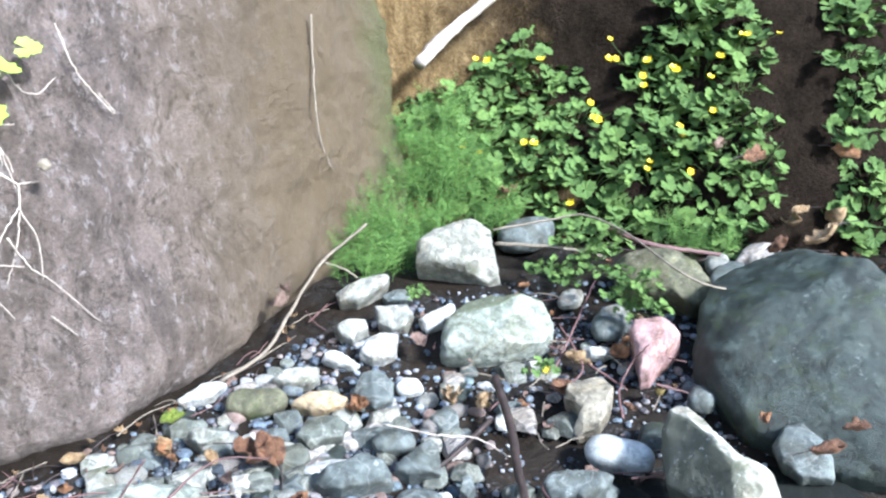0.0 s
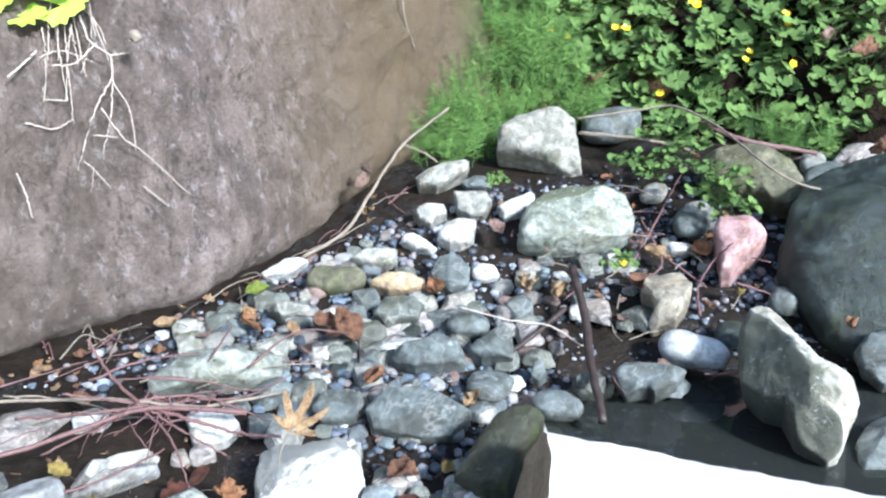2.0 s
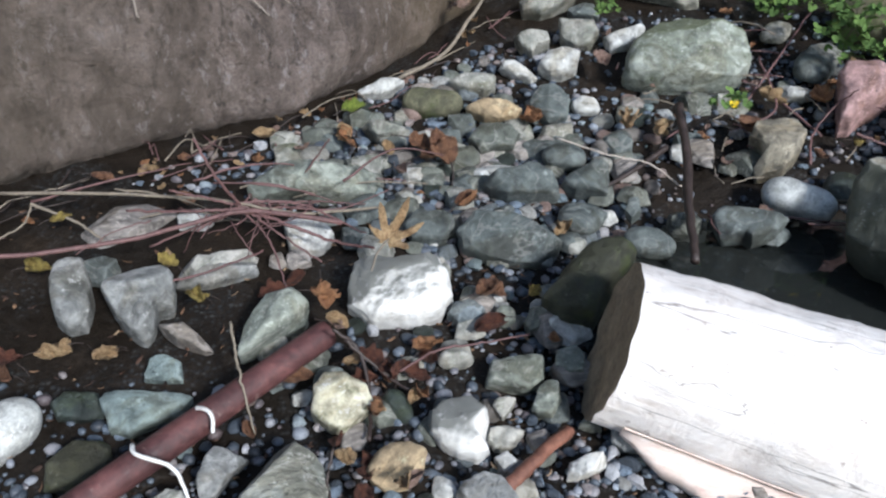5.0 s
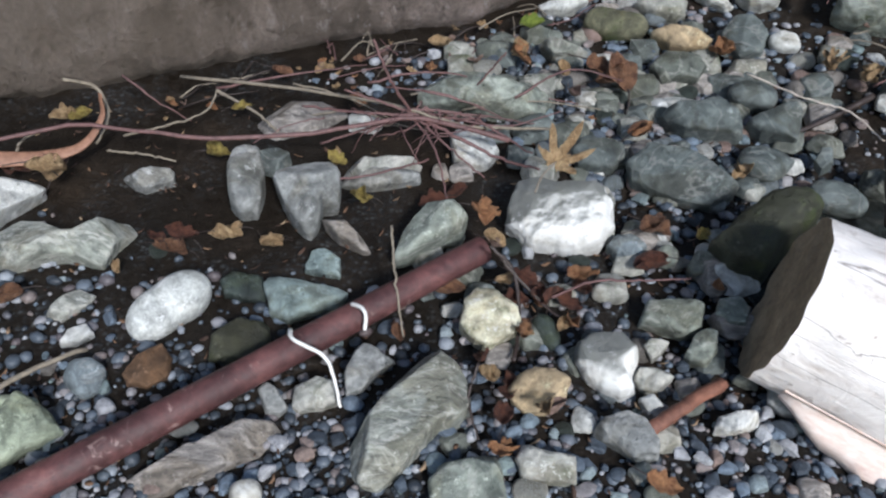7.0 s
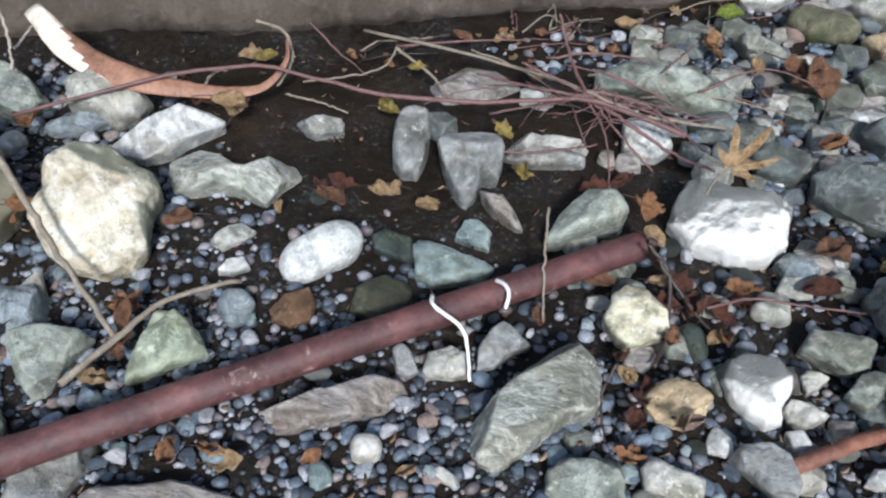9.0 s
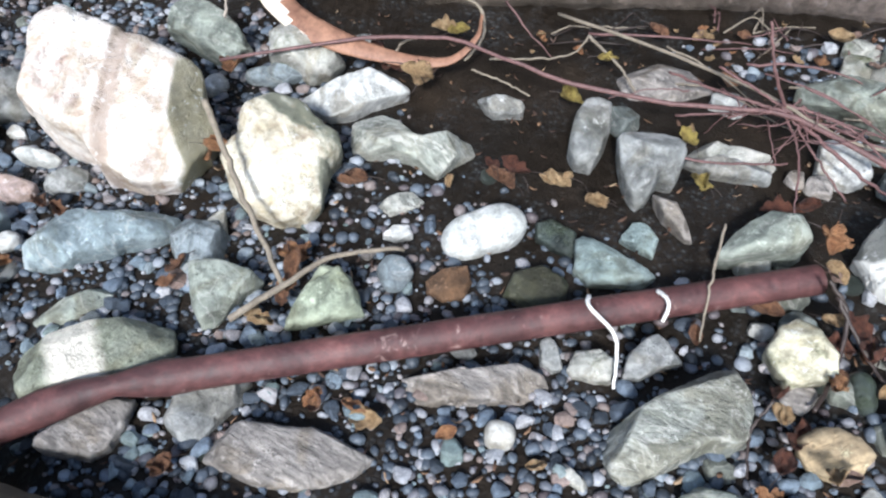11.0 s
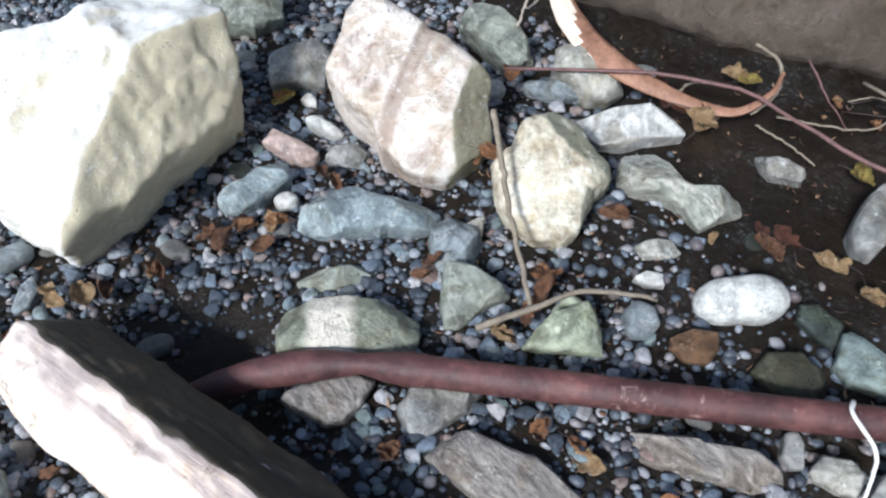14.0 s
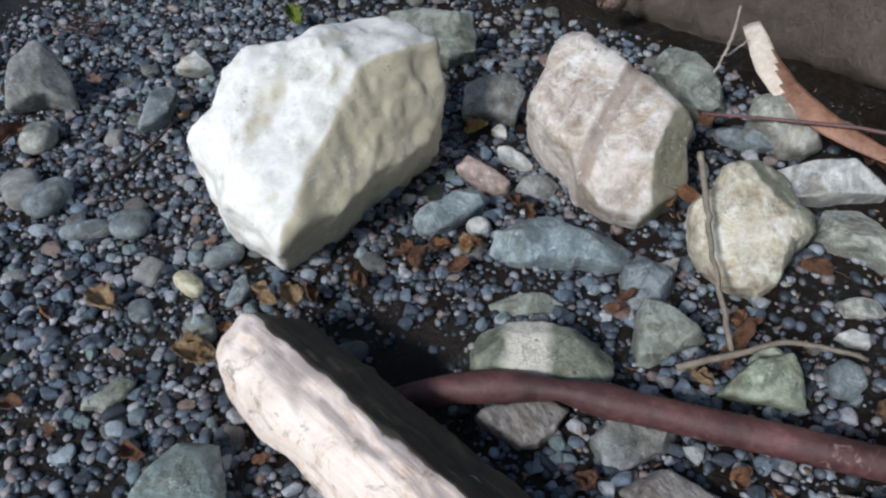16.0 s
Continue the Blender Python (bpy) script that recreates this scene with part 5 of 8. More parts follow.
stone(0.557, 1.004, 0.031, (-79, 59), 0.07, ((-161, 0.044), (-140, 0.039), (-64, 0.027), (-27, 0.043), (28, 0.044), (77, 0.035), (142, 0.039)), "cobble", pale, "bluish white cobble under the wire", facets=((90, 0.3, 25),))
stone(0.643, 1.052, 0.044, (-85, 58), 0.08, ((-172, 0.038), (-129, 0.058), (-100, 0.040), (-30, 0.024), (15, 0.059), (83, 0.051), (109, 0.038)), "cobble", grey, "broken grey cobble beside the wire", facets=((30, 0.15, 35), (-120, 0.2, 20),))
pebble(0.468, 0.809, 0.025, 0.022, 0.025, -164, "pebble", white, "round pinkish white pebble in the gravel")
rock(-0.232, 0.950, 0.08, ((173, 0.054), (108, 0.051), (23, 0.045), (-37, 0.055), (-125, 0.045)), "cobble", greyblue, "blue-grey cobble beside the pipe")
stone(-1.709, 0.192, 0.059, (-9, 52), 0.11, ((-153, 0.107), (-128, 0.067), (-83, 0.053), (-47, 0.120), (-3, 0.079), (63, 0.104), (85, 0.109), (133, 0.086)), "cracked_slab", grey, "cracked grey slab at the edge of the gravel", facets=((-10, 0.1, 30),))
stone(-1.439, 0.411, 0.039, (-17, 54), 0.08, ((-139, 0.079), (-112, 0.050), (-47, 0.036), (37, 0.068), (61, 0.068), (106, 0.049)), "cobble", greyblue, "dark grey cobble in the gravel")
stone(-1.608, 0.585, 0.048, (-20, 52), 0.06, ((-179, 0.056), (-143, 0.027), (-61, 0.025), (-20, 0.060), (82, 0.043)), "cobble", white, "pale triangular cobble in the gravel")
stone(-0.643, -0.008, -0.058, (-5, 59), 0.06, ((-126, 0.029), (-37, 0.028), (6, 0.052), (48, 0.037), (149, 0.024), (179, 0.058)), "grey_slab", greygreen, "flat grey slab in the fine gravel")
stone(-0.673, 0.178, -0.031, (-14, 58), 0.06, ((-176, 0.030), (-130, 0.027), (-62, 0.035), (34, 0.029), (91, 0.040)), "cobble", greyblue, "blue-grey wedge in the fine gravel")
pebble(-1.120, 0.111, 0.060, 0.021, 0.020, 64, "cobble", greyblue, "flat blue-grey cobble in the gravel")
pebble(-1.075, 0.193, 0.047, 0.041, 0.025, 141, "cobble", greyblue, "dark cobble in the gravel")
pebble(-1.549, 0.130, 0.065, 0.044, 0.030, 152, "cobble", pale, "pale cobble in the gravel")
pebble(-1.286, 0.077, 0.067, 0.041, 0.030, 123, "cobble", greyblue, "grey cobble in the gravel")
pebble(-1.356, 0.036, 0.075, 0.045, 0.030, 175, "cobble", grey, "grey block in the gravel")
stone(-0.725, 0.287, -0.019, (-19, 56), 0.07, ((-152, 0.037), (-128, 0.035), (-81, 0.023), (5, 0.027), (62, 0.042), (94, 0.027)), "cobble", greyblue, "blue cobble leaning beside the white boulder")
pebble(-0.680, 0.183, 0.035, 0.031, 0.025, 162, "cobble", greygreen, "flat grey-green cobble in the gravel")
pebble(-0.817, 0.220, 0.040, 0.021, 0.020, -166, "pebble", cream, "cream-coloured pebble in the gravel")
pebble(-0.807, 0.112, 0.028, 0.024, 0.020, 170, "pebble", greyblue, "round blue pebble in the gravel")
pebble(-0.845, 0.313, 0.045, 0.023, 0.025, 94, "cobble", greyblue, "small stone under the white boulder")
rock(0.052, 0.980, 0.06, ((158, 0.028), (106, 0.018), (43, 0.038), (-46, 0.022), (-78, 0.019)), "cobble", green, "pale green cobble on the gravel")
stone(0.072, 1.232, 0.061, (-61, 59), 0.06, ((-136, 0.036), (-94, 0.018), (-21, 0.032), (9, 0.051), (53, 0.037), (129, 0.027), (177, 0.045)), "cobble", pale, "light grey cobble under the wing-shaped stone", facets=((30, 0.0, 30),))
stone(0.105, 1.155, 0.051, (-60, 60), 0.05, ((-177, 0.034), (-105, 0.016), (-16, 0.033), (35, 0.028), (118, 0.020)), "cobble", white, "pale cobble under the wing-shaped stone")
stone(0.153, 1.050, 0.049, (-60, 55), 0.06, ((-116, 0.043), (-61, 0.037), (1, 0.038), (58, 0.038), (110, 0.042), (162, 0.038)), "cobble", greyblue, "dark blue cobble beside the oval pebble", q=2.8, chips=3)
stone(0.257, 1.072, 0.046, (-65, 56), 0.05, ((-159, 0.045), (-109, 0.036), (-45, 0.041), (8, 0.043), (48, 0.049), (105, 0.035), (174, 0.044)), "rusty_stone", rust, "rust-brown stone beside the pipe", q=3)
pebble(-0.448, 1.494, 0.047, 0.020, 0.025, -157, "cobble", greyblue, "small blue-grey cobble under the bark strip")
pebble(2.555, 2.086, 0.140, 0.058, 0.040, -137, "cobble", greyblue_wet_shaded, "blue-grey cobble beside the pink rock")
pebble(2.551, 2.300, 0.092, 0.043, 0.025, -138, "cobble", pale_shaded, "pale cobble in the twigs beside the boulder")
pebble(3.150, 2.097, 0.197, 0.066, 0.040, -145, "cobble", greyblue_wet_shaded, "grey cobble under the long stick")
pebble(3.212, 2.215, 0.118, 0.047, 0.030, 45, "cobble", pale_shaded, "pale cobble under the long stick")
pebble(2.562, 1.653, 0.056, 0.043, 0.035, -142, "cobble", greyblue_wet_shaded, "blue-grey cobble at the dark boulder's foot")
rock(2.386, 1.117, 0.08, ((114, 0.053), (87, 0.085), (-47, 0.056), (-112, 0.098), (141, 0.083)), "cobble", greyblue_wet_shaded, "blue-grey flat stone in the shallow water")
pebble(2.326, 1.601, 0.073, 0.049, 0.030, 45, "cobble", dark, "dark wet stone beside the oval cobble")
stone(0.134, 1.631, 0.107, (-69, 55), 0.06, ((-171, 0.039), (-124, 0.031), (-67, 0.023), (-18, 0.055), (13, 0.057), (72, 0.028), (155, 0.066)), "pointed_cobble", grey, "pointed rough grey cobble in dark mud", facets=((-60, 0.1, 30),))
rock(0.447, 1.895, 0.06, ((115, 0.055), (68, 0.082), (-43, 0.069), (-72, 0.057), (-151, 0.099)), "flat_slab", brown, "flat grey-brown slab lying under the twigs")
stone(1.280, 0.925, 0.018, (-121, 58), 0.05, ((-134, 0.045), (-108, 0.024), (-31, 0.017), (20, 0.040), (54, 0.044), (98, 0.022), (180, 0.029)), "cobble", plate, "pinkish layered cobble beside the bark stick", facets=((90, 0.2, 25),))
stone(1.390, 0.969, 0.022, (-125, 56), 0.06, ((-148, 0.040), (-98, 0.032), (-26, 0.046), (42, 0.038), (104, 0.036), (161, 0.044)), "cobble", grey, "grey blocky cobble by the log's bark", facets=((90, 0.3, 25),))
stone(1.588, 1.663, 0.099, (-115, 55), 0.07, ((-155, 0.051), (-113, 0.032), (-36, 0.047), (19, 0.071), (96, 0.037), (164, 0.064)), "cobble", greyblue_wet_shaded, "dark grey wedge behind the olive boulder", facets=((60, 0.2, 30),))
stone(1.190, 1.715, 0.103, (-103, 55), 0.07, ((-175, 0.089), (-121, 0.027), (-41, 0.054), (-9, 0.082), (43, 0.049), (122, 0.055)), "cobble", greyblue_wet_shaded, "dark blue cobble beside the striped flat stone", facets=((60, 0.2, 30),))
stone(1.715, 1.532, 0.079, (-120, 55), 0.06, ((-174, 0.069), (-135, 0.041), (-71, 0.033), (-20, 0.072), (9, 0.069), (76, 0.045), (148, 0.070)), "cobble", greyblue_wet_shaded, "dark blue-grey cobble at the pool's edge", q=2.8)
stone(1.726, 1.653, 0.113, (-119, 54), 0.05, ((-154, 0.022), (-90, 0.029), (-21, 0.022), (69, 0.036), (115, 0.031)), "cobble", greyblue_wet_shaded, "small upright blue pebble by the dark branch")
stone(-0.241, 0.981, 0.045, (-47, 60), 0.06, ((-167, 0.061), (-135, 0.042), (-90, 0.023), (6, 0.046), (45, 0.071), (74, 0.028)), "cobble", pale, "grey wedge-shaped cobble leaning on the blue slab", facets=((-60, 0.2, 30),))
stone(0.885, 1.720, 0.119, (-93, 55), 0.07, ((-148, 0.054), (-97, 0.049), (-52, 0.055), (-4, 0.066), (50, 0.056), (113, 0.060), (142, 0.071)), "cobble", plate, "pale pink-grey stone under the twig bundle", facets=((90, 0.3, 25),))
stone(0.666, 1.657, 0.105, (-85, 56), 0.08, ((-154, 0.060), (-117, 0.031), (-47, 0.034), (-14, 0.089), (8, 0.113), (39, 0.054), (122, 0.028), (154, 0.090), (173, 0.116)), "flat_stone", pale, "flat grey stone in dark mud behind the pipe", facets=((90, 0.2, 20),))
stone(2.563, 2.076, 0.311, (-130, 47), 0.08, ((-161, 0.058), (-131, 0.059), (-82, 0.055), (-28, 0.042), (38, 0.075), (76, 0.079), (139, 0.058)), "cobble", pale_shaded, "grey block lying in the leaf litter by the pink rock", facets=((60, 0.2, 30),))
stone(2.426, 1.984, 0.249, (-129, 49), 0.05, ((-171, 0.066), (-142, 0.030), (-34, 0.029), (10, 0.071), (45, 0.033), (154, 0.052)), "cobble", white_far, "pale rounded cobble below the grey block", q=3)
stone(1.357, 1.181, 0.042, (-118, 60), 0.07, ((-148, 0.036), (-92, 0.029), (-34, 0.036), (34, 0.034), (83, 0.039), (151, 0.036)), "cobble", greygreen, "grey-green stone by the log's wet end", facets=((60, 0.2, 30),))
stone(0.412, 1.123, 0.055, (-73, 56), 0.06, ((-165, 0.066), (-99, 0.045), (-29, 0.061), (23, 0.067), (86, 0.049), (148, 0.053)), "cobble", darkolive, "dark green stone half under the pipe", facets=((90, 0.2, 20),), q=3)
stone(1.336, 1.320, 0.057, (-112, 59), 0.05, ((-162, 0.031), (-124, 0.035), (-65, 0.023), (-7, 0.030), (61, 0.043), (120, 0.031)), "cobble", greygreen_shaded, "dark grey-green stone in front of the olive boulder")
stone(1.271, 1.355, 0.057, (-109, 59), 0.05, ((-141, 0.025), (-91, 0.020), (-22, 0.027), (36, 0.029), (99, 0.029), (168, 0.027)), "cobble", greygreen, "round grey-green cobble beside the yellow leaf", q=2.8)
stone(-0.397, 1.509, 0.120, (-63, 54), 0.06, ((-137, 0.027), (-62, 0.025), (-8, 0.049), (44, 0.035), (134, 0.036), (175, 0.048)), "cobble", greyblue, "flat grey cobble behind the two big boulders", q=3)
stone(-0.539, 1.419, 0.093, (-49, 54), 0.06, ((-119, 0.032), (-60, 0.025), (4, 0.035), (61, 0.037), (121, 0.030), (176, 0.035)), "cobble", white, "pale cobble under the arched twig", q=2.8)
stone(-0.429, 1.497, 0.104, (-54, 54), 0.06, ((-123, 0.020), (-47, 0.038), (-9, 0.064), (59, 0.029), (126, 0.040), (174, 0.066)), "cobble", greyblue, "dark grey cobble under the light grey stone", q=2.8)

# ---- pool ----
def make_pool():
    m, n, l, bsdf = nodes_of("dark_water")
    c = n.new("ShaderNodeTexCoord").outputs["Object"]
    f = noise_tex(n, l, c, 9, 3, 0.5)
    bsdf.inputs["Base Color"].default_value = (0.035, 0.04, 0.038, 1)
    bsdf.inputs["Roughness"].default_value, bsdf.inputs["IOR"].default_value = 0.03, 1.33
    bsdf.inputs["Transmission Weight"].default_value = 0.45
    bump(n, l, bsdf, f, 0.06, 0.01)
    verts, faces = [(2.02, 1.3, 0.036)], []
    for k in range(48):
        a = 2 * math.pi * k / 48
        r = 0.62 + 0.08 * noise.noise((math.cos(a) * 1.4, math.sin(a) * 1.4, 5))
        verts.append((2.02 + r * 1.05 * math.cos(a), 1.3 + r * 0.8 * math.sin(a), 0.036))
    faces = [(0, 1 + k, 1 + (k + 1) % 48) for k in range(48)]
    ob = mesh_ob("water", verts, faces, m)
    ob.visible_shadow = False
    return tagged(ob, "still dark shallow water of a small pool", "water", kind="structure")


make_pool()

# ---- sticks, twigs and roots ----
stick("curved_stick", ((1.280, 2.473, 0.246), (1.449, 2.525, 0.302), (1.575, 2.623, 0.398), (1.756, 2.785, 0.519), (1.947, 2.783, 0.644)), .007, .005, stick_wood, "curved grey-brown stick leaning at the wall's foot")
stick("side_twig", ((1.756, 2.797, 0.524), (1.831, 2.747, 0.489), (1.877, 2.742, 0.452)), .004, .003, stick_wood, "short pale twig beside the curved stick")
stick("long_stick", ((2.372, 2.550, 0.601), (2.568, 2.475, 0.625), (2.695, 2.397, 0.640), (2.716, 2.164, 0.592), (2.676, 1.818, 0.501), (2.941, 1.810, 0.413)), .0045, .0035, stick_wood, "long bent pale stick lying over the boulders")
stick("back_stick", ((2.423, 2.622, 0.530), (2.597, 2.442, 0.519), (2.728, 2.333, 0.484)), .008, .006, stick_wood, "brown stick behind the mossy boulder")
stick("red_stick", ((2.789, 2.481, 0.597), (2.886, 2.262, 0.525), (3.122, 2.121, 0.472)), .011, .008, twig_wood, "dark red-brown stick at the bank's foot")
stick("sunken_branch", ((1.999, 1.946, 0.273), (1.936, 1.768, 0.192), (1.848, 1.588, 0.138), (1.768, 1.405, 0.094)), .013, .011, dark_wood, "dark wet branch lying beside the pool")
stick("loose_stick", ((1.925, 1.858, 0.182), (1.810, 1.808, 0.154), (1.695, 1.761, 0.131)), .009, .006, dark_wood, "brown stick lying by the wedge-shaped stone")
stick("pale_straw", ((1.614, 1.933, 0.217), (1.733, 1.832, 0.194), (1.837, 1.790, 0.172), (1.899, 1.710, 0.130)), .0025, .002, root_wood, "thin pale straw over the blue stones")
stick("thin_twig", ((2.229, 1.960, 0.246), (2.347, 2.030, 0.320), (2.573, 2.187, 0.440)), .004, .003, twig_wood, "thin red twig among the boulders")
stick("thin_twig", ((2.280, 2.064, 0.283), (2.319, 1.963, 0.266), (2.377, 1.780, 0.199)), .004, .003, twig_wood, "thin brown twig in the leaf litter")
stick("thin_twig", ((2.287, 1.698, 0.156), (2.342, 1.779, 0.207), (2.430, 1.819, 0.270), (2.450, 1.768, 0.337)), .004, .002, twig_wood, "thin curved twig beside the pink rock")
stick("thin_twig", ((2.441, 1.727, 0.222), (2.510, 1.678, 0.197), (2.570, 1.621, 0.168)), .004, .002, twig_wood, "thin twig below the pink rock")
stick("thin_twig", ((2.174, 1.883, 0.207), (2.292, 1.897, 0.253), (2.351, 2.100, 0.341)), .004, .003, twig_wood, "thin dark twig beside the mossy boulder")
stick("main_twig", ((-0.483, 1.385, 0.194), (-0.242, 1.553, 0.228), (-0.024, 1.629, 0.252), (0.141, 1.620, 0.240), (0.338, 1.620, 0.218), (0.588, 1.665, 0.216), (0.747, 1.686, 0.228), (0.959, 1.630, 0.198)), .004, .006, twig_wood, "long arched red-brown twig along the wall")
stick("grey_twig", ((0.151, 1.955, 0.223), (0.424, 1.846, 0.239), (0.638, 1.767, 0.237), (0.745, 1.703, 0.239), (0.875, 1.684, 0.205), (1.082, 1.772, 0.151)), .0045, .0035, stick_wood, "long grey twig crossing the red twigs")
stick("cross_twig", ((0.044, 1.764, 0.155), (0.222, 1.805, 0.187), (0.268, 1.850, 0.232)), .003, .002, stick_wood, "thin grey twig crossing the red twig")
stick("cross_twig", ((0.261, 1.848, 0.232), (0.345, 1.830, 0.188), (0.417, 1.761, 0.159)), .004, .003, stick_wood, "thin pale twig over a flat stone")
stick("red_twig", ((0.660, 1.664, 0.426), (0.698, 1.661, 0.326), (0.740, 1.709, 0.229)), .003, .004, twig_wood, "thin upright red twig")
stick("red_twig", ((0.740, 1.709, 0.229), (0.839, 1.641, 0.202), (0.940, 1.584, 0.173), (1.014, 1.515, 0.186)), .005, .003, twig_wood, "red twig running to the white stone")
stick("red_twig", ((0.733, 1.705, 0.230), (0.789, 1.627, 0.181), (0.814, 1.518, 0.108)), .003, .002, twig_wood, "thin red twig bending to the ground")
stick("red_twig", ((0.747, 1.698, 0.229), (0.819, 1.636, 0.181), (0.903, 1.584, 0.124)), .003, .002, twig_wood, "thin red twig bending to the ground")
stick("red_twig", ((0.478, 1.778, 0.220), (0.618, 1.714, 0.231), (0.747, 1.698, 0.229)), .003, .004, twig_wood, "red twig in the twig bundle")
stick("red_twig", ((0.521, 1.711, 0.154), (0.649, 1.717, 0.191), (0.760, 1.691, 0.227), (0.903, 1.747, 0.190)), .003, .003, twig_wood, "red twig in the twig bundle")
stick("red_twig", ((0.584, 1.743, 0.275), (0.693, 1.709, 0.250), (0.786, 1.691, 0.217)), .003, .003, twig_wood, "red twig in the twig bundle")
stick("red_twig", ((0.632, 1.688, 0.190), (0.721, 1.718, 0.222), (0.823, 1.737, 0.213)), .003, .002, twig_wood, "red twig in the twig bundle")
stick("red_twig", ((0.725, 1.710, 0.241), (0.870, 1.695, 0.226), (1.011, 1.602, 0.174)), .004, .002, twig_wood, "red twig in the twig bundle")
stick("red_twig", ((0.900, 1.889, 0.207), (0.970, 1.842, 0.321)), .003, .002, twig_wood, "thin twig rising from the greenish slab")
stick("red_twig", ((0.483, 1.482, 0.188), (0.623, 1.522, 0.171), (0.775, 1.610, 0.160)), .003, .002, twig_wood, "thin twig across the grey block")
stick("curl_twig", ((-0.055, 1.754, 0.307), (-0.000, 1.790, 0.269), (0.033, 1.735, 0.223), (0.010, 1.684, 0.178)), .0045, .0035, stick_wood, "curled brown twig beside the bark strip")
stick("short_twig", ((-0.160, 1.612, 0.153), (-0.148, 1.655, 0.196), (-0.096, 1.660, 0.226)), .004, .003, stick_wood, "short forked twig under the long twig")
stick("root_twig", ((0.028, 1.687, 0.157), (0.119, 1.672, 0.154), (0.193, 1.656, 0.143)), .003, .002, stick_wood, "thin twig lying on dark mud")
stick("leaning_stick", ((-0.286, 1.102, 0.281), (-0.218, 1.050, 0.234), (-0.133, 0.991, 0.168), (0.011, 0.890, 0.096)), .007, .005, stick_wood, "straight pale stick leaning on a boulder")
stick("pale_twig", ((-0.021, 0.777, 0.094), (0.029, 0.875, 0.115), (0.072, 0.973, 0.122), (0.164, 1.062, 0.109)), .007, .004, stick_wood, "pale bent twig lying over the green stone")
stick("stalk", ((0.695, 1.279, 0.205), (0.701, 1.188, 0.157), (0.713, 1.124, 0.058)), .003, .002, stick_wood, "thin dry stalk crossing the pipe")
stick("fine_root", ((0.999, 1.191, 0.091), (1.093, 1.245, 0.085), (1.187, 1.257, 0.074), (1.293, 1.259, 0.075)), .003, .002, twig_wood, "thin red root in the gravel")
stick("bark_stick", ((1.100, 0.891, 0.029), (1.176, 0.935, 0.043), (1.283, 1.005, 0.039)), .014, .012, red_bark, "reddish-brown bark-covered stick in the gravel")
stick("dead_stem", ((0.881, 1.238, 0.180), (0.925, 1.223, 0.135), (0.931, 1.149, 0.079), (0.911, 1.051, 0.059)), .004, .004, dark_wood, "dark stem of a fallen leaf")
stick("dead_stem", ((0.901, 1.231, 0.157), (0.969, 1.191, 0.091), (1.022, 1.142, 0.065)), .004, .003, dark_wood, "dark stem of a fallen leaf")
stick("dead_stem", ((0.842, 0.995, 0.112), (0.823, 0.954, 0.070), (0.836, 0.888, 0.040)), .003, .002, dark_wood, "dark stem beside the big slab")
stick("wall_twig", ((-0.563, 1.522, 0.229), (-0.540, 1.515, 0.329), (-0.522, 1.485, 0.424)), .004, .003, root_wood, "pale dry twig near the wall's foot")
stick("wall_twig", ((-0.557, 1.541, 0.273), (-0.552, 1.613, 0.300)), .003, .002, root_wood, "pale dry twig near the wall's foot")
stick("gravel_stick", ((-1.268, 0.214, -0.016), (-1.301, 0.299, 0.002), (-1.364, 0.425, 0.037)), .005, .004, dark_wood, "thin dark stick in the gravel")
stick("hanging_root", ((1.839, 2.940, 1.437), (1.823, 2.912, 1.233), (1.815, 2.894, 1.089), (1.829, 2.895, 0.952), (1.868, 2.907, 0.852)), .0045, .003, stick_wood, "single long root hanging down the wall")
cluster = tagged(new("root_cluster"), "tangle of bleached dry roots hanging down the wall", "roots")
stick("root", ((0.705, 2.357, 1.023), (0.684, 2.342, 0.938), (0.663, 2.332, 0.832)), 0.0023, 0.0014, root_wood, "", parent=cluster)
stick("root", ((0.706, 2.361, 1.030), (0.708, 2.350, 0.921)), 0.0019, 0.0014, root_wood, "", parent=cluster)
stick("root", ((0.654, 2.339, 1.055), (0.648, 2.332, 0.991), (0.611, 2.313, 0.836)), 0.0023, 0.0014, root_wood, "", parent=cluster)
stick("root", ((0.757, 2.389, 1.092), (0.761, 2.381, 0.992)), 0.0019, 0.0014, root_wood, "", parent=cluster)
stick("root", ((0.731, 2.361, 1.050), (0.745, 2.372, 0.983), (0.790, 2.385, 0.937), (0.787, 2.379, 0.868), (0.818, 2.395, 0.792), (0.818, 2.394, 0.673)), 0.0032, 0.0014, root_wood, "", parent=cluster)
stick("root", ((0.786, 2.380, 0.882), (0.728, 2.355, 0.797), (0.661, 2.323, 0.646)), 0.0023, 0.0014, root_wood, "", parent=cluster)
stick("root", ((0.784, 2.375, 0.867), (0.766, 2.359, 0.777), (0.730, 2.358, 0.680)), 0.0023, 0.0014, root_wood, "", parent=cluster)
stick("root", ((0.746, 2.364, 0.804), (0.789, 2.375, 0.717), (0.842, 2.389, 0.661), (0.952, 2.442, 0.514)), 0.0023, 0.0014, root_wood, "", parent=cluster)
stick("root", ((0.716, 2.345, 0.736), (0.774, 2.368, 0.720)), 0.0019, 0.0014, root_wood, "", parent=cluster)
stick("root", ((0.561, 2.286, 0.794), (0.622, 2.312, 0.767), (0.672, 2.330, 0.785)), 0.0023, 0.0014, root_wood, "", parent=cluster)
stick("root", ((0.680, 2.333, 0.669), (0.699, 2.341, 0.646), (0.737, 2.359, 0.579)), 0.0019, 0.0014, root_wood, "", parent=cluster)
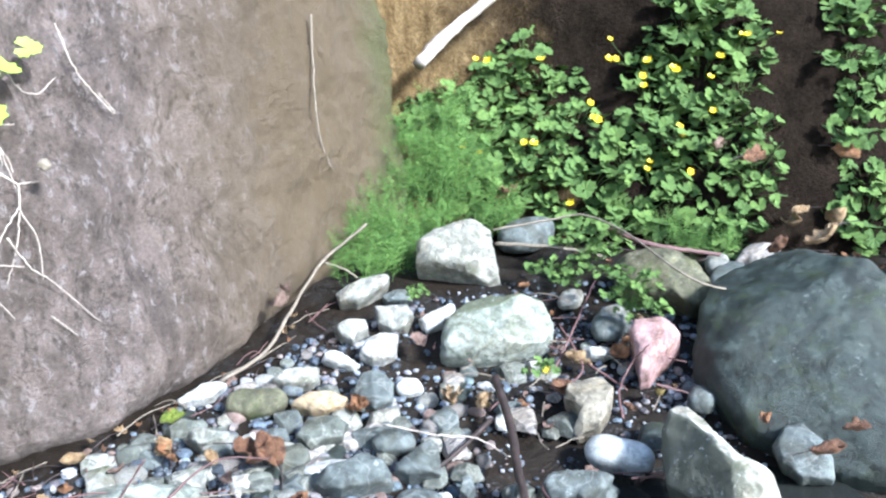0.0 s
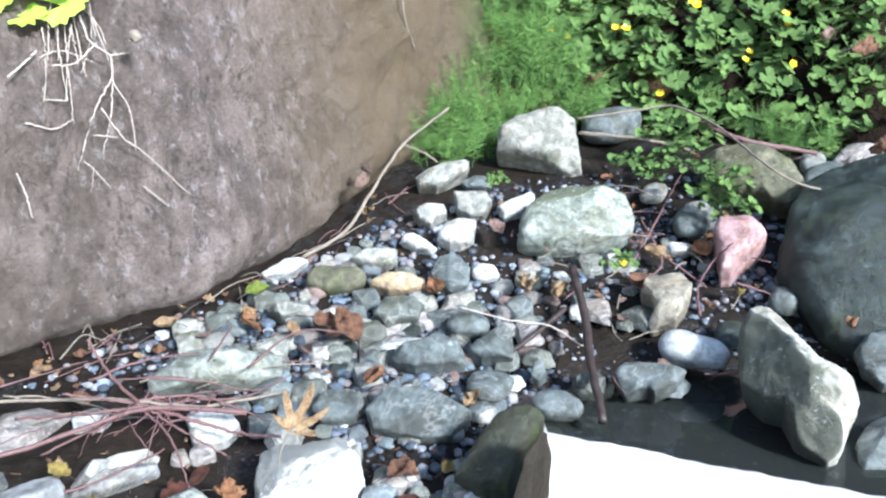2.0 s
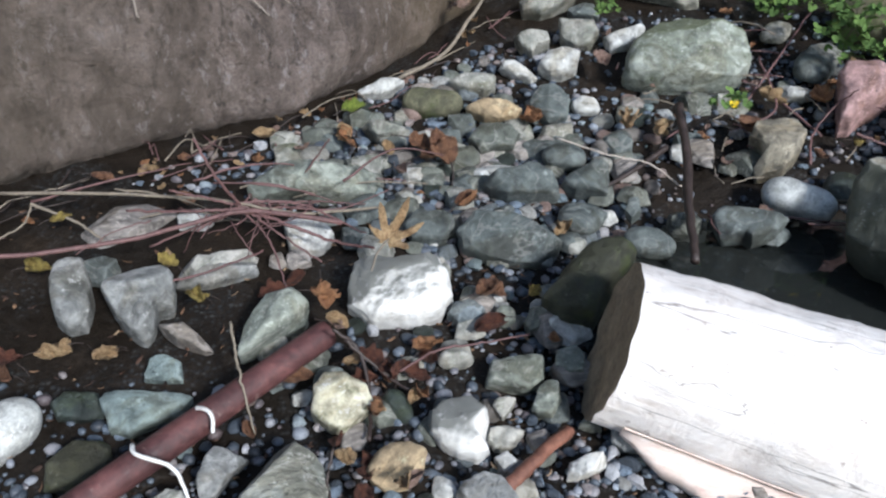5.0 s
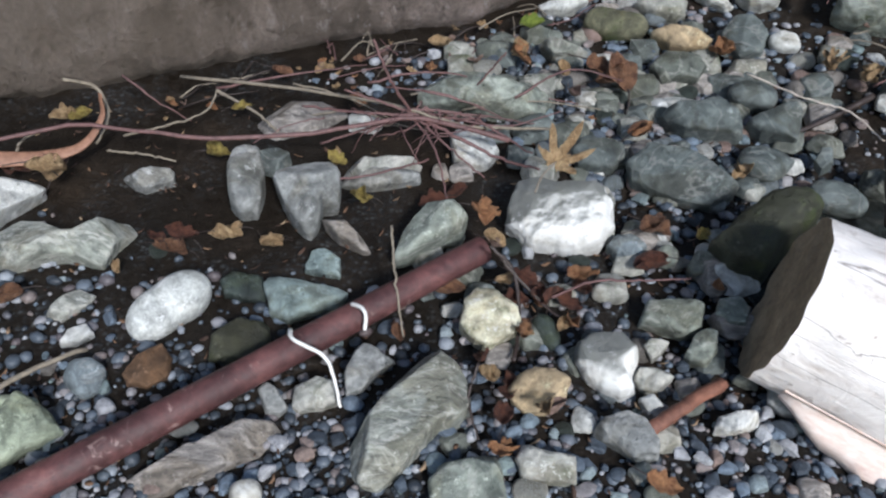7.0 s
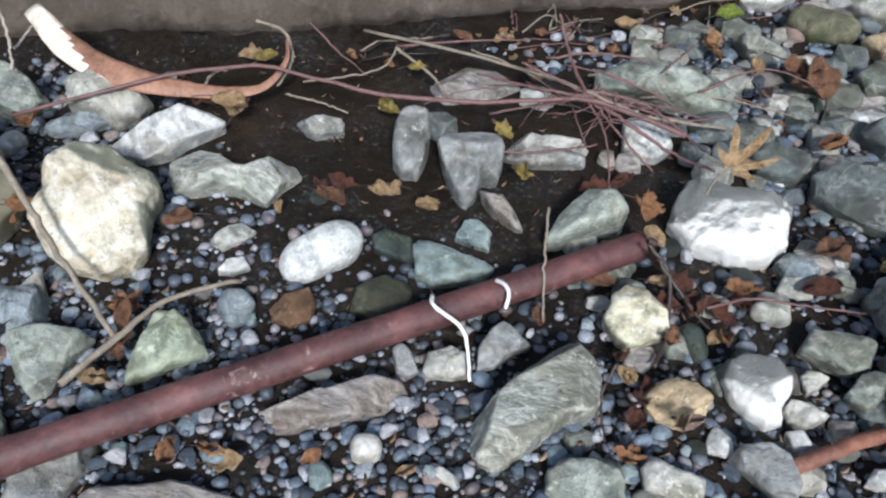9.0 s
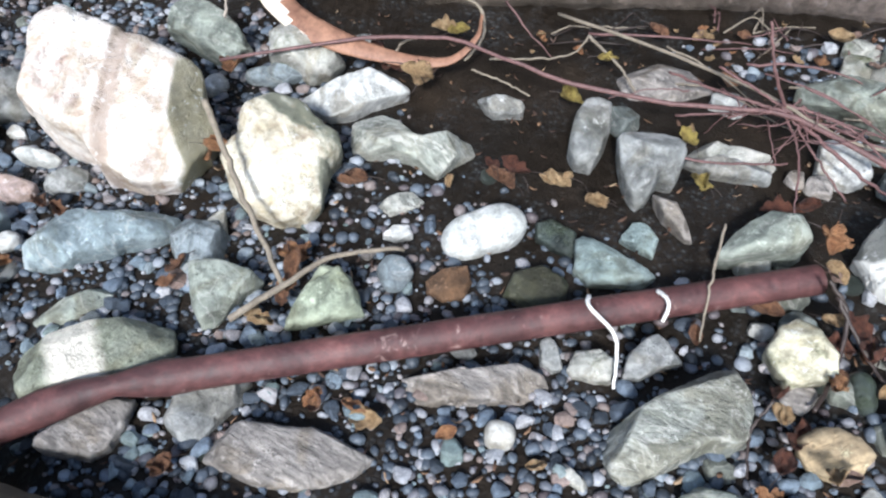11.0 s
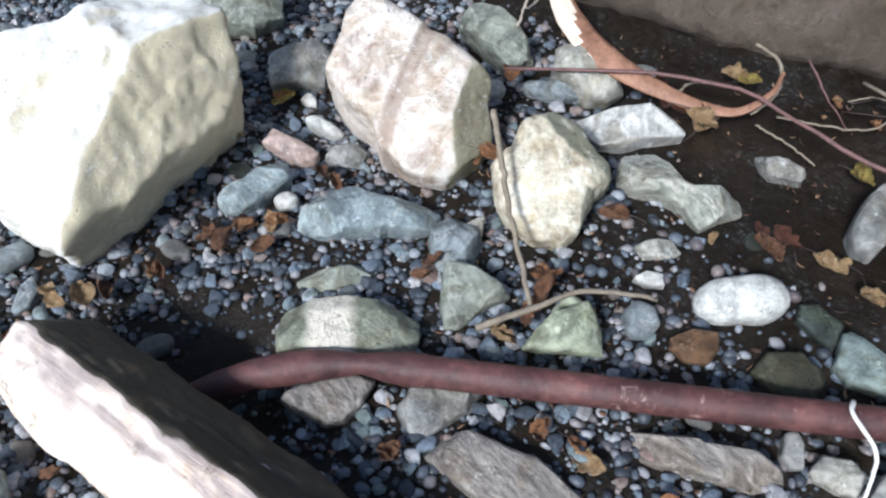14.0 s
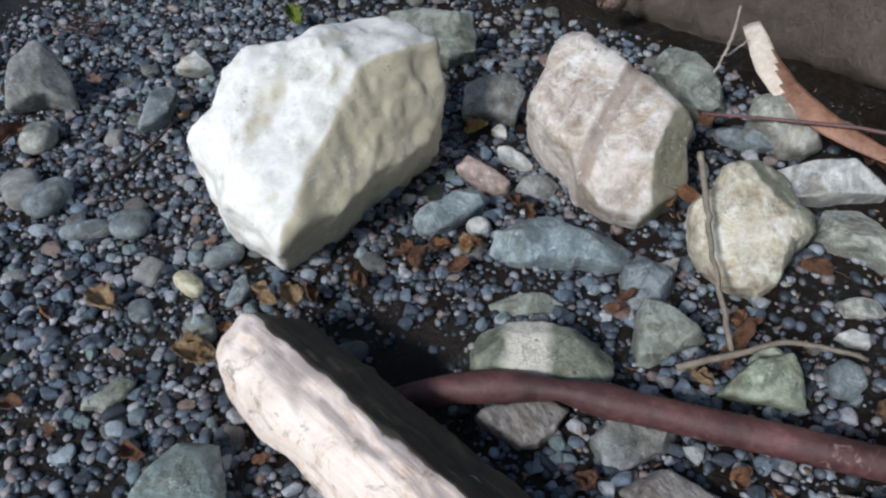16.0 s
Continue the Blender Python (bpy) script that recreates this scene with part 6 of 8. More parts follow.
stick("root", ((0.824, 2.394, 0.567), (0.887, 2.414, 0.490)), 0.0019, 0.0014, root_wood, "", parent=cluster)
stick("root", ((0.544, 2.270, 0.912), (0.584, 2.299, 0.941), (0.619, 2.317, 0.970)), 0.0027, 0.0023, root_wood, "", parent=cluster)
stick("root", ((0.521, 2.260, 0.670), (0.531, 2.268, 0.614), (0.535, 2.274, 0.543)), 0.0023, 0.0019, root_wood, "", parent=cluster)
stick("root", ((0.646, 2.323, 0.930), (0.698, 2.346, 0.929), (0.759, 2.376, 0.975)), 0.0023, 0.0019, root_wood, "", parent=cluster)
stick("root", ((0.614, 2.314, 0.845), (0.664, 2.333, 0.835)), 0.0019, 0.0014, root_wood, "", parent=cluster)
stick("root", ((0.703, 2.342, 0.650), (0.686, 2.337, 0.581)), 0.0014, 0.0009, root_wood, "", parent=cluster)
stick("root", ((0.791, 2.386, 0.942), (0.842, 2.410, 0.943)), 0.0019, 0.0014, root_wood, "", parent=cluster)
stick("root", ((0.752, 2.385, 1.103), (0.804, 2.409, 1.100)), 0.0014, 0.0009, root_wood, "", parent=cluster)
stick("root", ((0.678, 2.349, 1.053), (0.663, 2.333, 0.940)), 0.0019, 0.0014, root_wood, "", parent=cluster)
stick("root", ((1.032, 2.535, 1.174), (1.075, 2.557, 1.115)), 0.0019, 0.0014, root_wood, "", parent=cluster)
stick("root", ((0.940, 2.502, 1.370), (0.981, 2.518, 1.234), (1.069, 2.554, 1.112)), 0.0023, 0.0019, root_wood, "", parent=cluster)
stick("root", ((0.779, 2.430, 1.306), (0.818, 2.445, 1.205), (0.870, 2.464, 1.178), (0.920, 2.490, 1.222)), 0.0023, 0.0014, root_wood, "", parent=cluster)
stick("root", ((0.690, 2.395, 1.247), (0.696, 2.390, 1.162), (0.720, 2.405, 1.104), (0.775, 2.419, 1.011), (0.782, 2.416, 0.965)), 0.0021, 0.0012, root_wood, "", parent=cluster)
stick("root", ((0.728, 2.423, 1.248), (0.729, 2.403, 1.161), (0.763, 2.416, 1.027), (0.786, 2.412, 0.912)), 0.0021, 0.0012, root_wood, "", parent=cluster)
stick("root", ((0.637, 2.352, 1.023), (0.631, 2.342, 0.938), (0.605, 2.332, 0.838)), 0.0021, 0.0012, root_wood, "", parent=cluster)
stick("root", ((0.667, 2.367, 1.050), (0.666, 2.368, 0.962), (0.666, 2.355, 0.829)), 0.0021, 0.0012, root_wood, "", parent=cluster)
stick("root", ((0.690, 2.386, 1.033), (0.682, 2.361, 0.932), (0.671, 2.350, 0.768)), 0.0021, 0.0012, root_wood, "", parent=cluster)
stick("root", ((0.619, 2.348, 0.950), (0.673, 2.359, 0.962), (0.748, 2.396, 0.924)), 0.0021, 0.0012, root_wood, "", parent=cluster)
stick("root", ((0.714, 2.396, 1.061), (0.719, 2.382, 0.912), (0.723, 2.384, 0.887)), 0.0021, 0.0012, root_wood, "", parent=cluster)
stick("root", ((0.740, 2.413, 1.103), (0.802, 2.438, 1.098)), 0.0021, 0.0012, root_wood, "", parent=cluster)
stick("root", ((0.671, 2.384, 1.205), (0.682, 2.381, 1.149), (0.662, 2.367, 1.064)), 0.0021, 0.0012, root_wood, "", parent=cluster)
stick("root", ((0.751, 2.418, 1.219), (0.756, 2.418, 1.117), (0.753, 2.396, 1.006), (0.710, 2.381, 0.898)), 0.0021, 0.0012, root_wood, "", parent=cluster)
stick("root", ((0.679, 2.388, 1.219), (0.720, 2.405, 1.236), (0.758, 2.422, 1.224)), 0.0021, 0.0012, root_wood, "", parent=cluster)
for kx, ky, kz, kr in ((0.86, 2.34, 0.99, 0.017),):
    d0, f0 = ico(3)
    kn = mesh_ob("root_knot", d0 * kr * (1 + 0.3 * rough_noise(d0, 1.6, 4, kx))[:, None], f0, stick_wood, cluster)
    kn.location = (kx, ky, kz)
tangle = tagged(new("root_tangle"), "small ball of fine dark roots on the gravel", "roots")
rng = random.Random(8)
for k in range(26):
    a, b, c = (Vector((rng.gauss(0, 0.035), rng.gauss(0, 0.035), rng.gauss(0.03, 0.02))) for q in range(3))
    o = Vector((-2.017, 0.404, 0.024))
    stick("root", (o + a, o + b, o + c), 0.0016, 0.001, dark_wood if k % 3 else twig_wood, "", n=12, sides=4, parent=tangle)
rng = random.Random(31)
for k in range(15):
    a = Vector((rng.gauss(0.5, 0.28), rng.gauss(1.83, 0.07), 0))
    ang, ln = rng.gauss(0.05, 0.45), rng.uniform(0.12, 0.42)
    b = a + Vector((math.cos(ang) * ln, math.sin(ang) * ln * 0.6, 0))
    za, zb = level(a.x, a.y) + rng.uniform(0.02, 0.15), level(b.x, b.y) + rng.uniform(0.02, 0.13)
    mid = (a + b) / 2 + Vector((0, rng.uniform(-0.03, 0.03), 0))
    stick("thin_twig", ((a.x, a.y, za), (mid.x, mid.y, (za + zb) / 2 + rng.uniform(-0.01, 0.04)), (b.x, b.y, zb)), rng.uniform(0.002, 0.004), 0.0015, twig_wood if k % 3 else stick_wood, "thin reddish twig in the tangle by the wall" if k % 3 else "thin grey twig in the tangle by the wall", n=10, sides=5)
rng = random.Random(47)
hub = Vector((0.742, 1.705, 0.232))
for k in range(20):
    a, ln = rng.uniform(0, 6.283), rng.uniform(0.06, 0.2)
    s = hub + Vector((rng.gauss(0, 0.09), rng.gauss(0, 0.02), rng.gauss(0, 0.012)))
    e = s + Vector((math.cos(a) * ln, math.sin(a) * ln * 0.5 - 0.03, rng.uniform(-0.11, 0.03)))
    e.z = max(e.z, level(e.x, e.y) + 0.02)
    m = (s + e) / 2 + Vector((rng.gauss(0, 0.015), rng.gauss(0, 0.015), rng.gauss(0.012, 0.012)))
    stick("red_twig", (s, m, e), 0.0021, 0.0011, twig_wood, "thin side twig branching from the red twig bundle", n=12, sides=5)
stick("driftwood_branch", ((2.381, 3.136, 1.249), (2.5, 3.18, 1.34), (2.633, 3.22, 1.424), (2.83, 3.2, 1.561), (2.977, 3.18, 1.686)), 0.03, 0.022, root_wood, "thick bleached branch end sticking out of the bank", sides=12)
stick("pale_peeled_twig", ((0.519, 1.065, 0.137), (0.53, 1.033, 0.142), (0.582, 1.009, 0.124), (0.598, 0.985, 0.09), (0.607, 0.957, 0.055)), 0.004, 0.003, white_wire, "white peeled bent twig lying over the rusty pipe", jitter=0.001)
stick("pale_peeled_twig", ((0.622, 1.135, 0.133), (0.64, 1.115, 0.142), (0.649, 1.098, 0.135), (0.646, 1.088, 0.112)), 0.004, 0.0035, white_wire, "short white peeled twig on the pipe", jitter=0.001)


def ribbon(name, points, widths, thick, mat, label, category):
    line = smooth_line(points, 40, 0.002, 5)
    verts, faces = [], []
    for k, q in enumerate(line):
        t = (line[min(k + 1, 40)] - line[max(k - 1, 0)]).normalized()
        side = t.cross(Vector((0.1 + 0.5 * math.sin(k * 0.12), -0.6, 0.8))).normalized()
        up = side.cross(t)
        w = np.interp(k / 40, np.linspace(0, 1, len(widths)), widths)
        for s in range(7):
            f = s / 3 - 1
            verts.append(q + side * w * f - up * w * 0.2 * f * f + up * thick)
        for s in range(6, -1, -1):
            f = s / 3 - 1
            verts.append(q + side * w * f - up * w * 0.2 * f * f)
    for k in range(40):
        for s in range(14):
            faces.append((k * 14 + s, k * 14 + (s + 1) % 14, (k + 1) * 14 + (s + 1) % 14, (k + 1) * 14 + s))
    faces.append(tuple(range(14))[::-1])
    faces.append(tuple(range(40 * 14, 41 * 14)))
    ob = mesh_ob(name, verts, faces, mat)
    for k, poly in enumerate(ob.data.polygons):
        i, j = divmod(k, 14)
        poly.material_index = int(i < 4 + 1.5 * (j if j < 7 else 13 - j))
    return tagged(ob, label, category)


pale_bark = plain_mat("pale_inner_bark", (0.78, 0.7, 0.6), (0.58, 0.47, 0.37), 18, 0.7)
ribbon("bark_strip", ((-0.603, 1.692, 0.309), (-0.457, 1.596, 0.265), (-0.315, 1.559, 0.23), (-0.149, 1.58, 0.199), (-0.018, 1.631, 0.192), (0.034, 1.689, 0.237), (0.045, 1.693, 0.299)), (0.022, 0.034, 0.032, 0.018, 0.011, 0.008, 0.005), 0.003, (bark_strip_mat, pale_bark), "curled strip of orange-brown bark with a pale end", "bark")


# ---- fallen leaves ----
def leaf_mat(name, a, b):
    m, n, l, bsdf = nodes_of(name)
    c = coords(n, l)
    f, g = noise_tex(n, l, c, 4, 6, 0.7), noise_tex(n, l, c, 22, 4, 0.7)
    col = ramp(n, l, f, (0.3, tuple(v * 0.7 for v in b)), (0.42, b), (0.6, a))
    l.new(blend(n, l, 0.6, col, ramp(n, l, g, (0.3, (0.2,) * 3), (0.7, (0.8,) * 3)), "OVERLAY"), bsdf.inputs["Base Color"])
    bsdf.inputs["Roughness"].default_value = 0.6
    bump(n, l, bsdf, blend(n, l, 0.5, f, g), 0.8, 0.1)
    return m


leaf_orange = leaf_mat("orange_leaf", (0.6, 0.31, 0.15), (0.36, 0.16, 0.075))
leaf_tan = leaf_mat("tan_leaf", (0.68, 0.48, 0.27), (0.42, 0.26, 0.13))
leaf_yellow = leaf_mat("yellow_leaf", (0.55, 0.43, 0.12), (0.3, 0.21, 0.06))
leaf_brown = leaf_mat("brown_leaf", (0.37, 0.19, 0.105), (0.18, 0.085, 0.05))
leaf_russet = leaf_mat("russet_leaf", (0.2, 0.075, 0.045), (0.085, 0.032, 0.022))
leaf_pink = leaf_mat("pale_pink_leaf", (0.5, 0.34, 0.28), (0.3, 0.19, 0.15))
leaf_green = leaf_mat("green_yellow_leaf", (0.34, 0.42, 0.07), (0.2, 0.27, 0.04))
LEAF_WORDS = {"russet_leaf": "dark russet curled leaf lying between the stones", "orange_leaf": "curled orange-brown dead leaf lying on the stones", "tan_leaf": "curled tan dead leaf lying on the stones", "yellow_leaf": "yellow fallen leaf lying on the creek bed", "brown_leaf": "dark brown shrivelled leaf lying on the creek bed", "pale_pink_leaf": "faded pinkish dead leaf lying on the creek bed", "green_yellow_leaf": "yellow-green fallen leaf lying on the creek bed"}


def leaf_mesh(seed, lobed):
    """A curled leaf one metre long, with a midrib fold and a little thickness."""
    rng = random.Random(seed)
    nu, nv = 13, 7
    curl, twist, fold = rng.uniform(0.3, 2.2), rng.uniform(-1.6, 1.6), rng.uniform(0.3, 1.4)
    verts = []
    for layer in (0, 1):
        for i in range(nu):
            u = i / (nu - 1)
            w = 0.36 * math.sin(math.pi * min(1, u * 0.93 + 0.05)) ** 0.75
            if lobed:
                w *= 0.62 + 0.5 * abs(math.sin(u * 9.4 + 0.6))
            w = max(w, 0.012)
            for j in range(nv):
                v = j / (nv - 1) * 2 - 1
                x, y = u - 0.5, v * w * (1 + 0.12 * noise.noise((u * 5, v * 3, seed)))
                z = fold * abs(v) ** 1.5 * w + 0.22 * curl * (2 * u - 1) ** 2 + 0.13 * noise.noise((u * 3.5, v * 2.5, seed + 9))
                a = twist * (u - 0.5)
                verts.append((x, y * math.cos(a) - z * math.sin(a), y * math.sin(a) + z * math.cos(a) - layer * 0.012))
    faces, n1 = [], nu * nv
    for i in range(nu - 1):
        for j in range(nv - 1):
            q = (i * nv + j, (i + 1) * nv + j, (i + 1) * nv + j + 1, i * nv + j + 1)
            faces += [q, tuple(n1 + v for v in q[::-1])]
    rim = [j for j in range(nv)] + [i * nv + nv - 1 for i in range(1, nu)] + [(nu - 1) * nv + j for j in range(nv - 2, -1, -1)] + [i * nv for i in range(nu - 2, 0, -1)]
    for k in range(len(rim)):
        a, b = rim[k], rim[(k + 1) % len(rim)]
        faces.append((a, b, n1 + b, n1 + a))
    me = bpy.data.meshes.new("leaf")
    me.from_pydata(verts, [], faces)
    me.polygons.foreach_set("use_smooth", [True] * len(me.polygons))
    return me


LEAVES = {}
leaf_count = [0]


sv, sf = tube(smooth_line(((-0.48, 0, 0.2), (-0.75, 0.05, 0.16), (-1.0, 0.16, 0.08)), 6), [0.022, 0.02, 0.018, 0.017, 0.016, 0.016, 0.02], 5)
LEAF_STALK = bpy.data.meshes.new("stalk")
LEAF_STALK.from_pydata([tuple(v) for v in sv], [], sf)
LEAF_STALK.materials.append(dark_wood)


def fallen_leaf(x, y, z, size, mat, stalk=True):
    leaf_count[0] += 1
    rng = random.Random(leaf_count[0])
    key = (leaf_count[0] % 7, mat.name)
    if key not in LEAVES:
        LEAVES[key] = leaf_mesh(key[0] * 11 + 3, key[0] in (1, 3, 4, 6))
        LEAVES[key].materials.append(mat)
    ob = new("fallen_leaf", LEAVES[key])
    ob.location = (x, y, z)
    ob.rotation_euler = (rng.uniform(-0.6, 0.6), rng.uniform(-0.5, 0.5), rng.uniform(0, 6.28))
    ob.scale = (size * 0.9, size * 0.8, size * 0.9)
    if stalk:
        st = new("stalk", LEAF_STALK)
        st.parent = ob
    return tagged(ob, LEAF_WORDS[mat.name], "leaf", "fallen leaves")


fallen_leaf(0.880, 1.392, 0.155, 0.081, leaf_orange)
fallen_leaf(0.893, 1.305, 0.145, 0.055, leaf_tan)
fallen_leaf(0.633, 1.448, 0.164, 0.053, leaf_yellow)
fallen_leaf(0.573, 1.555, 0.195, 0.056, leaf_yellow)
fallen_leaf(0.284, 1.677, 0.153, 0.061, leaf_yellow)
fallen_leaf(0.353, 1.391, 0.111, 0.071, leaf_tan)
fallen_leaf(0.448, 1.374, 0.107, 0.053, leaf_tan)
fallen_leaf(-0.025, 1.492, 0.217, 0.091, leaf_tan)
fallen_leaf(-0.054, 1.795, 0.189, 0.059, leaf_yellow)
fallen_leaf(-0.096, 1.789, 0.191, 0.067, leaf_tan)
fallen_leaf(0.242, 1.369, 0.092, 0.066, leaf_brown)
fallen_leaf(0.936, 1.110, 0.075, 0.052, leaf_brown)
fallen_leaf(0.976, 1.214, 0.065, 0.049, leaf_orange)
fallen_leaf(1.012, 1.139, 0.066, 0.043, leaf_tan)
fallen_leaf(0.949, 0.895, 0.100, 0.051, leaf_tan)
fallen_leaf(0.858, 1.011, 0.066, 0.044, leaf_tan)
fallen_leaf(1.255, 1.407, 0.091, 0.074, leaf_brown)
fallen_leaf(1.070, 1.280, 0.070, 0.063, leaf_orange)
fallen_leaf(0.543, 0.775, 0.024, 0.036, leaf_tan)
fallen_leaf(0.176, 0.732, 0.026, 0.048, leaf_brown)
fallen_leaf(0.390, 0.772, 0.028, 0.041, leaf_orange)
fallen_leaf(0.265, 0.744, 0.024, 0.066, leaf_tan)
fallen_leaf(-0.002, 0.955, 0.080, 0.064, leaf_brown)
fallen_leaf(0.013, 0.812, 0.067, 0.051, leaf_tan)
fallen_leaf(0.006, 0.886, 0.065, 0.047, leaf_brown)
fallen_leaf(1.150, 2.043, 0.183, 0.063, leaf_tan)
fallen_leaf(1.265, 2.043, 0.183, 0.119, leaf_brown)
fallen_leaf(1.050, 2.185, 0.202, 0.066, leaf_tan)
fallen_leaf(-0.497, 1.442, 0.140, 0.088, leaf_orange)
fallen_leaf(0.808, 1.230, 0.077, 0.065, leaf_brown)
fallen_leaf(-0.354, 1.164, 0.109, 0.051, leaf_orange)
fallen_leaf(1.052, 2.162, 0.188, 0.074, leaf_tan)
fallen_leaf(0.606, 1.884, 0.170, 0.065, leaf_brown)
fallen_leaf(0.866, 0.855, 0.050, 0.041, leaf_orange)
fallen_leaf(1.899, 2.268, 0.314, 0.095, leaf_pink)
fallen_leaf(2.302, 1.939, 0.258, 0.112, leaf_tan)
fallen_leaf(1.954, 1.941, 0.205, 0.070, leaf_tan)
fallen_leaf(1.876, 1.995, 0.203, 0.096, leaf_tan)
fallen_leaf(2.459, 1.907, 0.257, 0.114, leaf_orange)
fallen_leaf(2.443, 1.715, 0.189, 0.064, leaf_yellow)
fallen_leaf(1.604, 2.104, 0.213, 0.078, leaf_orange)
fallen_leaf(1.295, 2.008, 0.180, 0.147, leaf_brown)
fallen_leaf(1.537, 2.590, 0.432, 0.109, leaf_pink)
fallen_leaf(1.560, 2.621, 0.473, 0.060, leaf_pink)
fallen_leaf(1.105, 2.305, 0.213, 0.081, leaf_green)
fallen_leaf(0.924, 2.141, 0.174, 0.059, leaf_pink)
fallen_leaf(0.824, 2.231, 0.186, 0.070, leaf_tan)
fallen_leaf(0.793, 2.112, 0.163, 0.067, leaf_orange)
fallen_leaf(1.311, 1.763, 0.139, 0.090, leaf_orange)
fallen_leaf(2.711, 2.982, 0.660, 0.153, leaf_brown)
fallen_leaf(2.240, 1.144, 0.363, 0.050, leaf_orange)
fallen_leaf(3.594, 2.157, 0.528, 0.127, leaf_tan)
fallen_leaf(3.582, 2.015, 0.482, 0.174, leaf_tan)
fallen_leaf(3.752, 2.070, 0.523, 0.156, leaf_tan)
fallen_leaf(3.410, 2.080, 0.458, 0.121, leaf_brown)
fallen_leaf(3.692, 2.211, 0.558, 0.105, leaf_tan)
fallen_leaf(3.561, 2.346, 0.780, 0.155, leaf_brown)
fallen_leaf(3.502, 2.507, 0.822, 0.132, leaf_pink)
fallen_leaf(4.015, 2.260, 0.766, 0.140, leaf_orange)
fallen_leaf(2.391, 2.367, 0.407, 0.063, leaf_orange)
fallen_leaf(2.197, 1.856, 0.201, 0.107, leaf_brown)
fallen_leaf(1.508, 1.596, 0.118, 0.058, leaf_tan)
fallen_leaf(2.328, 1.045, 0.299, 0.087, leaf_brown)
fallen_leaf(2.472, 1.081, 0.305, 0.069, leaf_brown)
fallen_leaf(1.168, 1.939, 0.159, 0.071, leaf_pink)
fallen_leaf(1.060, 2.494, 0.230, 0.057, leaf_pink)
fallen_leaf(0.883, 1.387, 0.154, 0.071, leaf_orange)
fallen_leaf(0.708, 1.142, 0.051, 0.044, leaf_brown)
fallen_leaf(0.569, 1.589, 0.180, 0.050, leaf_tan)
fallen_leaf(0.625, 1.471, 0.148, 0.056, leaf_yellow)
fallen_leaf(0.286, 1.679, 0.143, 0.063, leaf_yellow)
fallen_leaf(0.355, 1.383, 0.113, 0.068, leaf_tan)
fallen_leaf(0.446, 1.361, 0.109, 0.048, leaf_tan)
fallen_leaf(1.344, 1.376, 0.096, 0.051, leaf_yellow)
fallen_leaf(1.245, 1.396, 0.098, 0.076, leaf_brown)
fallen_leaf(0.931, 1.076, 0.102, 0.052, leaf_orange)
fallen_leaf(0.868, 1.014, 0.065, 0.041, leaf_tan)
fallen_leaf(1.279, 1.986, 0.177, 0.096, leaf_brown)
fallen_leaf(1.952, 1.926, 0.202, 0.069, leaf_tan)
fallen_leaf(1.868, 1.992, 0.211, 0.087, leaf_tan)
fallen_leaf(1.611, 2.098, 0.203, 0.078, leaf_orange)
fallen_leaf(1.301, 1.773, 0.130, 0.074, leaf_brown)
fallen_leaf(1.500, 1.602, 0.119, 0.057, leaf_tan)
fallen_leaf(0.390, 2.062, 0.181, 0.065, leaf_brown)
fallen_leaf(0.323, 1.833, 0.188, 0.059, leaf_yellow)
fallen_leaf(1.343, 1.230, 0.069, 0.042, leaf_orange)
fallen_leaf(1.027, 1.127, 0.073, 0.054, leaf_orange)
fallen_leaf(1.088, 1.281, 0.070, 0.059, leaf_orange)
fallen_leaf(-0.301, 1.134, 0.145, 0.063, leaf_orange)
fallen_leaf(-0.649, 0.224, -0.015, 0.040, leaf_orange)
fallen_leaf(-0.629, 0.146, -0.022, 0.090, leaf_tan)
fallen_leaf(-0.869, 0.057, -0.029, 0.099, leaf_tan)
fallen_leaf(-0.911, -0.045, -0.048, 0.063, leaf_orange)
fallen_leaf(-0.858, 1.013, 0.080, 0.065, leaf_yellow)
fallen_leaf(-0.641, 0.369, -0.000, 0.064, leaf_tan)
fallen_leaf(-0.672, 0.311, 0.013, 0.058, leaf_tan)
fallen_leaf(-0.887, 0.304, -0.004, 0.057, leaf_pink)
fallen_leaf(-0.572, 0.685, 0.031, 0.084, leaf_brown)
fallen_leaf(-0.602, 0.618, 0.026, 0.060, leaf_brown)
fallen_leaf(-0.541, 0.738, 0.036, 0.054, leaf_orange)
fallen_leaf(-0.603, 0.492, 0.013, 0.047, leaf_orange)
fallen_leaf(-0.024, 0.985, 0.075, 0.079, leaf_orange)
fallen_leaf(-0.016, 0.834, 0.058, 0.048, leaf_tan)
fallen_leaf(-0.003, 0.915, 0.058, 0.044, leaf_orange)
fallen_leaf(-1.009, 1.644, 0.209, 0.159, leaf_pink)
fallen_leaf(-1.681, 0.945, 0.096, 0.092, leaf_green)
fallen_leaf(-1.748, 0.123, 0.020, 0.088, leaf_pink)
fallen_leaf(-1.588, 0.075, -0.007, 0.083, leaf_brown)
fallen_leaf(-1.689, 0.331, 0.033, 0.061, leaf_pink)
fallen_leaf(-1.373, 0.458, 0.031, 0.063, leaf_tan)
fallen_leaf(-0.621, -0.122, -0.063, 0.045, leaf_brown)
fallen_leaf(-0.726, -0.160, -0.065, 0.059, leaf_brown)
fallen_leaf(0.160, 0.741, 0.027, 0.045, leaf_orange)
fallen_leaf(0.015, 0.531, 0.006, 0.043, leaf_brown)
fallen_leaf(-0.495, -0.018, -0.053, 0.058, leaf_brown)
fallen_leaf(-0.216, 0.874, 0.058, 0.057, leaf_brown)
fallen_leaf(-0.591, 0.498, 0.012, 0.047, leaf_brown)
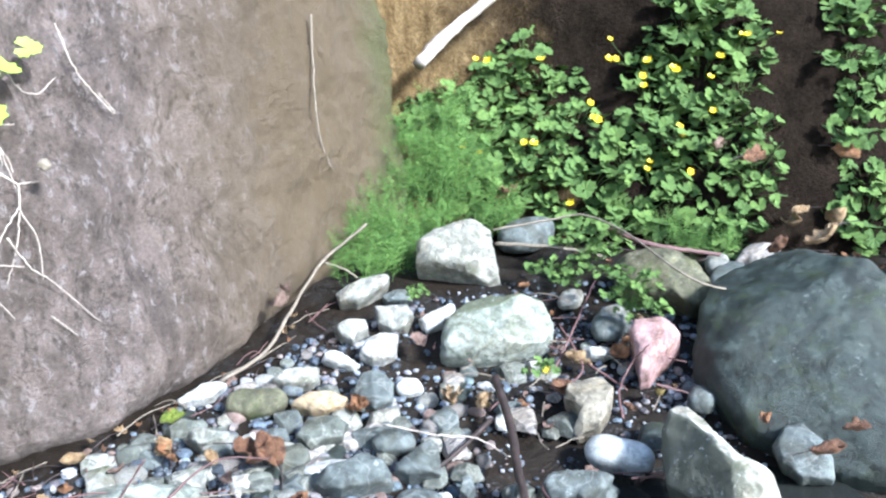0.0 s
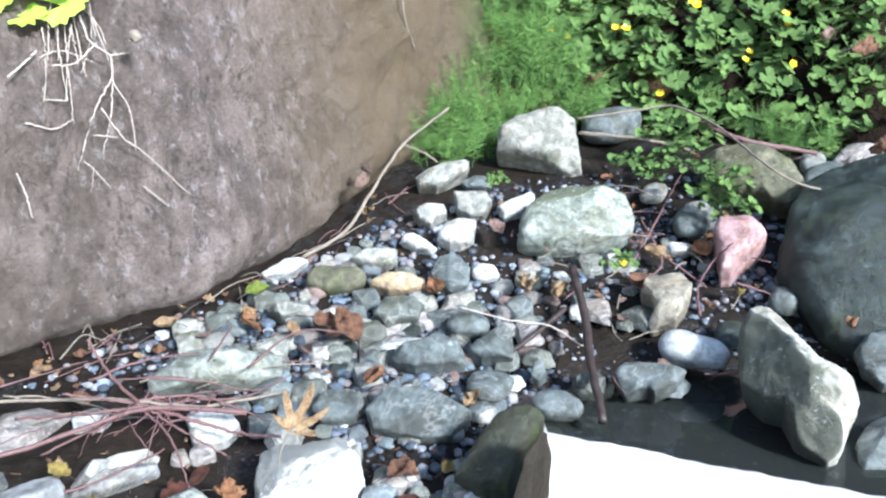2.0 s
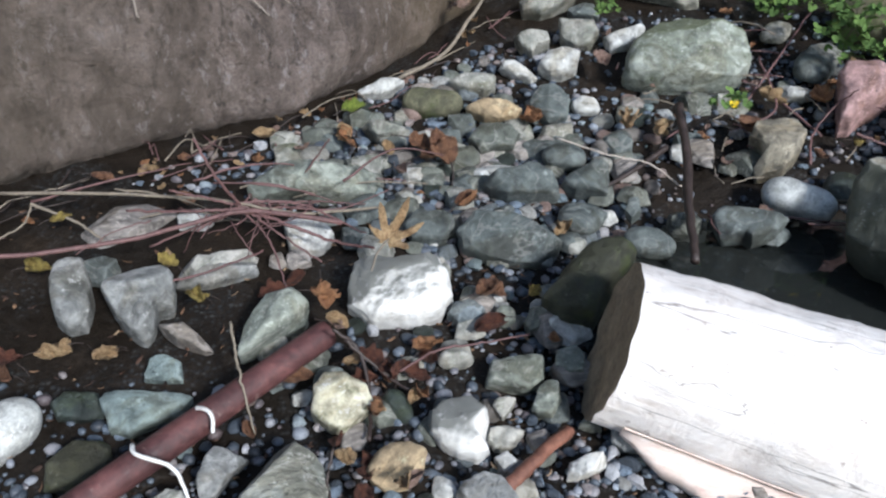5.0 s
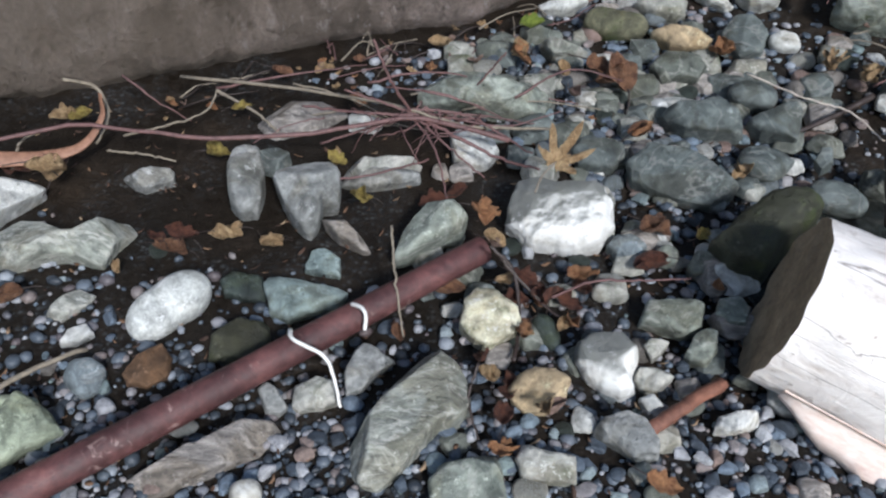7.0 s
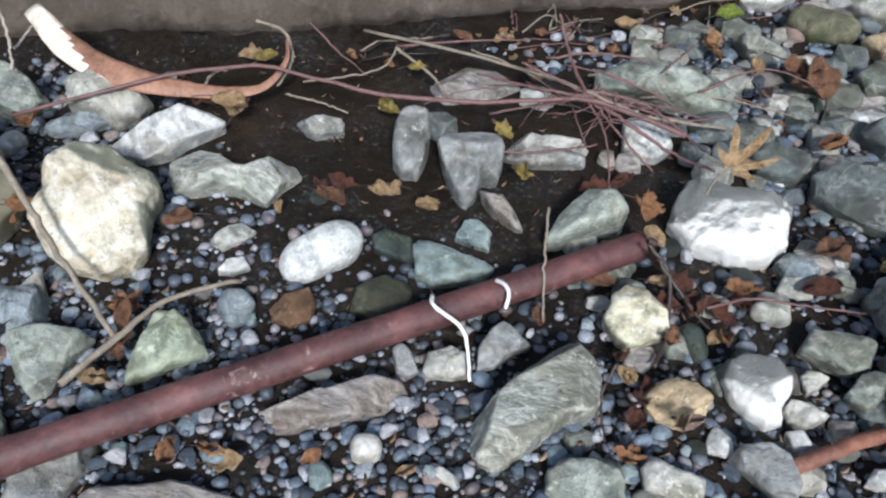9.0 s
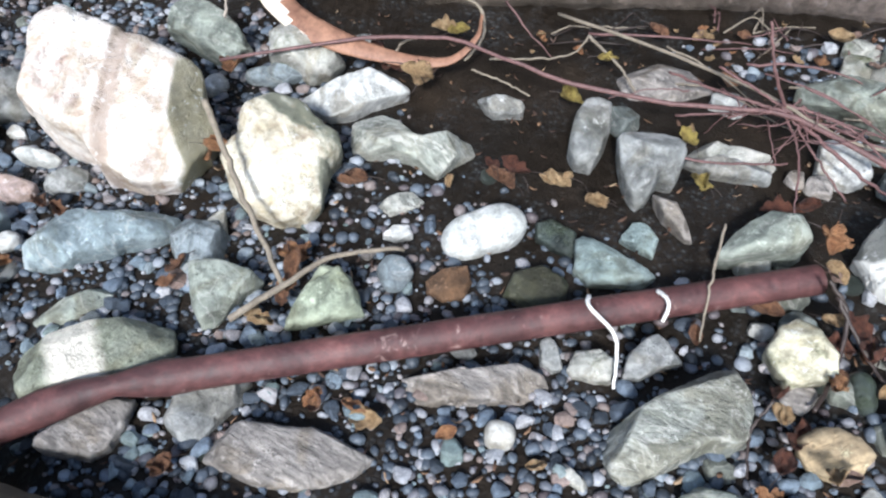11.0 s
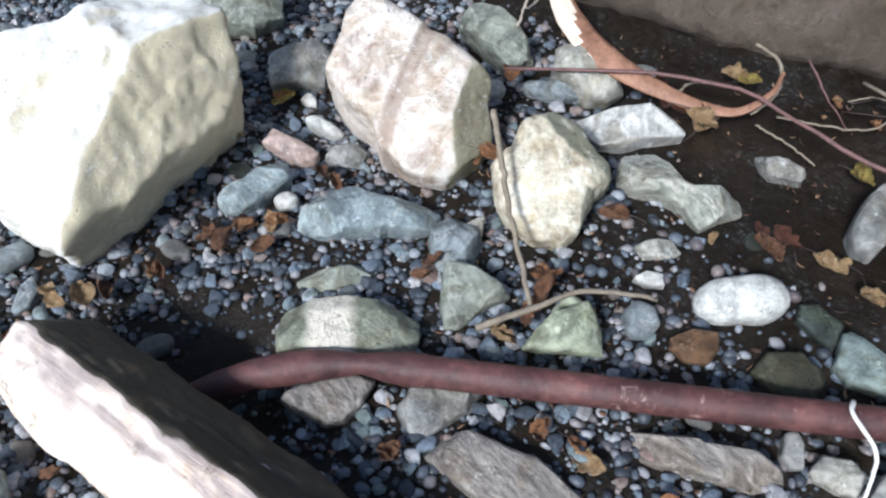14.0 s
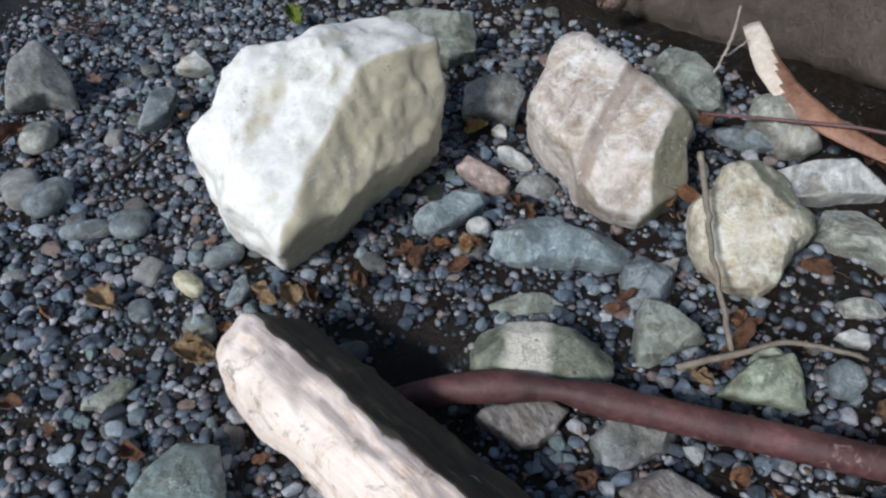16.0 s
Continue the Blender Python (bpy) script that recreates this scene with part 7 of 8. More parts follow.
fallen_leaf(-0.329, 0.144, -0.017, 0.039, leaf_brown)
fallen_leaf(-0.860, 1.004, 0.089, 0.057, leaf_orange)
fallen_leaf(-0.618, 0.631, 0.027, 0.054, leaf_brown)
fallen_leaf(-0.568, 0.638, 0.025, 0.071, leaf_brown)
fallen_leaf(-0.566, 0.686, 0.032, 0.054, leaf_orange)
fallen_leaf(-0.543, 0.735, 0.037, 0.060, leaf_tan)
fallen_leaf(-0.506, 0.678, 0.030, 0.058, leaf_brown)
fallen_leaf(-0.594, 0.482, 0.010, 0.047, leaf_tan)
fallen_leaf(-0.625, 0.355, 0.009, 0.081, leaf_tan)
fallen_leaf(-0.638, 0.313, 0.024, 0.057, leaf_tan)
fallen_leaf(-0.616, 0.385, 0.012, 0.058, leaf_brown)
fallen_leaf(-0.635, 0.149, -0.021, 0.069, leaf_tan)
fallen_leaf(-0.595, 0.167, -0.023, 0.056, leaf_tan)
fallen_leaf(-0.306, 1.127, 0.145, 0.061, leaf_orange)
fallen_leaf(-0.032, 0.998, 0.057, 0.067, leaf_orange)
fallen_leaf(-0.001, 0.915, 0.057, 0.059, leaf_orange)
fallen_leaf(-0.029, 0.840, 0.040, 0.042, leaf_tan)
fallen_leaf(-0.036, 1.222, 0.089, 0.073, leaf_brown)
fallen_leaf(0.253, 1.369, 0.090, 0.062, leaf_brown)
fallen_leaf(0.239, 0.746, 0.027, 0.058, leaf_orange)
fallen_leaf(0.018, 0.533, 0.009, 0.047, leaf_brown)
fallen_leaf(-0.217, 0.845, 0.044, 0.044, leaf_brown)
fallen_leaf(-0.056, 1.581, 0.168, 0.083, leaf_tan)
fallen_leaf(-0.825, 0.844, 0.062, 0.054, leaf_tan)
fallen_leaf(-0.578, 0.895, 0.064, 0.063, leaf_brown)
fallen_leaf(-0.534, 0.898, 0.064, 0.050, leaf_brown)
fallen_leaf(0.234, 1.370, 0.093, 0.074, leaf_brown)
fallen_leaf(0.442, 1.379, 0.099, 0.048, leaf_tan)
fallen_leaf(0.891, 1.299, 0.146, 0.050, leaf_pink)
fallen_leaf(0.920, 1.234, 0.097, 0.055, leaf_tan)
fallen_leaf(0.933, 1.109, 0.076, 0.047, leaf_tan)
fallen_leaf(0.969, 0.914, 0.081, 0.043, leaf_pink)
fallen_leaf(0.879, 0.874, 0.029, 0.048, leaf_orange)
fallen_leaf(1.115, 0.798, 0.028, 0.067, leaf_orange)
fallen_leaf(-0.064, 1.638, 0.153, 0.072, leaf_pink)
fallen_leaf(1.048, 2.146, 0.186, 0.082, leaf_orange)
fallen_leaf(1.614, 2.113, 0.208, 0.086, leaf_orange)
for x, y, z, size in ((0.95, 1.24, 0.09, 0.08), (0.99, 1.2, 0.07, 0.09), (0.93, 1.19, 0.08, 0.06), (1.03, 1.21, 0.06, 0.07), (1.07, 1.24, 0.06, 0.06), (0.9, 0.99, 0.05, 0.07), (0.88, 0.93, 0.05, 0.06), (0.86, 1.06, 0.06, 0.05), (1.22, 1.3, 0.07, 0.08), (0.7, 1.22, 0.08, 0.06), (-0.2, 1.62, 0.16, 0.1), (-0.1, 1.6, 0.16, 0.09), (0.25, 1.42, 0.1, 0.07), (0.2, 1.4, 0.1, 0.06), (0.78, 1.52, 0.1, 0.07), (0.84, 1.55, 0.1, 0.06)):
    fallen_leaf(x, y, z, size, leaf_russet)
def maple_leaf(centre, size, tilt, label):
    """A dry five-lobed leaf with curled tips, on a long stalk."""
    ring, n = [], 60
    for k in range(n):
        a = -2.7 + 5.4 * k / (n - 1)
        spike = max(math.exp(-(((a - c) / 0.24) ** 2)) * w for c, w in ((-1.9, 0.6), (-0.9, 0.9), (0, 1.0), (0.9, 0.9), (1.9, 0.6)))
        ring.append((a, 0.2 + 0.42 * spike + 0.03 * math.sin(k * 1.9)))
    verts, faces = [], []
    for layer in (0, 1):
        verts.append((0, 0, -0.02 * layer))
        for f in (0.5, 1.0):
            for k, (a, q) in enumerate(ring):
                q *= f
                verts.append((q * math.cos(a), q * math.sin(a), 1.7 * q * q + 0.2 * noise.noise((a * 1.7, f * 2, 3.0)) * f - 0.02 * layer))
    m = 1 + 2 * n
    for k in range(n - 1):
        for o in (0, m):
            tri, quad = (o, o + 1 + k, o + 2 + k), (o + 1 + k, o + 1 + n + k, o + 2 + n + k, o + 2 + k)
            faces += [tri, quad] if o == 0 else [tri[::-1], quad[::-1]]
        faces.append((1 + n + k, m + 1 + n + k, m + 2 + n + k, 2 + n + k))
    ob = mesh_ob("fallen_leaf", verts, faces, leaf_tan)
    ob.location, ob.rotation_euler, ob.scale = centre, tilt, (size,) * 3
    v, f = tube(smooth_line(((0, 0, 0.0), (-0.4, 0.06, -0.02), (-0.8, 0.0, 0.05)), 8), [0.02] * 9, 5)
    mesh_ob("stalk", v, f, stick_wood, ob)
    return tagged(ob, label, "leaf", "fallen leaves")


maple_leaf((1.039, 1.467, 0.231), 0.115, (0.5, -0.4, 0.9), "large curled tan maple leaf lying behind the white stone")
rng = random.Random(77)
for k in range(26):
    x, y = rng.uniform(-1.9, 3.0), rng.uniform(0.2, 2.4)
    if y > wall_base(x) - 0.05:
        continue
    fallen_leaf(x, y, level(x, y) + rng.uniform(0.015, 0.05), rng.uniform(0.018, 0.036), rng.choice((leaf_brown, leaf_brown, leaf_orange, leaf_tan, leaf_pink)))


# leaf litter and twig scraps beside the mossy boulder and along the bank's foot
rng = random.Random(91)
for k in range(110):
    if k % 3:
        x, y = rng.gauss(2.25, 0.2), rng.gauss(1.95, 0.22)
    else:
        x = rng.uniform(2.7, 4.0)
        y = 2.62 - 0.62 * (x - 2.7) + rng.gauss(0, 0.12)
    z = level(x, y) + rng.uniform(0.01, 0.06)
    if k % 2:
        fallen_leaf(x, y, z, rng.uniform(0.025, 0.055), rng.choice((leaf_brown, leaf_tan, leaf_pink, leaf_brown, leaf_orange)))
    else:
        a, ln = rng.uniform(0, 6.283), rng.uniform(0.05, 0.2)
        stick("twig_scrap", ((x, y, z), (x + math.cos(a) * ln / 2, y + math.sin(a) * ln / 2, z + rng.uniform(0, 0.02)), (x + math.cos(a) * ln, y + math.sin(a) * ln, z + rng.uniform(-0.01, 0.03))), rng.uniform(0.002, 0.004), 0.002, (dark_wood, twig_wood, stick_wood)[k // 2 % 3], "short dark twig scrap in the leaf litter", n=6, sides=5)

# litter caught along the wall's foot
rng = random.Random(17)
for k in range(80):
    x = rng.uniform(0.1, 1.75)
    y = wall_base(x) - abs(rng.gauss(0.02, 0.11)) - 0.03
    z = level(x, y) + rng.uniform(0.008, 0.04)
    if k % 2:
        fallen_leaf(x, y, z, rng.uniform(0.02, 0.05), rng.choice((leaf_brown, leaf_tan, leaf_pink, leaf_orange, leaf_tan)))
    else:
        a, ln = rng.gauss(0.5, 0.6), rng.uniform(0.06, 0.26)
        stick("twig_scrap", ((x, y, z), (x + math.cos(a) * ln / 2, y + math.sin(a) * ln / 2 - 0.01, z + rng.uniform(0.005, 0.03)), (x + math.cos(a) * ln, min(y + math.sin(a) * ln, wall_base(x) - 0.02), z + rng.uniform(0, 0.05))), rng.uniform(0.0015, 0.0035), 0.0015, (dark_wood, twig_wood, stick_wood)[k // 2 % 3], "short dry twig scrap at the wall's foot", n=8, sides=5)

# ---- plants ----
def plant_mat(name, a, b, rough=0.5):
    m, n, l, bsdf = nodes_of(name)
    geo = n.new("ShaderNodeNewGeometry")
    c = n.new("ShaderNodeTexCoord").outputs["Object"]
    f = noise_tex(n, l, c, 45, 4, 0.6)
    col = ramp(n, l, geo.outputs["Random Per Island"], (0.0, b), (1.0, a))
    col = blend(n, l, 0.4, col, ramp(n, l, f, (0.3, (0.3, 0.3, 0.3)), (0.7, (0.7, 0.7, 0.7))), "OVERLAY")
    l.new(col, bsdf.inputs["Base Color"])
    bsdf.inputs["Roughness"].default_value = rough
    bsdf.inputs["Subsurface Weight"].default_value = 0.0
    return m


leaf_green_mat = plant_mat("buttercup_leaf", (0.115, 0.195, 0.043), (0.055, 0.108, 0.024), 0.85)
tuft_mat = plant_mat("feathery_green", (0.17, 0.3, 0.068), (0.055, 0.135, 0.028), 0.85)
bright_leaf_mat = plant_mat("bright_leaf", (0.42, 0.6, 0.08), (0.26, 0.45, 0.05))
petal_mat = plain_mat("yellow_petal", (0.85, 0.68, 0.02), (0.75, 0.5, 0.01), 80, 0.35)
stem_mat = plain_mat("green_stem", (0.14, 0.22, 0.06), (0.07, 0.12, 0.03), 40, 0.6)


def lobed_leaf(verts, faces, m, size, rng):
    """A three-lobed toothed leaf, fan-built round its middle."""
    b = len(verts)
    cup = rng.uniform(0.05, 0.35)
    verts.append(m @ Vector((0, 0, -0.06 * size)))
    n = 22
    for k in range(n):
        a = -2.75 + 5.5 * k / (n - 1)
        lobe = 0.62 + 0.38 * abs(math.cos(a * 1.5)) ** 0.7
        r = size * 0.5 * lobe * (1.0 if k % 2 else 0.84)
        verts.append(m @ Vector((math.cos(a) * r, math.sin(a) * r, cup * r * r / size + rng.uniform(-0.03, 0.03) * size)))
    for k in range(n - 1):
        faces.append((b, b + 1 + k, b + 2 + k))


def foliage_mesh(seed, count, spread, height, size):
    rng = random.Random(seed)
    verts, faces = [], []
    for k in range(count):
        a, r = rng.uniform(0, 6.283), spread * math.sqrt(rng.random())
        top = Vector((r * math.cos(a), r * math.sin(a), height * (0.35 + 0.65 * rng.random()) * (1.15 - 0.5 * r / spread)))
        m = Matrix.Translation(top) @ Euler((rng.uniform(-0.7, 0.7), rng.uniform(-0.7, 0.7), rng.uniform(0, 6.283))).to_matrix().to_4x4()
        lobed_leaf(verts, faces, m, size * rng.uniform(0.65, 1.2), rng)
        v, f = tube([Vector((top.x * 0.3, top.y * 0.3, 0)), top * 0.6 + Vector((0, 0, height * 0.05)), top], [0.0016, 0.0014, 0.001], 4)
        o = len(verts)
        verts += v
        faces += [tuple(i + o for i in q) for q in f]
    me = bpy.data.meshes.new("foliage")
    me.from_pydata([tuple(v) for v in verts], [], faces)
    me.materials.append(leaf_green_mat)
    return me


FOLIAGE = [foliage_mesh(s, 24, 0.15, 0.13, 0.085) for s in range(5)]
flower_verts, flower_faces = [], []
for k in range(5):
    a = 2 * math.pi * k / 5
    b = len(flower_verts)
    for r, w, z in ((0.002, 0.002, 0.0), (0.008, 0.0065, 0.002), (0.0145, 0.0072, 0.006), (0.0175, 0.0035, 0.0085)):
        for s in (-1, 1):
            flower_verts.append((r * math.cos(a) - s * w * math.sin(a), r * math.sin(a) + s * w * math.cos(a), z))
    flower_faces += [(b + 2 * q, b + 2 * q + 1, b + 2 * q + 3, b + 2 * q + 2) for q in range(3)]
dv, df = ico(1)
o = len(flower_verts)
flower_verts += [tuple(v * 0.0045 + np.array((0, 0, 0.003))) for v in dv]
flower_faces += [tuple(i + o for i in f) for f in df]
flower_me = bpy.data.meshes.new("flower")
flower_me.from_pydata(flower_verts, [], flower_faces)
flower_me.materials.append(petal_mat)
PLANTS = []


def buttercup(p, k, scale=1.0, lean=(0.45, -0.55)):
    rng = random.Random(900 + k)
    root = tagged(new("buttercup_plant"), "leafy green buttercup plant growing on the earth bank", "plant", "buttercup plants")
    root.location = p
    root.rotation_euler = (lean[0] + rng.uniform(-0.2, 0.2), lean[1] * 0.5 + rng.uniform(-0.2, 0.2), rng.uniform(0, 6.283) * 0)
    root.scale = (scale,) * 3
    fol = new("foliage", FOLIAGE[k % 5])
    fol.parent = root
    fol.rotation_euler = (0, 0, rng.uniform(0, 6.283))
    PLANTS.append(root)


rng = random.Random(5)
spots = []
for k in range(900):
    s, v = rng.uniform(0.22, 0.76), rng.uniform(0.05, 1.35)
    q = bank_point(s, v)
    # bare earth: a patch in the middle, the top corner by the wall, a gully before the next plants
    if v > 0.75 + 0.55 * noise.noise((s * 9, 0, 3)) + 1.2 * max(0, s - 0.38) or 0.655 < s < 0.745 or (0.44 < s < 0.5 and 0.42 < v < 0.6) or (s < 0.3 and v > 0.8):
        continue
    if all((q - o).length > 0.105 for o in spots):
        spots.append(q)
for k, q in enumerate(spots):
    buttercup((q.x, q.y, q.z), k, random.Random(k).uniform(0.75, 1.1))
for k, (x, y, z, s) in enumerate(((2.527, 1.966, 0.444, 0.50), (2.570, 1.934, 0.483, 0.50), (2.556, 2.060, 0.498, 0.45), (2.579, 1.901, 0.412, 0.40), (2.544, 1.956, 0.385, 0.40), (2.520, 2.406, 0.458, 0.50), (2.704, 2.337, 0.501, 0.60), (2.630, 2.343, 0.455, 0.45), (1.989, 2.444, 0.438, 0.30), (2.070, 1.808, 0.324, 0.35), (2.551, 2.342, 0.422, 0.40), (2.807, 2.366, 0.584, 0.70), (2.670, 2.451, 0.542, 0.60))):
    buttercup((x, y, z - 0.05 * s), 60 + k, s, (0.1, -0.1))


def flower(x, y, z):
    near = min(PLANTS, key=lambda o: (o.location - Vector((x, y, z))).length)
    inv = Matrix.LocRotScale(near.location, near.rotation_euler, near.scale).inverted()
    rng = random.Random(int(x * 1000))
    ob = new("flower", flower_me)
    ob.parent = near
    ob.matrix_basis = inv @ Matrix.LocRotScale((x, y, z), Euler((0.7 + rng.uniform(-0.4, 0.4), -0.4 + rng.uniform(-0.4, 0.4), 0)), (rng.uniform(0.8, 1.25),) * 3)
    ob["label"] = "small glossy yellow flower"
    top = inv @ Vector((x, y, z))
    v, f = tube([Vector((top.x * 0.4, top.y * 0.4, 0.0)), Vector((top.x * 0.8, top.y * 0.8, top.z * 0.6)), top], [0.0015, 0.0013, 0.0012], 4)
    mesh_ob("stem", v, f, stem_mat, near)


flower(2.731, 3.251, 1.269)
flower(2.784, 3.229, 1.259)
flower(2.986, 3.093, 1.252)
flower(2.591, 3.152, 0.878)
flower(2.654, 3.118, 0.849)
flower(3.115, 2.894, 1.047)
flower(3.111, 2.869, 0.985)
flower(3.123, 2.853, 0.972)
flower(3.250, 2.919, 1.328)
flower(3.225, 2.897, 1.240)
flower(3.249, 2.878, 1.238)
flower(3.309, 2.758, 1.115)
flower(3.420, 2.693, 1.188)
flower(3.424, 2.679, 1.175)
flower(3.348, 2.777, 1.223)
flower(3.316, 2.774, 1.157)
flower(3.573, 2.567, 1.227)
flower(3.521, 2.571, 1.139)
flower(3.679, 2.542, 1.315)
flower(3.701, 2.530, 1.314)
flower(3.823, 2.467, 1.313)
flower(3.377, 2.605, 0.931)
flower(3.376, 2.586, 0.895)
flower(3.248, 2.650, 0.785)
flower(3.231, 2.650, 0.754)
flower(3.360, 2.520, 0.740)
flower(2.877, 3.003, 0.877)
flower(2.844, 3.031, 0.883)
flower(3.495, 2.525, 0.994)
flower(2.605, 3.111, 0.782)
flower(2.208, 2.696, 0.437)
flower(2.916, 2.312, 0.415)
flower(2.219, 1.999, 0.234)
flower(2.946, 2.825, 0.615)


def tuft_mesh(seed, blades, height, spread):
    """Feathery stems, each with whorls of hair-thin needles."""
    rng = random.Random(seed)
    verts, faces = [], []

    def strip(a, b, w, bend):
        mid = (a + b) * 0.5 + bend
        side = (b - a).cross(Vector((rng.uniform(-1, 1), rng.uniform(-1, 1), 0.2))).normalized() * w
        o = len(verts)
        verts.extend([a - side, a + side, mid - side * 0.8, mid + side * 0.8, b])
        faces.extend([(o, o + 1, o + 3, o + 2), (o + 2, o + 3, o + 4)])

    for k in range(blades):
        a, r = rng.uniform(0, 6.283), spread * math.sqrt(rng.random())
        base = Vector((r * math.cos(a), r * math.sin(a), 0))
        h = height * rng.uniform(0.5, 1.1)
        tip = base + Vector((rng.uniform(-0.4, 0.4) * h, rng.uniform(-0.4, 0.4) * h, h))
        strip(base, tip, 0.0016, Vector((0, 0, 0.02)))
        for q in range(4, 14):
            c = base.lerp(tip, q / 14)
            for s in range(5):
                b = rng.uniform(0, 6.283)
                ln = 0.06 * (1.15 - q / 14) + 0.012
                strip(c, c + Vector((math.cos(b) * ln, math.sin(b) * ln, ln * rng.uniform(0.1, 0.7))), 0.0008, Vector((0, 0, 0.003)))
    me = bpy.data.meshes.new("feathery_foliage")
    me.from_pydata([tuple(v) for v in verts], [], faces)
    me.materials.append(tuft_mat)
    return me


TUFTS = [tuft_mesh(s, 19, 0.25, 0.1) for s in range(3)]


def horsetail(x, y, z, k, scale=1.0):
    rng = random.Random(300 + k)
    root = tagged(new("horsetail_tuft"), "feathery bright green horsetail tuft at the wall's corner", "plant", "horsetail tufts")
    root.location, root.rotation_euler, root.scale = (x, y, z), (0.25 + rng.uniform(-0.2, 0.2), rng.uniform(-0.3, 0.1), 0), (scale,) * 3
    frond = new("feathery_foliage", TUFTS[k % 3])
    frond.parent = root
    frond.rotation_euler = (0, 0, rng.uniform(0, 6.283))


for k, (x, y, z) in enumerate(((1.9, 2.88, 0.48), (1.98, 2.86, 0.44), (2.02, 2.94, 0.56), (2.1, 2.86, 0.42), (2.16, 2.98, 0.6), (2.22, 2.92, 0.5), (2.3, 3.06, 0.72), (2.34, 3.0, 0.58), (2.44, 3.08, 0.74), (2.5, 3.02, 0.6), (2.42, 3.12, 0.86), (2.58, 3.06, 0.7), (2.3, 3.1, 0.9), (2.62, 2.98, 0.55), (2.12, 3.04, 0.72), (2.0, 2.96, 0.62), (2.55, 3.12, 0.84), (2.48, 3.12, 1.02), (3.32, 2.44, 0.46), (3.42, 2.36, 0.45), (3.22, 2.56, 0.5))):
    horsetail(x, y, z - 0.06, k, (0.82, 1.08, 0.95, 1.15, 0.75)[k % 5] if k < 18 else 0.7)


def bright_plant():
    root = tagged(new("leafy_sprig"), "sprig of bright yellow-green leaves rooted in the wall", "plant")
    rng = random.Random(12)
    for k, (x, y, z, s) in enumerate(((0.62, 2.25, 1.15, 0.15), (0.69, 2.26, 1.08, 0.14), (0.74, 2.28, 1.12, 0.12), (0.6, 2.24, 1.06, 0.13), (0.66, 2.25, 1.2, 0.14), (0.56, 2.23, 1.12, 0.15), (0.73, 2.28, 1.22, 0.13), (0.5, 2.2, 1.16, 0.15), (0.64, 2.24, 1.28, 0.13), (0.8, 2.3, 1.25, 0.09), (0.86, 2.33, 1.3, 0.08), (0.7, 2.25, 1.15, 0.12))):
        verts, faces = [], []
        lobed_leaf(verts, faces, Matrix.Identity(4), s, rng)
        lf = mesh_ob("leaf", verts, faces, bright_leaf_mat, root)
        lf.location, lf.rotation_euler = (x, y + 0.09, z), (0.9 + rng.uniform(-0.4, 0.4), rng.uniform(-0.4, 0.4), rng.uniform(-0.6, 0.6))
        v, f = tube([Vector((0.68, 2.42, 1.12)), Vector((x, y + 0.1, z - 0.01))], [0.002, 0.0015], 5)
        mesh_ob("leaf_stalk", v, f, stem_mat, root)


bright_plant()


# ---- loose pebbles and gravel ----
def bareness(x, y):
    """0 where pebbles lie thick, near 1 on the dark mud by the wall and in the pool."""
    mud_strip = 2.2 * math.exp(-(((x - 0.35) / 0.6) ** 2 + ((y - 1.75) / 0.28) ** 2))
    pool = math.exp(-(((x - 2.05) / 0.4) ** 2 + ((y - 1.25) / 0.35) ** 2))
    litter = math.exp(-(((x - 2.1) / 0.35) ** 2 + ((y - 1.85) / 0.25) ** 2)) + math.exp(-(((x - 1.95) / 0.5) ** 2 + ((y - 2.3) / 0.22) ** 2))
    foot = math.exp(-(((wall_base(x) - y) / 0.16) ** 2))
    gaps = 0.8 * math.exp(-(((x - 0.7) / 0.6) ** 2 + ((y - 1.38) / 0.36) ** 2))
    bank = 1 / (1 + math.exp(-(0.6 * x + 0.8 * y - 3.4) / 0.1))
    # dark mud left bare behind the small log, standing in for its shadow
    hollow = 1.1 * math.exp(-(((x + 0.39) / 0.15) ** 2 + ((y - 0.47) / 0.11) ** 2)) + 0.9 * math.exp(-(((x + 0.12) / 0.16) ** 2 + ((y - 0.39) / 0.08) ** 2))
    return min(1.0, 0.9 * foot + gaps + hollow + mud_strip + pool + 0.8 * litter + bank)


def thin_out(x, y, rs):
    """True where loose stones give way to bare mud, towards the rim of the gravel bar."""
    d = min(x + 2.55, y + 0.75, max(0.35 - x, y - 0.42), 1.15 - (x - y))
    return d + 0.25 * noise.noise((x * 3, y * 3, 6.0)) < 0.45 * rs.rand()


def pebble_mesh(seed, mat):
    rng = random.Random(seed)
    d, faces = ico(3)
    a, b, c, e = 1.0, rng.uniform(0.6, 0.9), rng.uniform(0.35, 0.6), rng.uniform(2.1, 2.8)
    r = (np.abs(d[:, 0] / a) ** e + np.abs(d[:, 1] / b) ** e + np.abs(d[:, 2] / c) ** e) ** (-1 / e)
    if seed % 2:
        q = np.zeros(len(d))
        for k in range(7):
            v = Vector((rng.gauss(0, 1), rng.gauss(0, 1), rng.gauss(0, 0.7))).normalized()
            q += np.maximum(d @ np.array(v) / rng.uniform(0.55, 0.9), 0) ** 14
        r = (r**-14 + q) ** (-1 / 14)
    r = r * (1 + 0.06 * rough_noise(d, 1.3, 3, seed))
    me = bpy.data.meshes.new("pebble")
    me.from_pydata([tuple(v) for v in d * r[:, None]], [], faces)
    me.polygons.foreach_set("use_smooth", [True] * len(me.polygons))
    me.materials.append(mat)
    return me


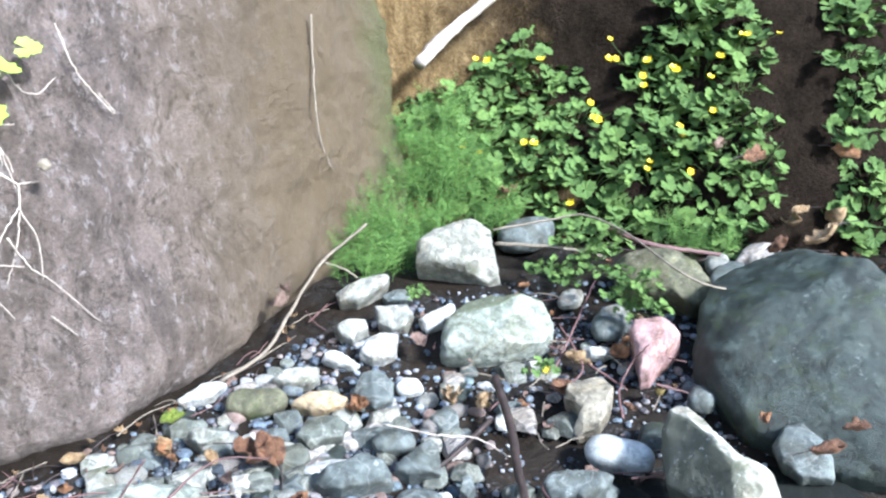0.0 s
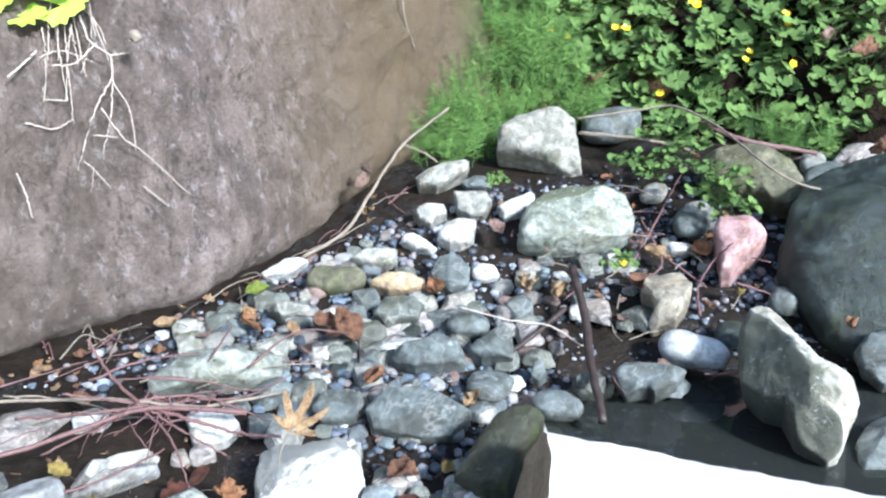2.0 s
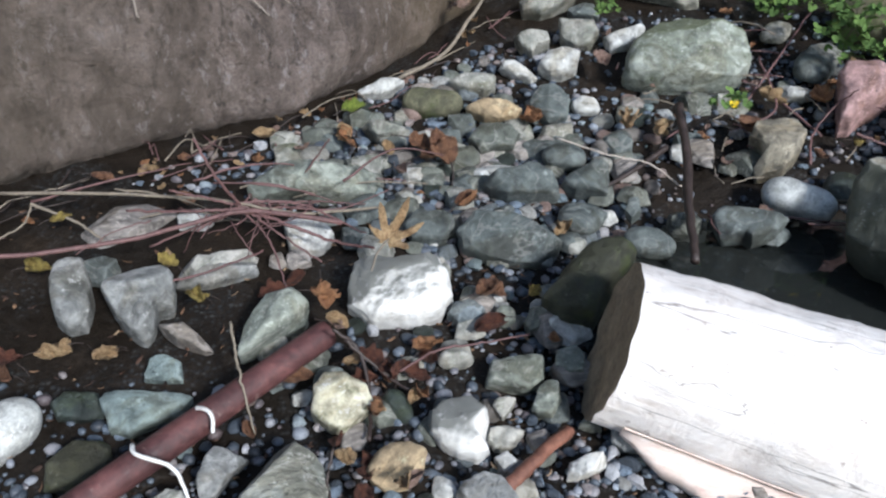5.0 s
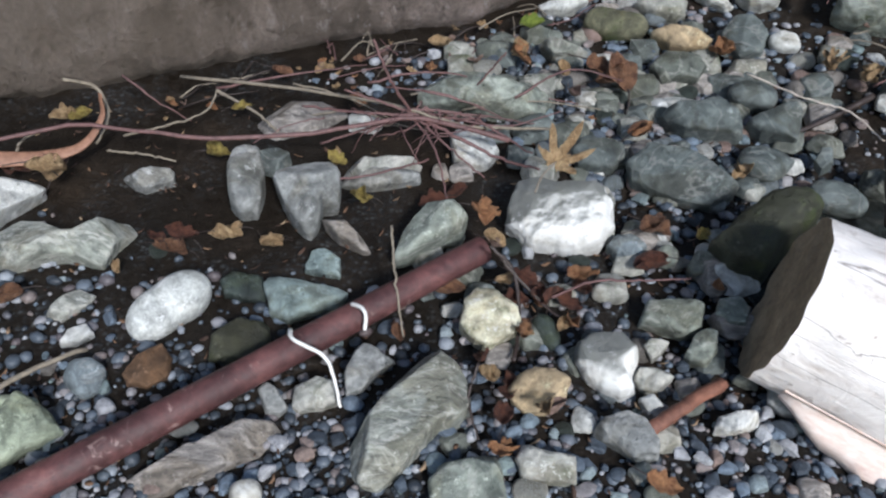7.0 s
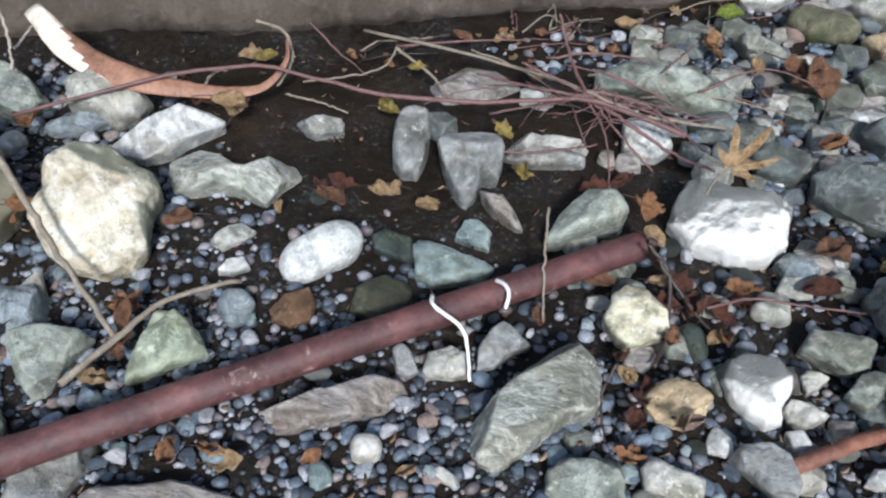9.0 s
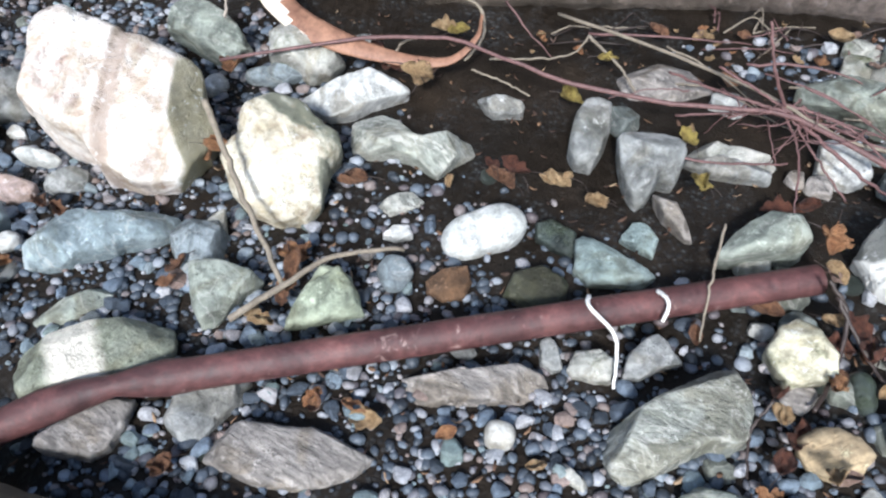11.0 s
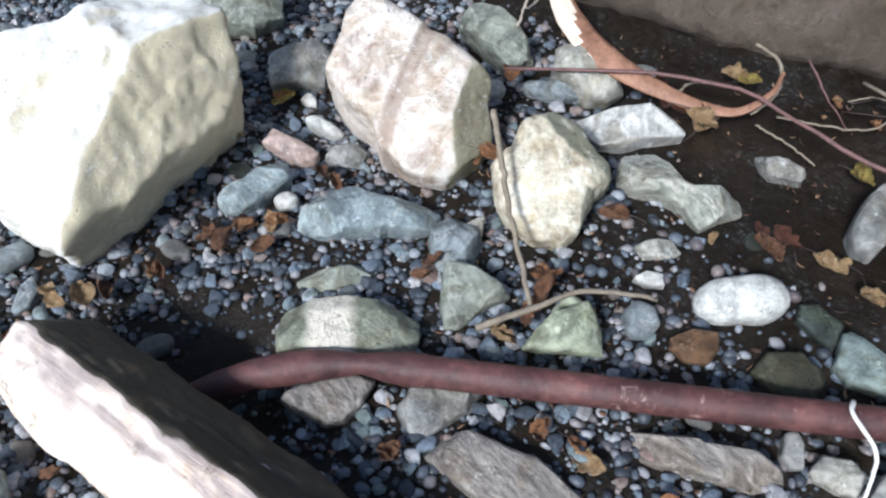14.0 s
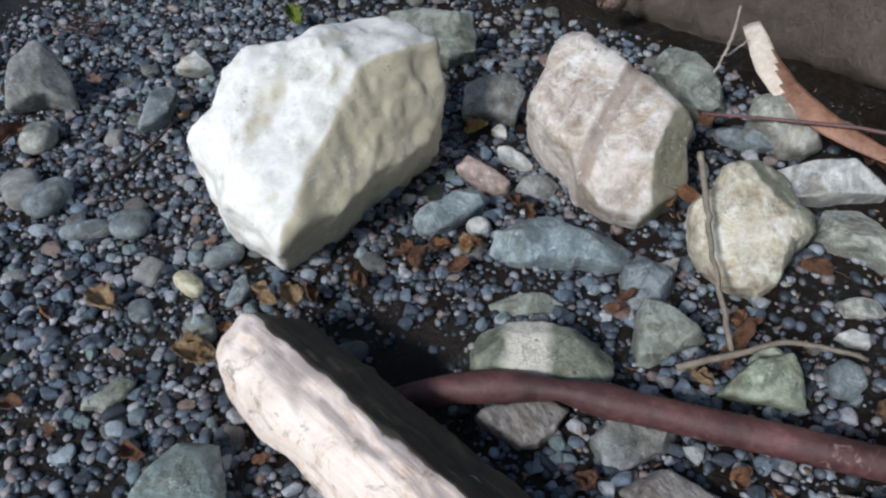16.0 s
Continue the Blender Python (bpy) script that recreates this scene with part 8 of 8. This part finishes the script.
PEBBLE_WORDS = ((greyblue, "small blue-grey pebble in the creek bed"), (greyblue, "small blue-grey pebble in the creek bed"), (dark, "dark wet pebble in the creek bed"), (dark, "dark wet pebble in the creek bed"), (greygreen, "grey-green pebble in the creek bed"), (greygreen, "grey-green pebble in the creek bed"), (pale, "light grey pebble in the creek bed"), (grey, "rough grey pebble in the creek bed"), (pinkbrown, "pinkish brown pebble in the creek bed"), (white, "small white pebble in the creek bed"), (brown, "brown pebble in the creek bed"))
PEBBLE_MESHES = [(pebble_mesh(k * 2 + j, m), w) for k, (m, w) in enumerate(PEBBLE_WORDS) for j in (0, 1)]
rng = random.Random(21)
count = 0
while count < 300:
    x, y = rng.uniform(-1.9, 3.0), rng.uniform(-0.2, 2.6)
    if y > wall_base(x) - 0.06 or rng.random() < bareness(x, y) or (x > 0.3 and y < 0.5) or x - y > 1.2:
        continue
    if count > 200 and not (0.9 < x < 2.0 and 1.4 < y < 2.5):
        continue
    count += 1
    me, words = rng.choice(PEBBLE_MESHES)
    ob = tagged(new("pebble", me), words, "pebble", "loose pebbles")
    s = rng.uniform(0.014, 0.036) if count < 200 else rng.uniform(0.02, 0.045)
    ob.location, ob.rotation_euler, ob.scale = (x, y, bed(x, y) + s * 0.25), (rng.uniform(-0.3, 0.3), rng.uniform(-0.3, 0.3), rng.uniform(0, 6.283)), (s,) * 3


HEAP = ((greygreen_shaded, "dark grey-green angular cobble in the cobble heap"), (greyblue_wet_shaded, "dark blue-grey angular cobble in the cobble heap"), (greyblue_wet_shaded, "dark blue-grey angular cobble in the cobble heap"), (pale_shaded, "light grey angular cobble in the cobble heap"), (greygreen_shaded, "dark grey-green angular cobble in the cobble heap"), (brown, "brownish angular cobble in the cobble heap"), (white_far, "whitish angular cobble in the cobble heap"), (pale_shaded, "light grey angular cobble in the cobble heap"))
rng = random.Random(64)
for k in range(190):
    if k < 140:
        x, y = rng.gauss(1.5, 0.36), rng.gauss(2.02, 0.27)
    else:
        x, y = rng.uniform(0.75, 1.6), rng.uniform(0.75, 1.5)
    if y > wall_base(x) - 0.12 or 0.6 * x + 0.8 * y > 3.3 or (x > 1.6 and y > 2.2):
        continue
    s = rng.uniform(0.022, 0.052) if k < 140 else rng.uniform(0.018, 0.035)
    turn = rng.uniform(0, 360)
    m, words = rng.choice(HEAP)
    rock(x, y, s * 1.1, tuple((round(turn + 72 * q + rng.uniform(-22, 22)), s * rng.uniform(0.65, 1.1)) for q in range(5)), "cobble", m, words)


def gravel_mat():
    m, n, l, bsdf = nodes_of("mixed_gravel")
    geo = n.new("ShaderNodeNewGeometry")
    c = n.new("ShaderNodeTexCoord").outputs["Object"]
    f = noise_tex(n, l, c, 180, 4, 0.7)
    col = ramp(n, l, geo.outputs["Random Per Island"], (0.0, (0.022, 0.027, 0.034)), (0.3, (0.055, 0.068, 0.086)), (0.55, (0.118, 0.142, 0.172)), (0.7, (0.091, 0.068, 0.068)), (0.8, (0.269, 0.300, 0.340)), (0.9, (0.164, 0.122, 0.104)), (0.985, (0.306, 0.315, 0.340)))
    l.new(blend(n, l, 0.5, col, ramp(n, l, f, (0.3, (0.3,) * 3), (0.7, (0.7,) * 3)), "OVERLAY"), bsdf.inputs["Base Color"])
    bsdf.inputs["Roughness"].default_value = 0.5
    bump(n, l, bsdf, f, 0.5, 0.002)
    return m


def make_gravel():
    rs = np.random.RandomState(4)
    verts, fall, k, total = [], [], 0, 0
    while k < 27000:
        x, y = rs.uniform(-2.6, 3.0), rs.uniform(-0.8, 2.6)
        near = x < 0.4 and y < 1.0 or y < 1.1
        if y > wall_base(x) - 0.03 or rs.rand() < bareness(x, y) or (not near and rs.rand() < 0.45) or thin_out(x, y, rs):
            continue
        s = 0.004 + 0.0085 * rs.rand() ** 2 if near else 0.0045 + 0.012 * rs.rand() ** 2
        d, tris = ico(2 if s > 0.0075 else 1)
        a = rs.uniform(0, 6.283)
        p = d * (1 + 0.25 * rs.rand(len(d), 1)) * np.array((s, s * rs.uniform(0.6, 0.95), s * rs.uniform(0.45, 0.8)))
        p = np.stack([p[:, 0] * math.cos(a) - p[:, 1] * math.sin(a), p[:, 0] * math.sin(a) + p[:, 1] * math.cos(a), p[:, 2]], 1)
        verts.append(p + np.array((x, y, bed(x, y) + s * rs.uniform(0.0, 0.6))))
        fall.append(np.array(tris) + total)
        total += len(d)
        k += 1
    verts, fall = np.concatenate(verts), np.concatenate(fall)
    me = bpy.data.meshes.new("gravel")
    me.vertices.add(len(verts))
    me.vertices.foreach_set("co", verts.ravel())
    me.loops.add(fall.size)
    me.loops.foreach_set("vertex_index", fall.ravel())
    me.polygons.add(len(fall))
    me.polygons.foreach_set("loop_start", np.arange(0, fall.size, 3))
    me.update()
    me.validate()
    me.materials.append(gravel_mat())
    return tagged(new("gravel", me), "dark grey mixed creek gravel with lighter grains", "gravel", kind="stuff")


make_gravel()


def make_shingle():
    """Pebbles between the cobbles, too many to count."""
    rs = np.random.RandomState(14)
    parts, fall, k, total = [], [], 0, 0
    heap = lambda x, y: math.exp(-(((x - 1.45) / 0.5) ** 2 + ((y - 1.95) / 0.42) ** 2))
    while k < 8200:
        x, y = rs.uniform(-2.6, 2.9), rs.uniform(-0.8, 2.6)
        if y > wall_base(x) - 0.05 or rs.rand() < bareness(x, y) or thin_out(x, y, rs) or rs.rand() > 0.4 + heap(x, y) + 0.5 * (y < 1.0):
            continue
        s = 0.006 + 0.022 * rs.rand() ** 2.4 + 0.008 * heap(x, y) * rs.rand()
        d, tris = ico(3 if s > 0.016 else 2)
        b, c = rs.uniform(0.5, 0.95), rs.uniform(0.28, 0.62)
        e = rs.uniform(2.0, 2.7)
        r = (np.abs(d[:, 0]) ** e + np.abs(d[:, 1] / b) ** e + np.abs(d[:, 2] / c) ** e) ** (-1 / e)
        for q in range(10):
            v = rs.normal(size=3)
            v /= np.linalg.norm(v)
            r = np.minimum(r, rs.uniform(0.3, 0.8) / np.maximum(d @ v, 0.05))
        p = d * r[:, None] * s
        a = rs.uniform(0, 6.283)
        p = np.stack([p[:, 0] * math.cos(a) - p[:, 1] * math.sin(a), p[:, 0] * math.sin(a) + p[:, 1] * math.cos(a), p[:, 2]], 1)
        parts.append(p + np.array((x, y, bed(x, y) + s * rs.uniform(0.1, 0.5))))
        fall.append(np.array(tris) + total)
        total += len(d)
        k += 1
    verts, fall = np.concatenate(parts), np.concatenate(fall)
    me = bpy.data.meshes.new("shingle")
    me.from_pydata(verts.tolist(), [], fall.tolist())
    m, n, l, bsdf = nodes_of("mixed_shingle")
    rand = n.new("ShaderNodeNewGeometry").outputs["Random Per Island"]
    c = n.new("ShaderNodeTexCoord").outputs["Object"]
    f, g = noise_tex(n, l, c, 60, 7, 0.7), noise_tex(n, l, c, 300, 4, 0.7)
    col = ramp(n, l, rand, (0.0, (0.026, 0.034, 0.045)), (0.3, (0.074, 0.095, 0.125)), (0.5, (0.158, 0.201, 0.253)), (0.62, (0.149, 0.193, 0.184)), (0.72, (0.299, 0.338, 0.380)), (0.83, (0.210, 0.149, 0.125)), (0.9, (0.352, 0.362, 0.380)), (0.96, (0.362, 0.362, 0.380)))
    col = blend(n, l, 0.8, col, ramp(n, l, f, (0.28, (0.18,) * 3), (0.72, (0.85,) * 3)), "OVERLAY")
    l.new(blend(n, l, 0.4, col, ramp(n, l, g, (0.3, (0.25,) * 3), (0.7, (0.75,) * 3)), "OVERLAY"), bsdf.inputs["Base Color"])
    bsdf.inputs["Roughness"].default_value = 0.6
    bump(n, l, bsdf, blend(n, l, 0.5, f, g), 0.8, 0.006)
    me.materials.append(m)
    return tagged(new("shingle", me), "mixed blue-grey and brown pebbles packed between cobbles", "pebbles", kind="stuff")


make_shingle()


def make_crumbs():
    """Leaf crumbs and twig bits lying in the gaps between the stones."""
    rng = random.Random(52)
    verts, faces = [], []
    while len(faces) < 1500 * 10:
        x, y = rng.uniform(-1.6, 2.6), rng.uniform(0.1, 2.4)
        if y > wall_base(x) - 0.03 or 0.6 * x + 0.8 * y > 2.9 or (x > 0.5 and y < 0.75) or (x - 2.05) ** 2 + (y - 1.3) ** 2 < 0.3:
            continue
        ln, wd = rng.uniform(0.004, 0.011), rng.uniform(0.0008, 0.005)
        m = Matrix.Translation((x, y, bed(x, y) + rng.uniform(0.004, 0.016))) @ Euler((rng.uniform(-0.6, 0.6), rng.uniform(-0.6, 0.6), rng.uniform(0, 6.283))).to_matrix().to_4x4()
        o, curl = len(verts), rng.uniform(0.1, 0.5) * ln
        for u, z, w in ((-1, curl, 0.5), (0, 0, 1.0), (1, curl * 0.7, 0.35)):
            for s, low in ((-1, 0), (1, 0), (1, 0.0009), (-1, 0.0009)):
                verts.append(m @ Vector((u * ln, s * w * wd, z - low)))
        for q in (0, 4):
            faces += [tuple(o + q + i for i in (k, (k + 1) % 4, (k + 1) % 4 + 4, k + 4)) for k in range(4)]
        faces += [(o + 3, o + 2, o + 1, o), (o + 8, o + 9, o + 10, o + 11)]
    m, n, l, bsdf = nodes_of("leaf_crumb")
    rand = n.new("ShaderNodeNewGeometry").outputs["Random Per Island"]
    l.new(ramp(n, l, rand, (0.0, (0.03, 0.016, 0.011)), (0.5, (0.09, 0.046, 0.028)), (0.8, (0.2, 0.115, 0.065)), (1.0, (0.38, 0.27, 0.17))), bsdf.inputs["Base Color"])
    bsdf.inputs["Roughness"].default_value = 0.8
    return tagged(mesh_ob("leaf_litter", verts, faces, m), "brown and tan leaf crumbs and twig bits between stones", "leaf litter", kind="stuff")


make_crumbs()
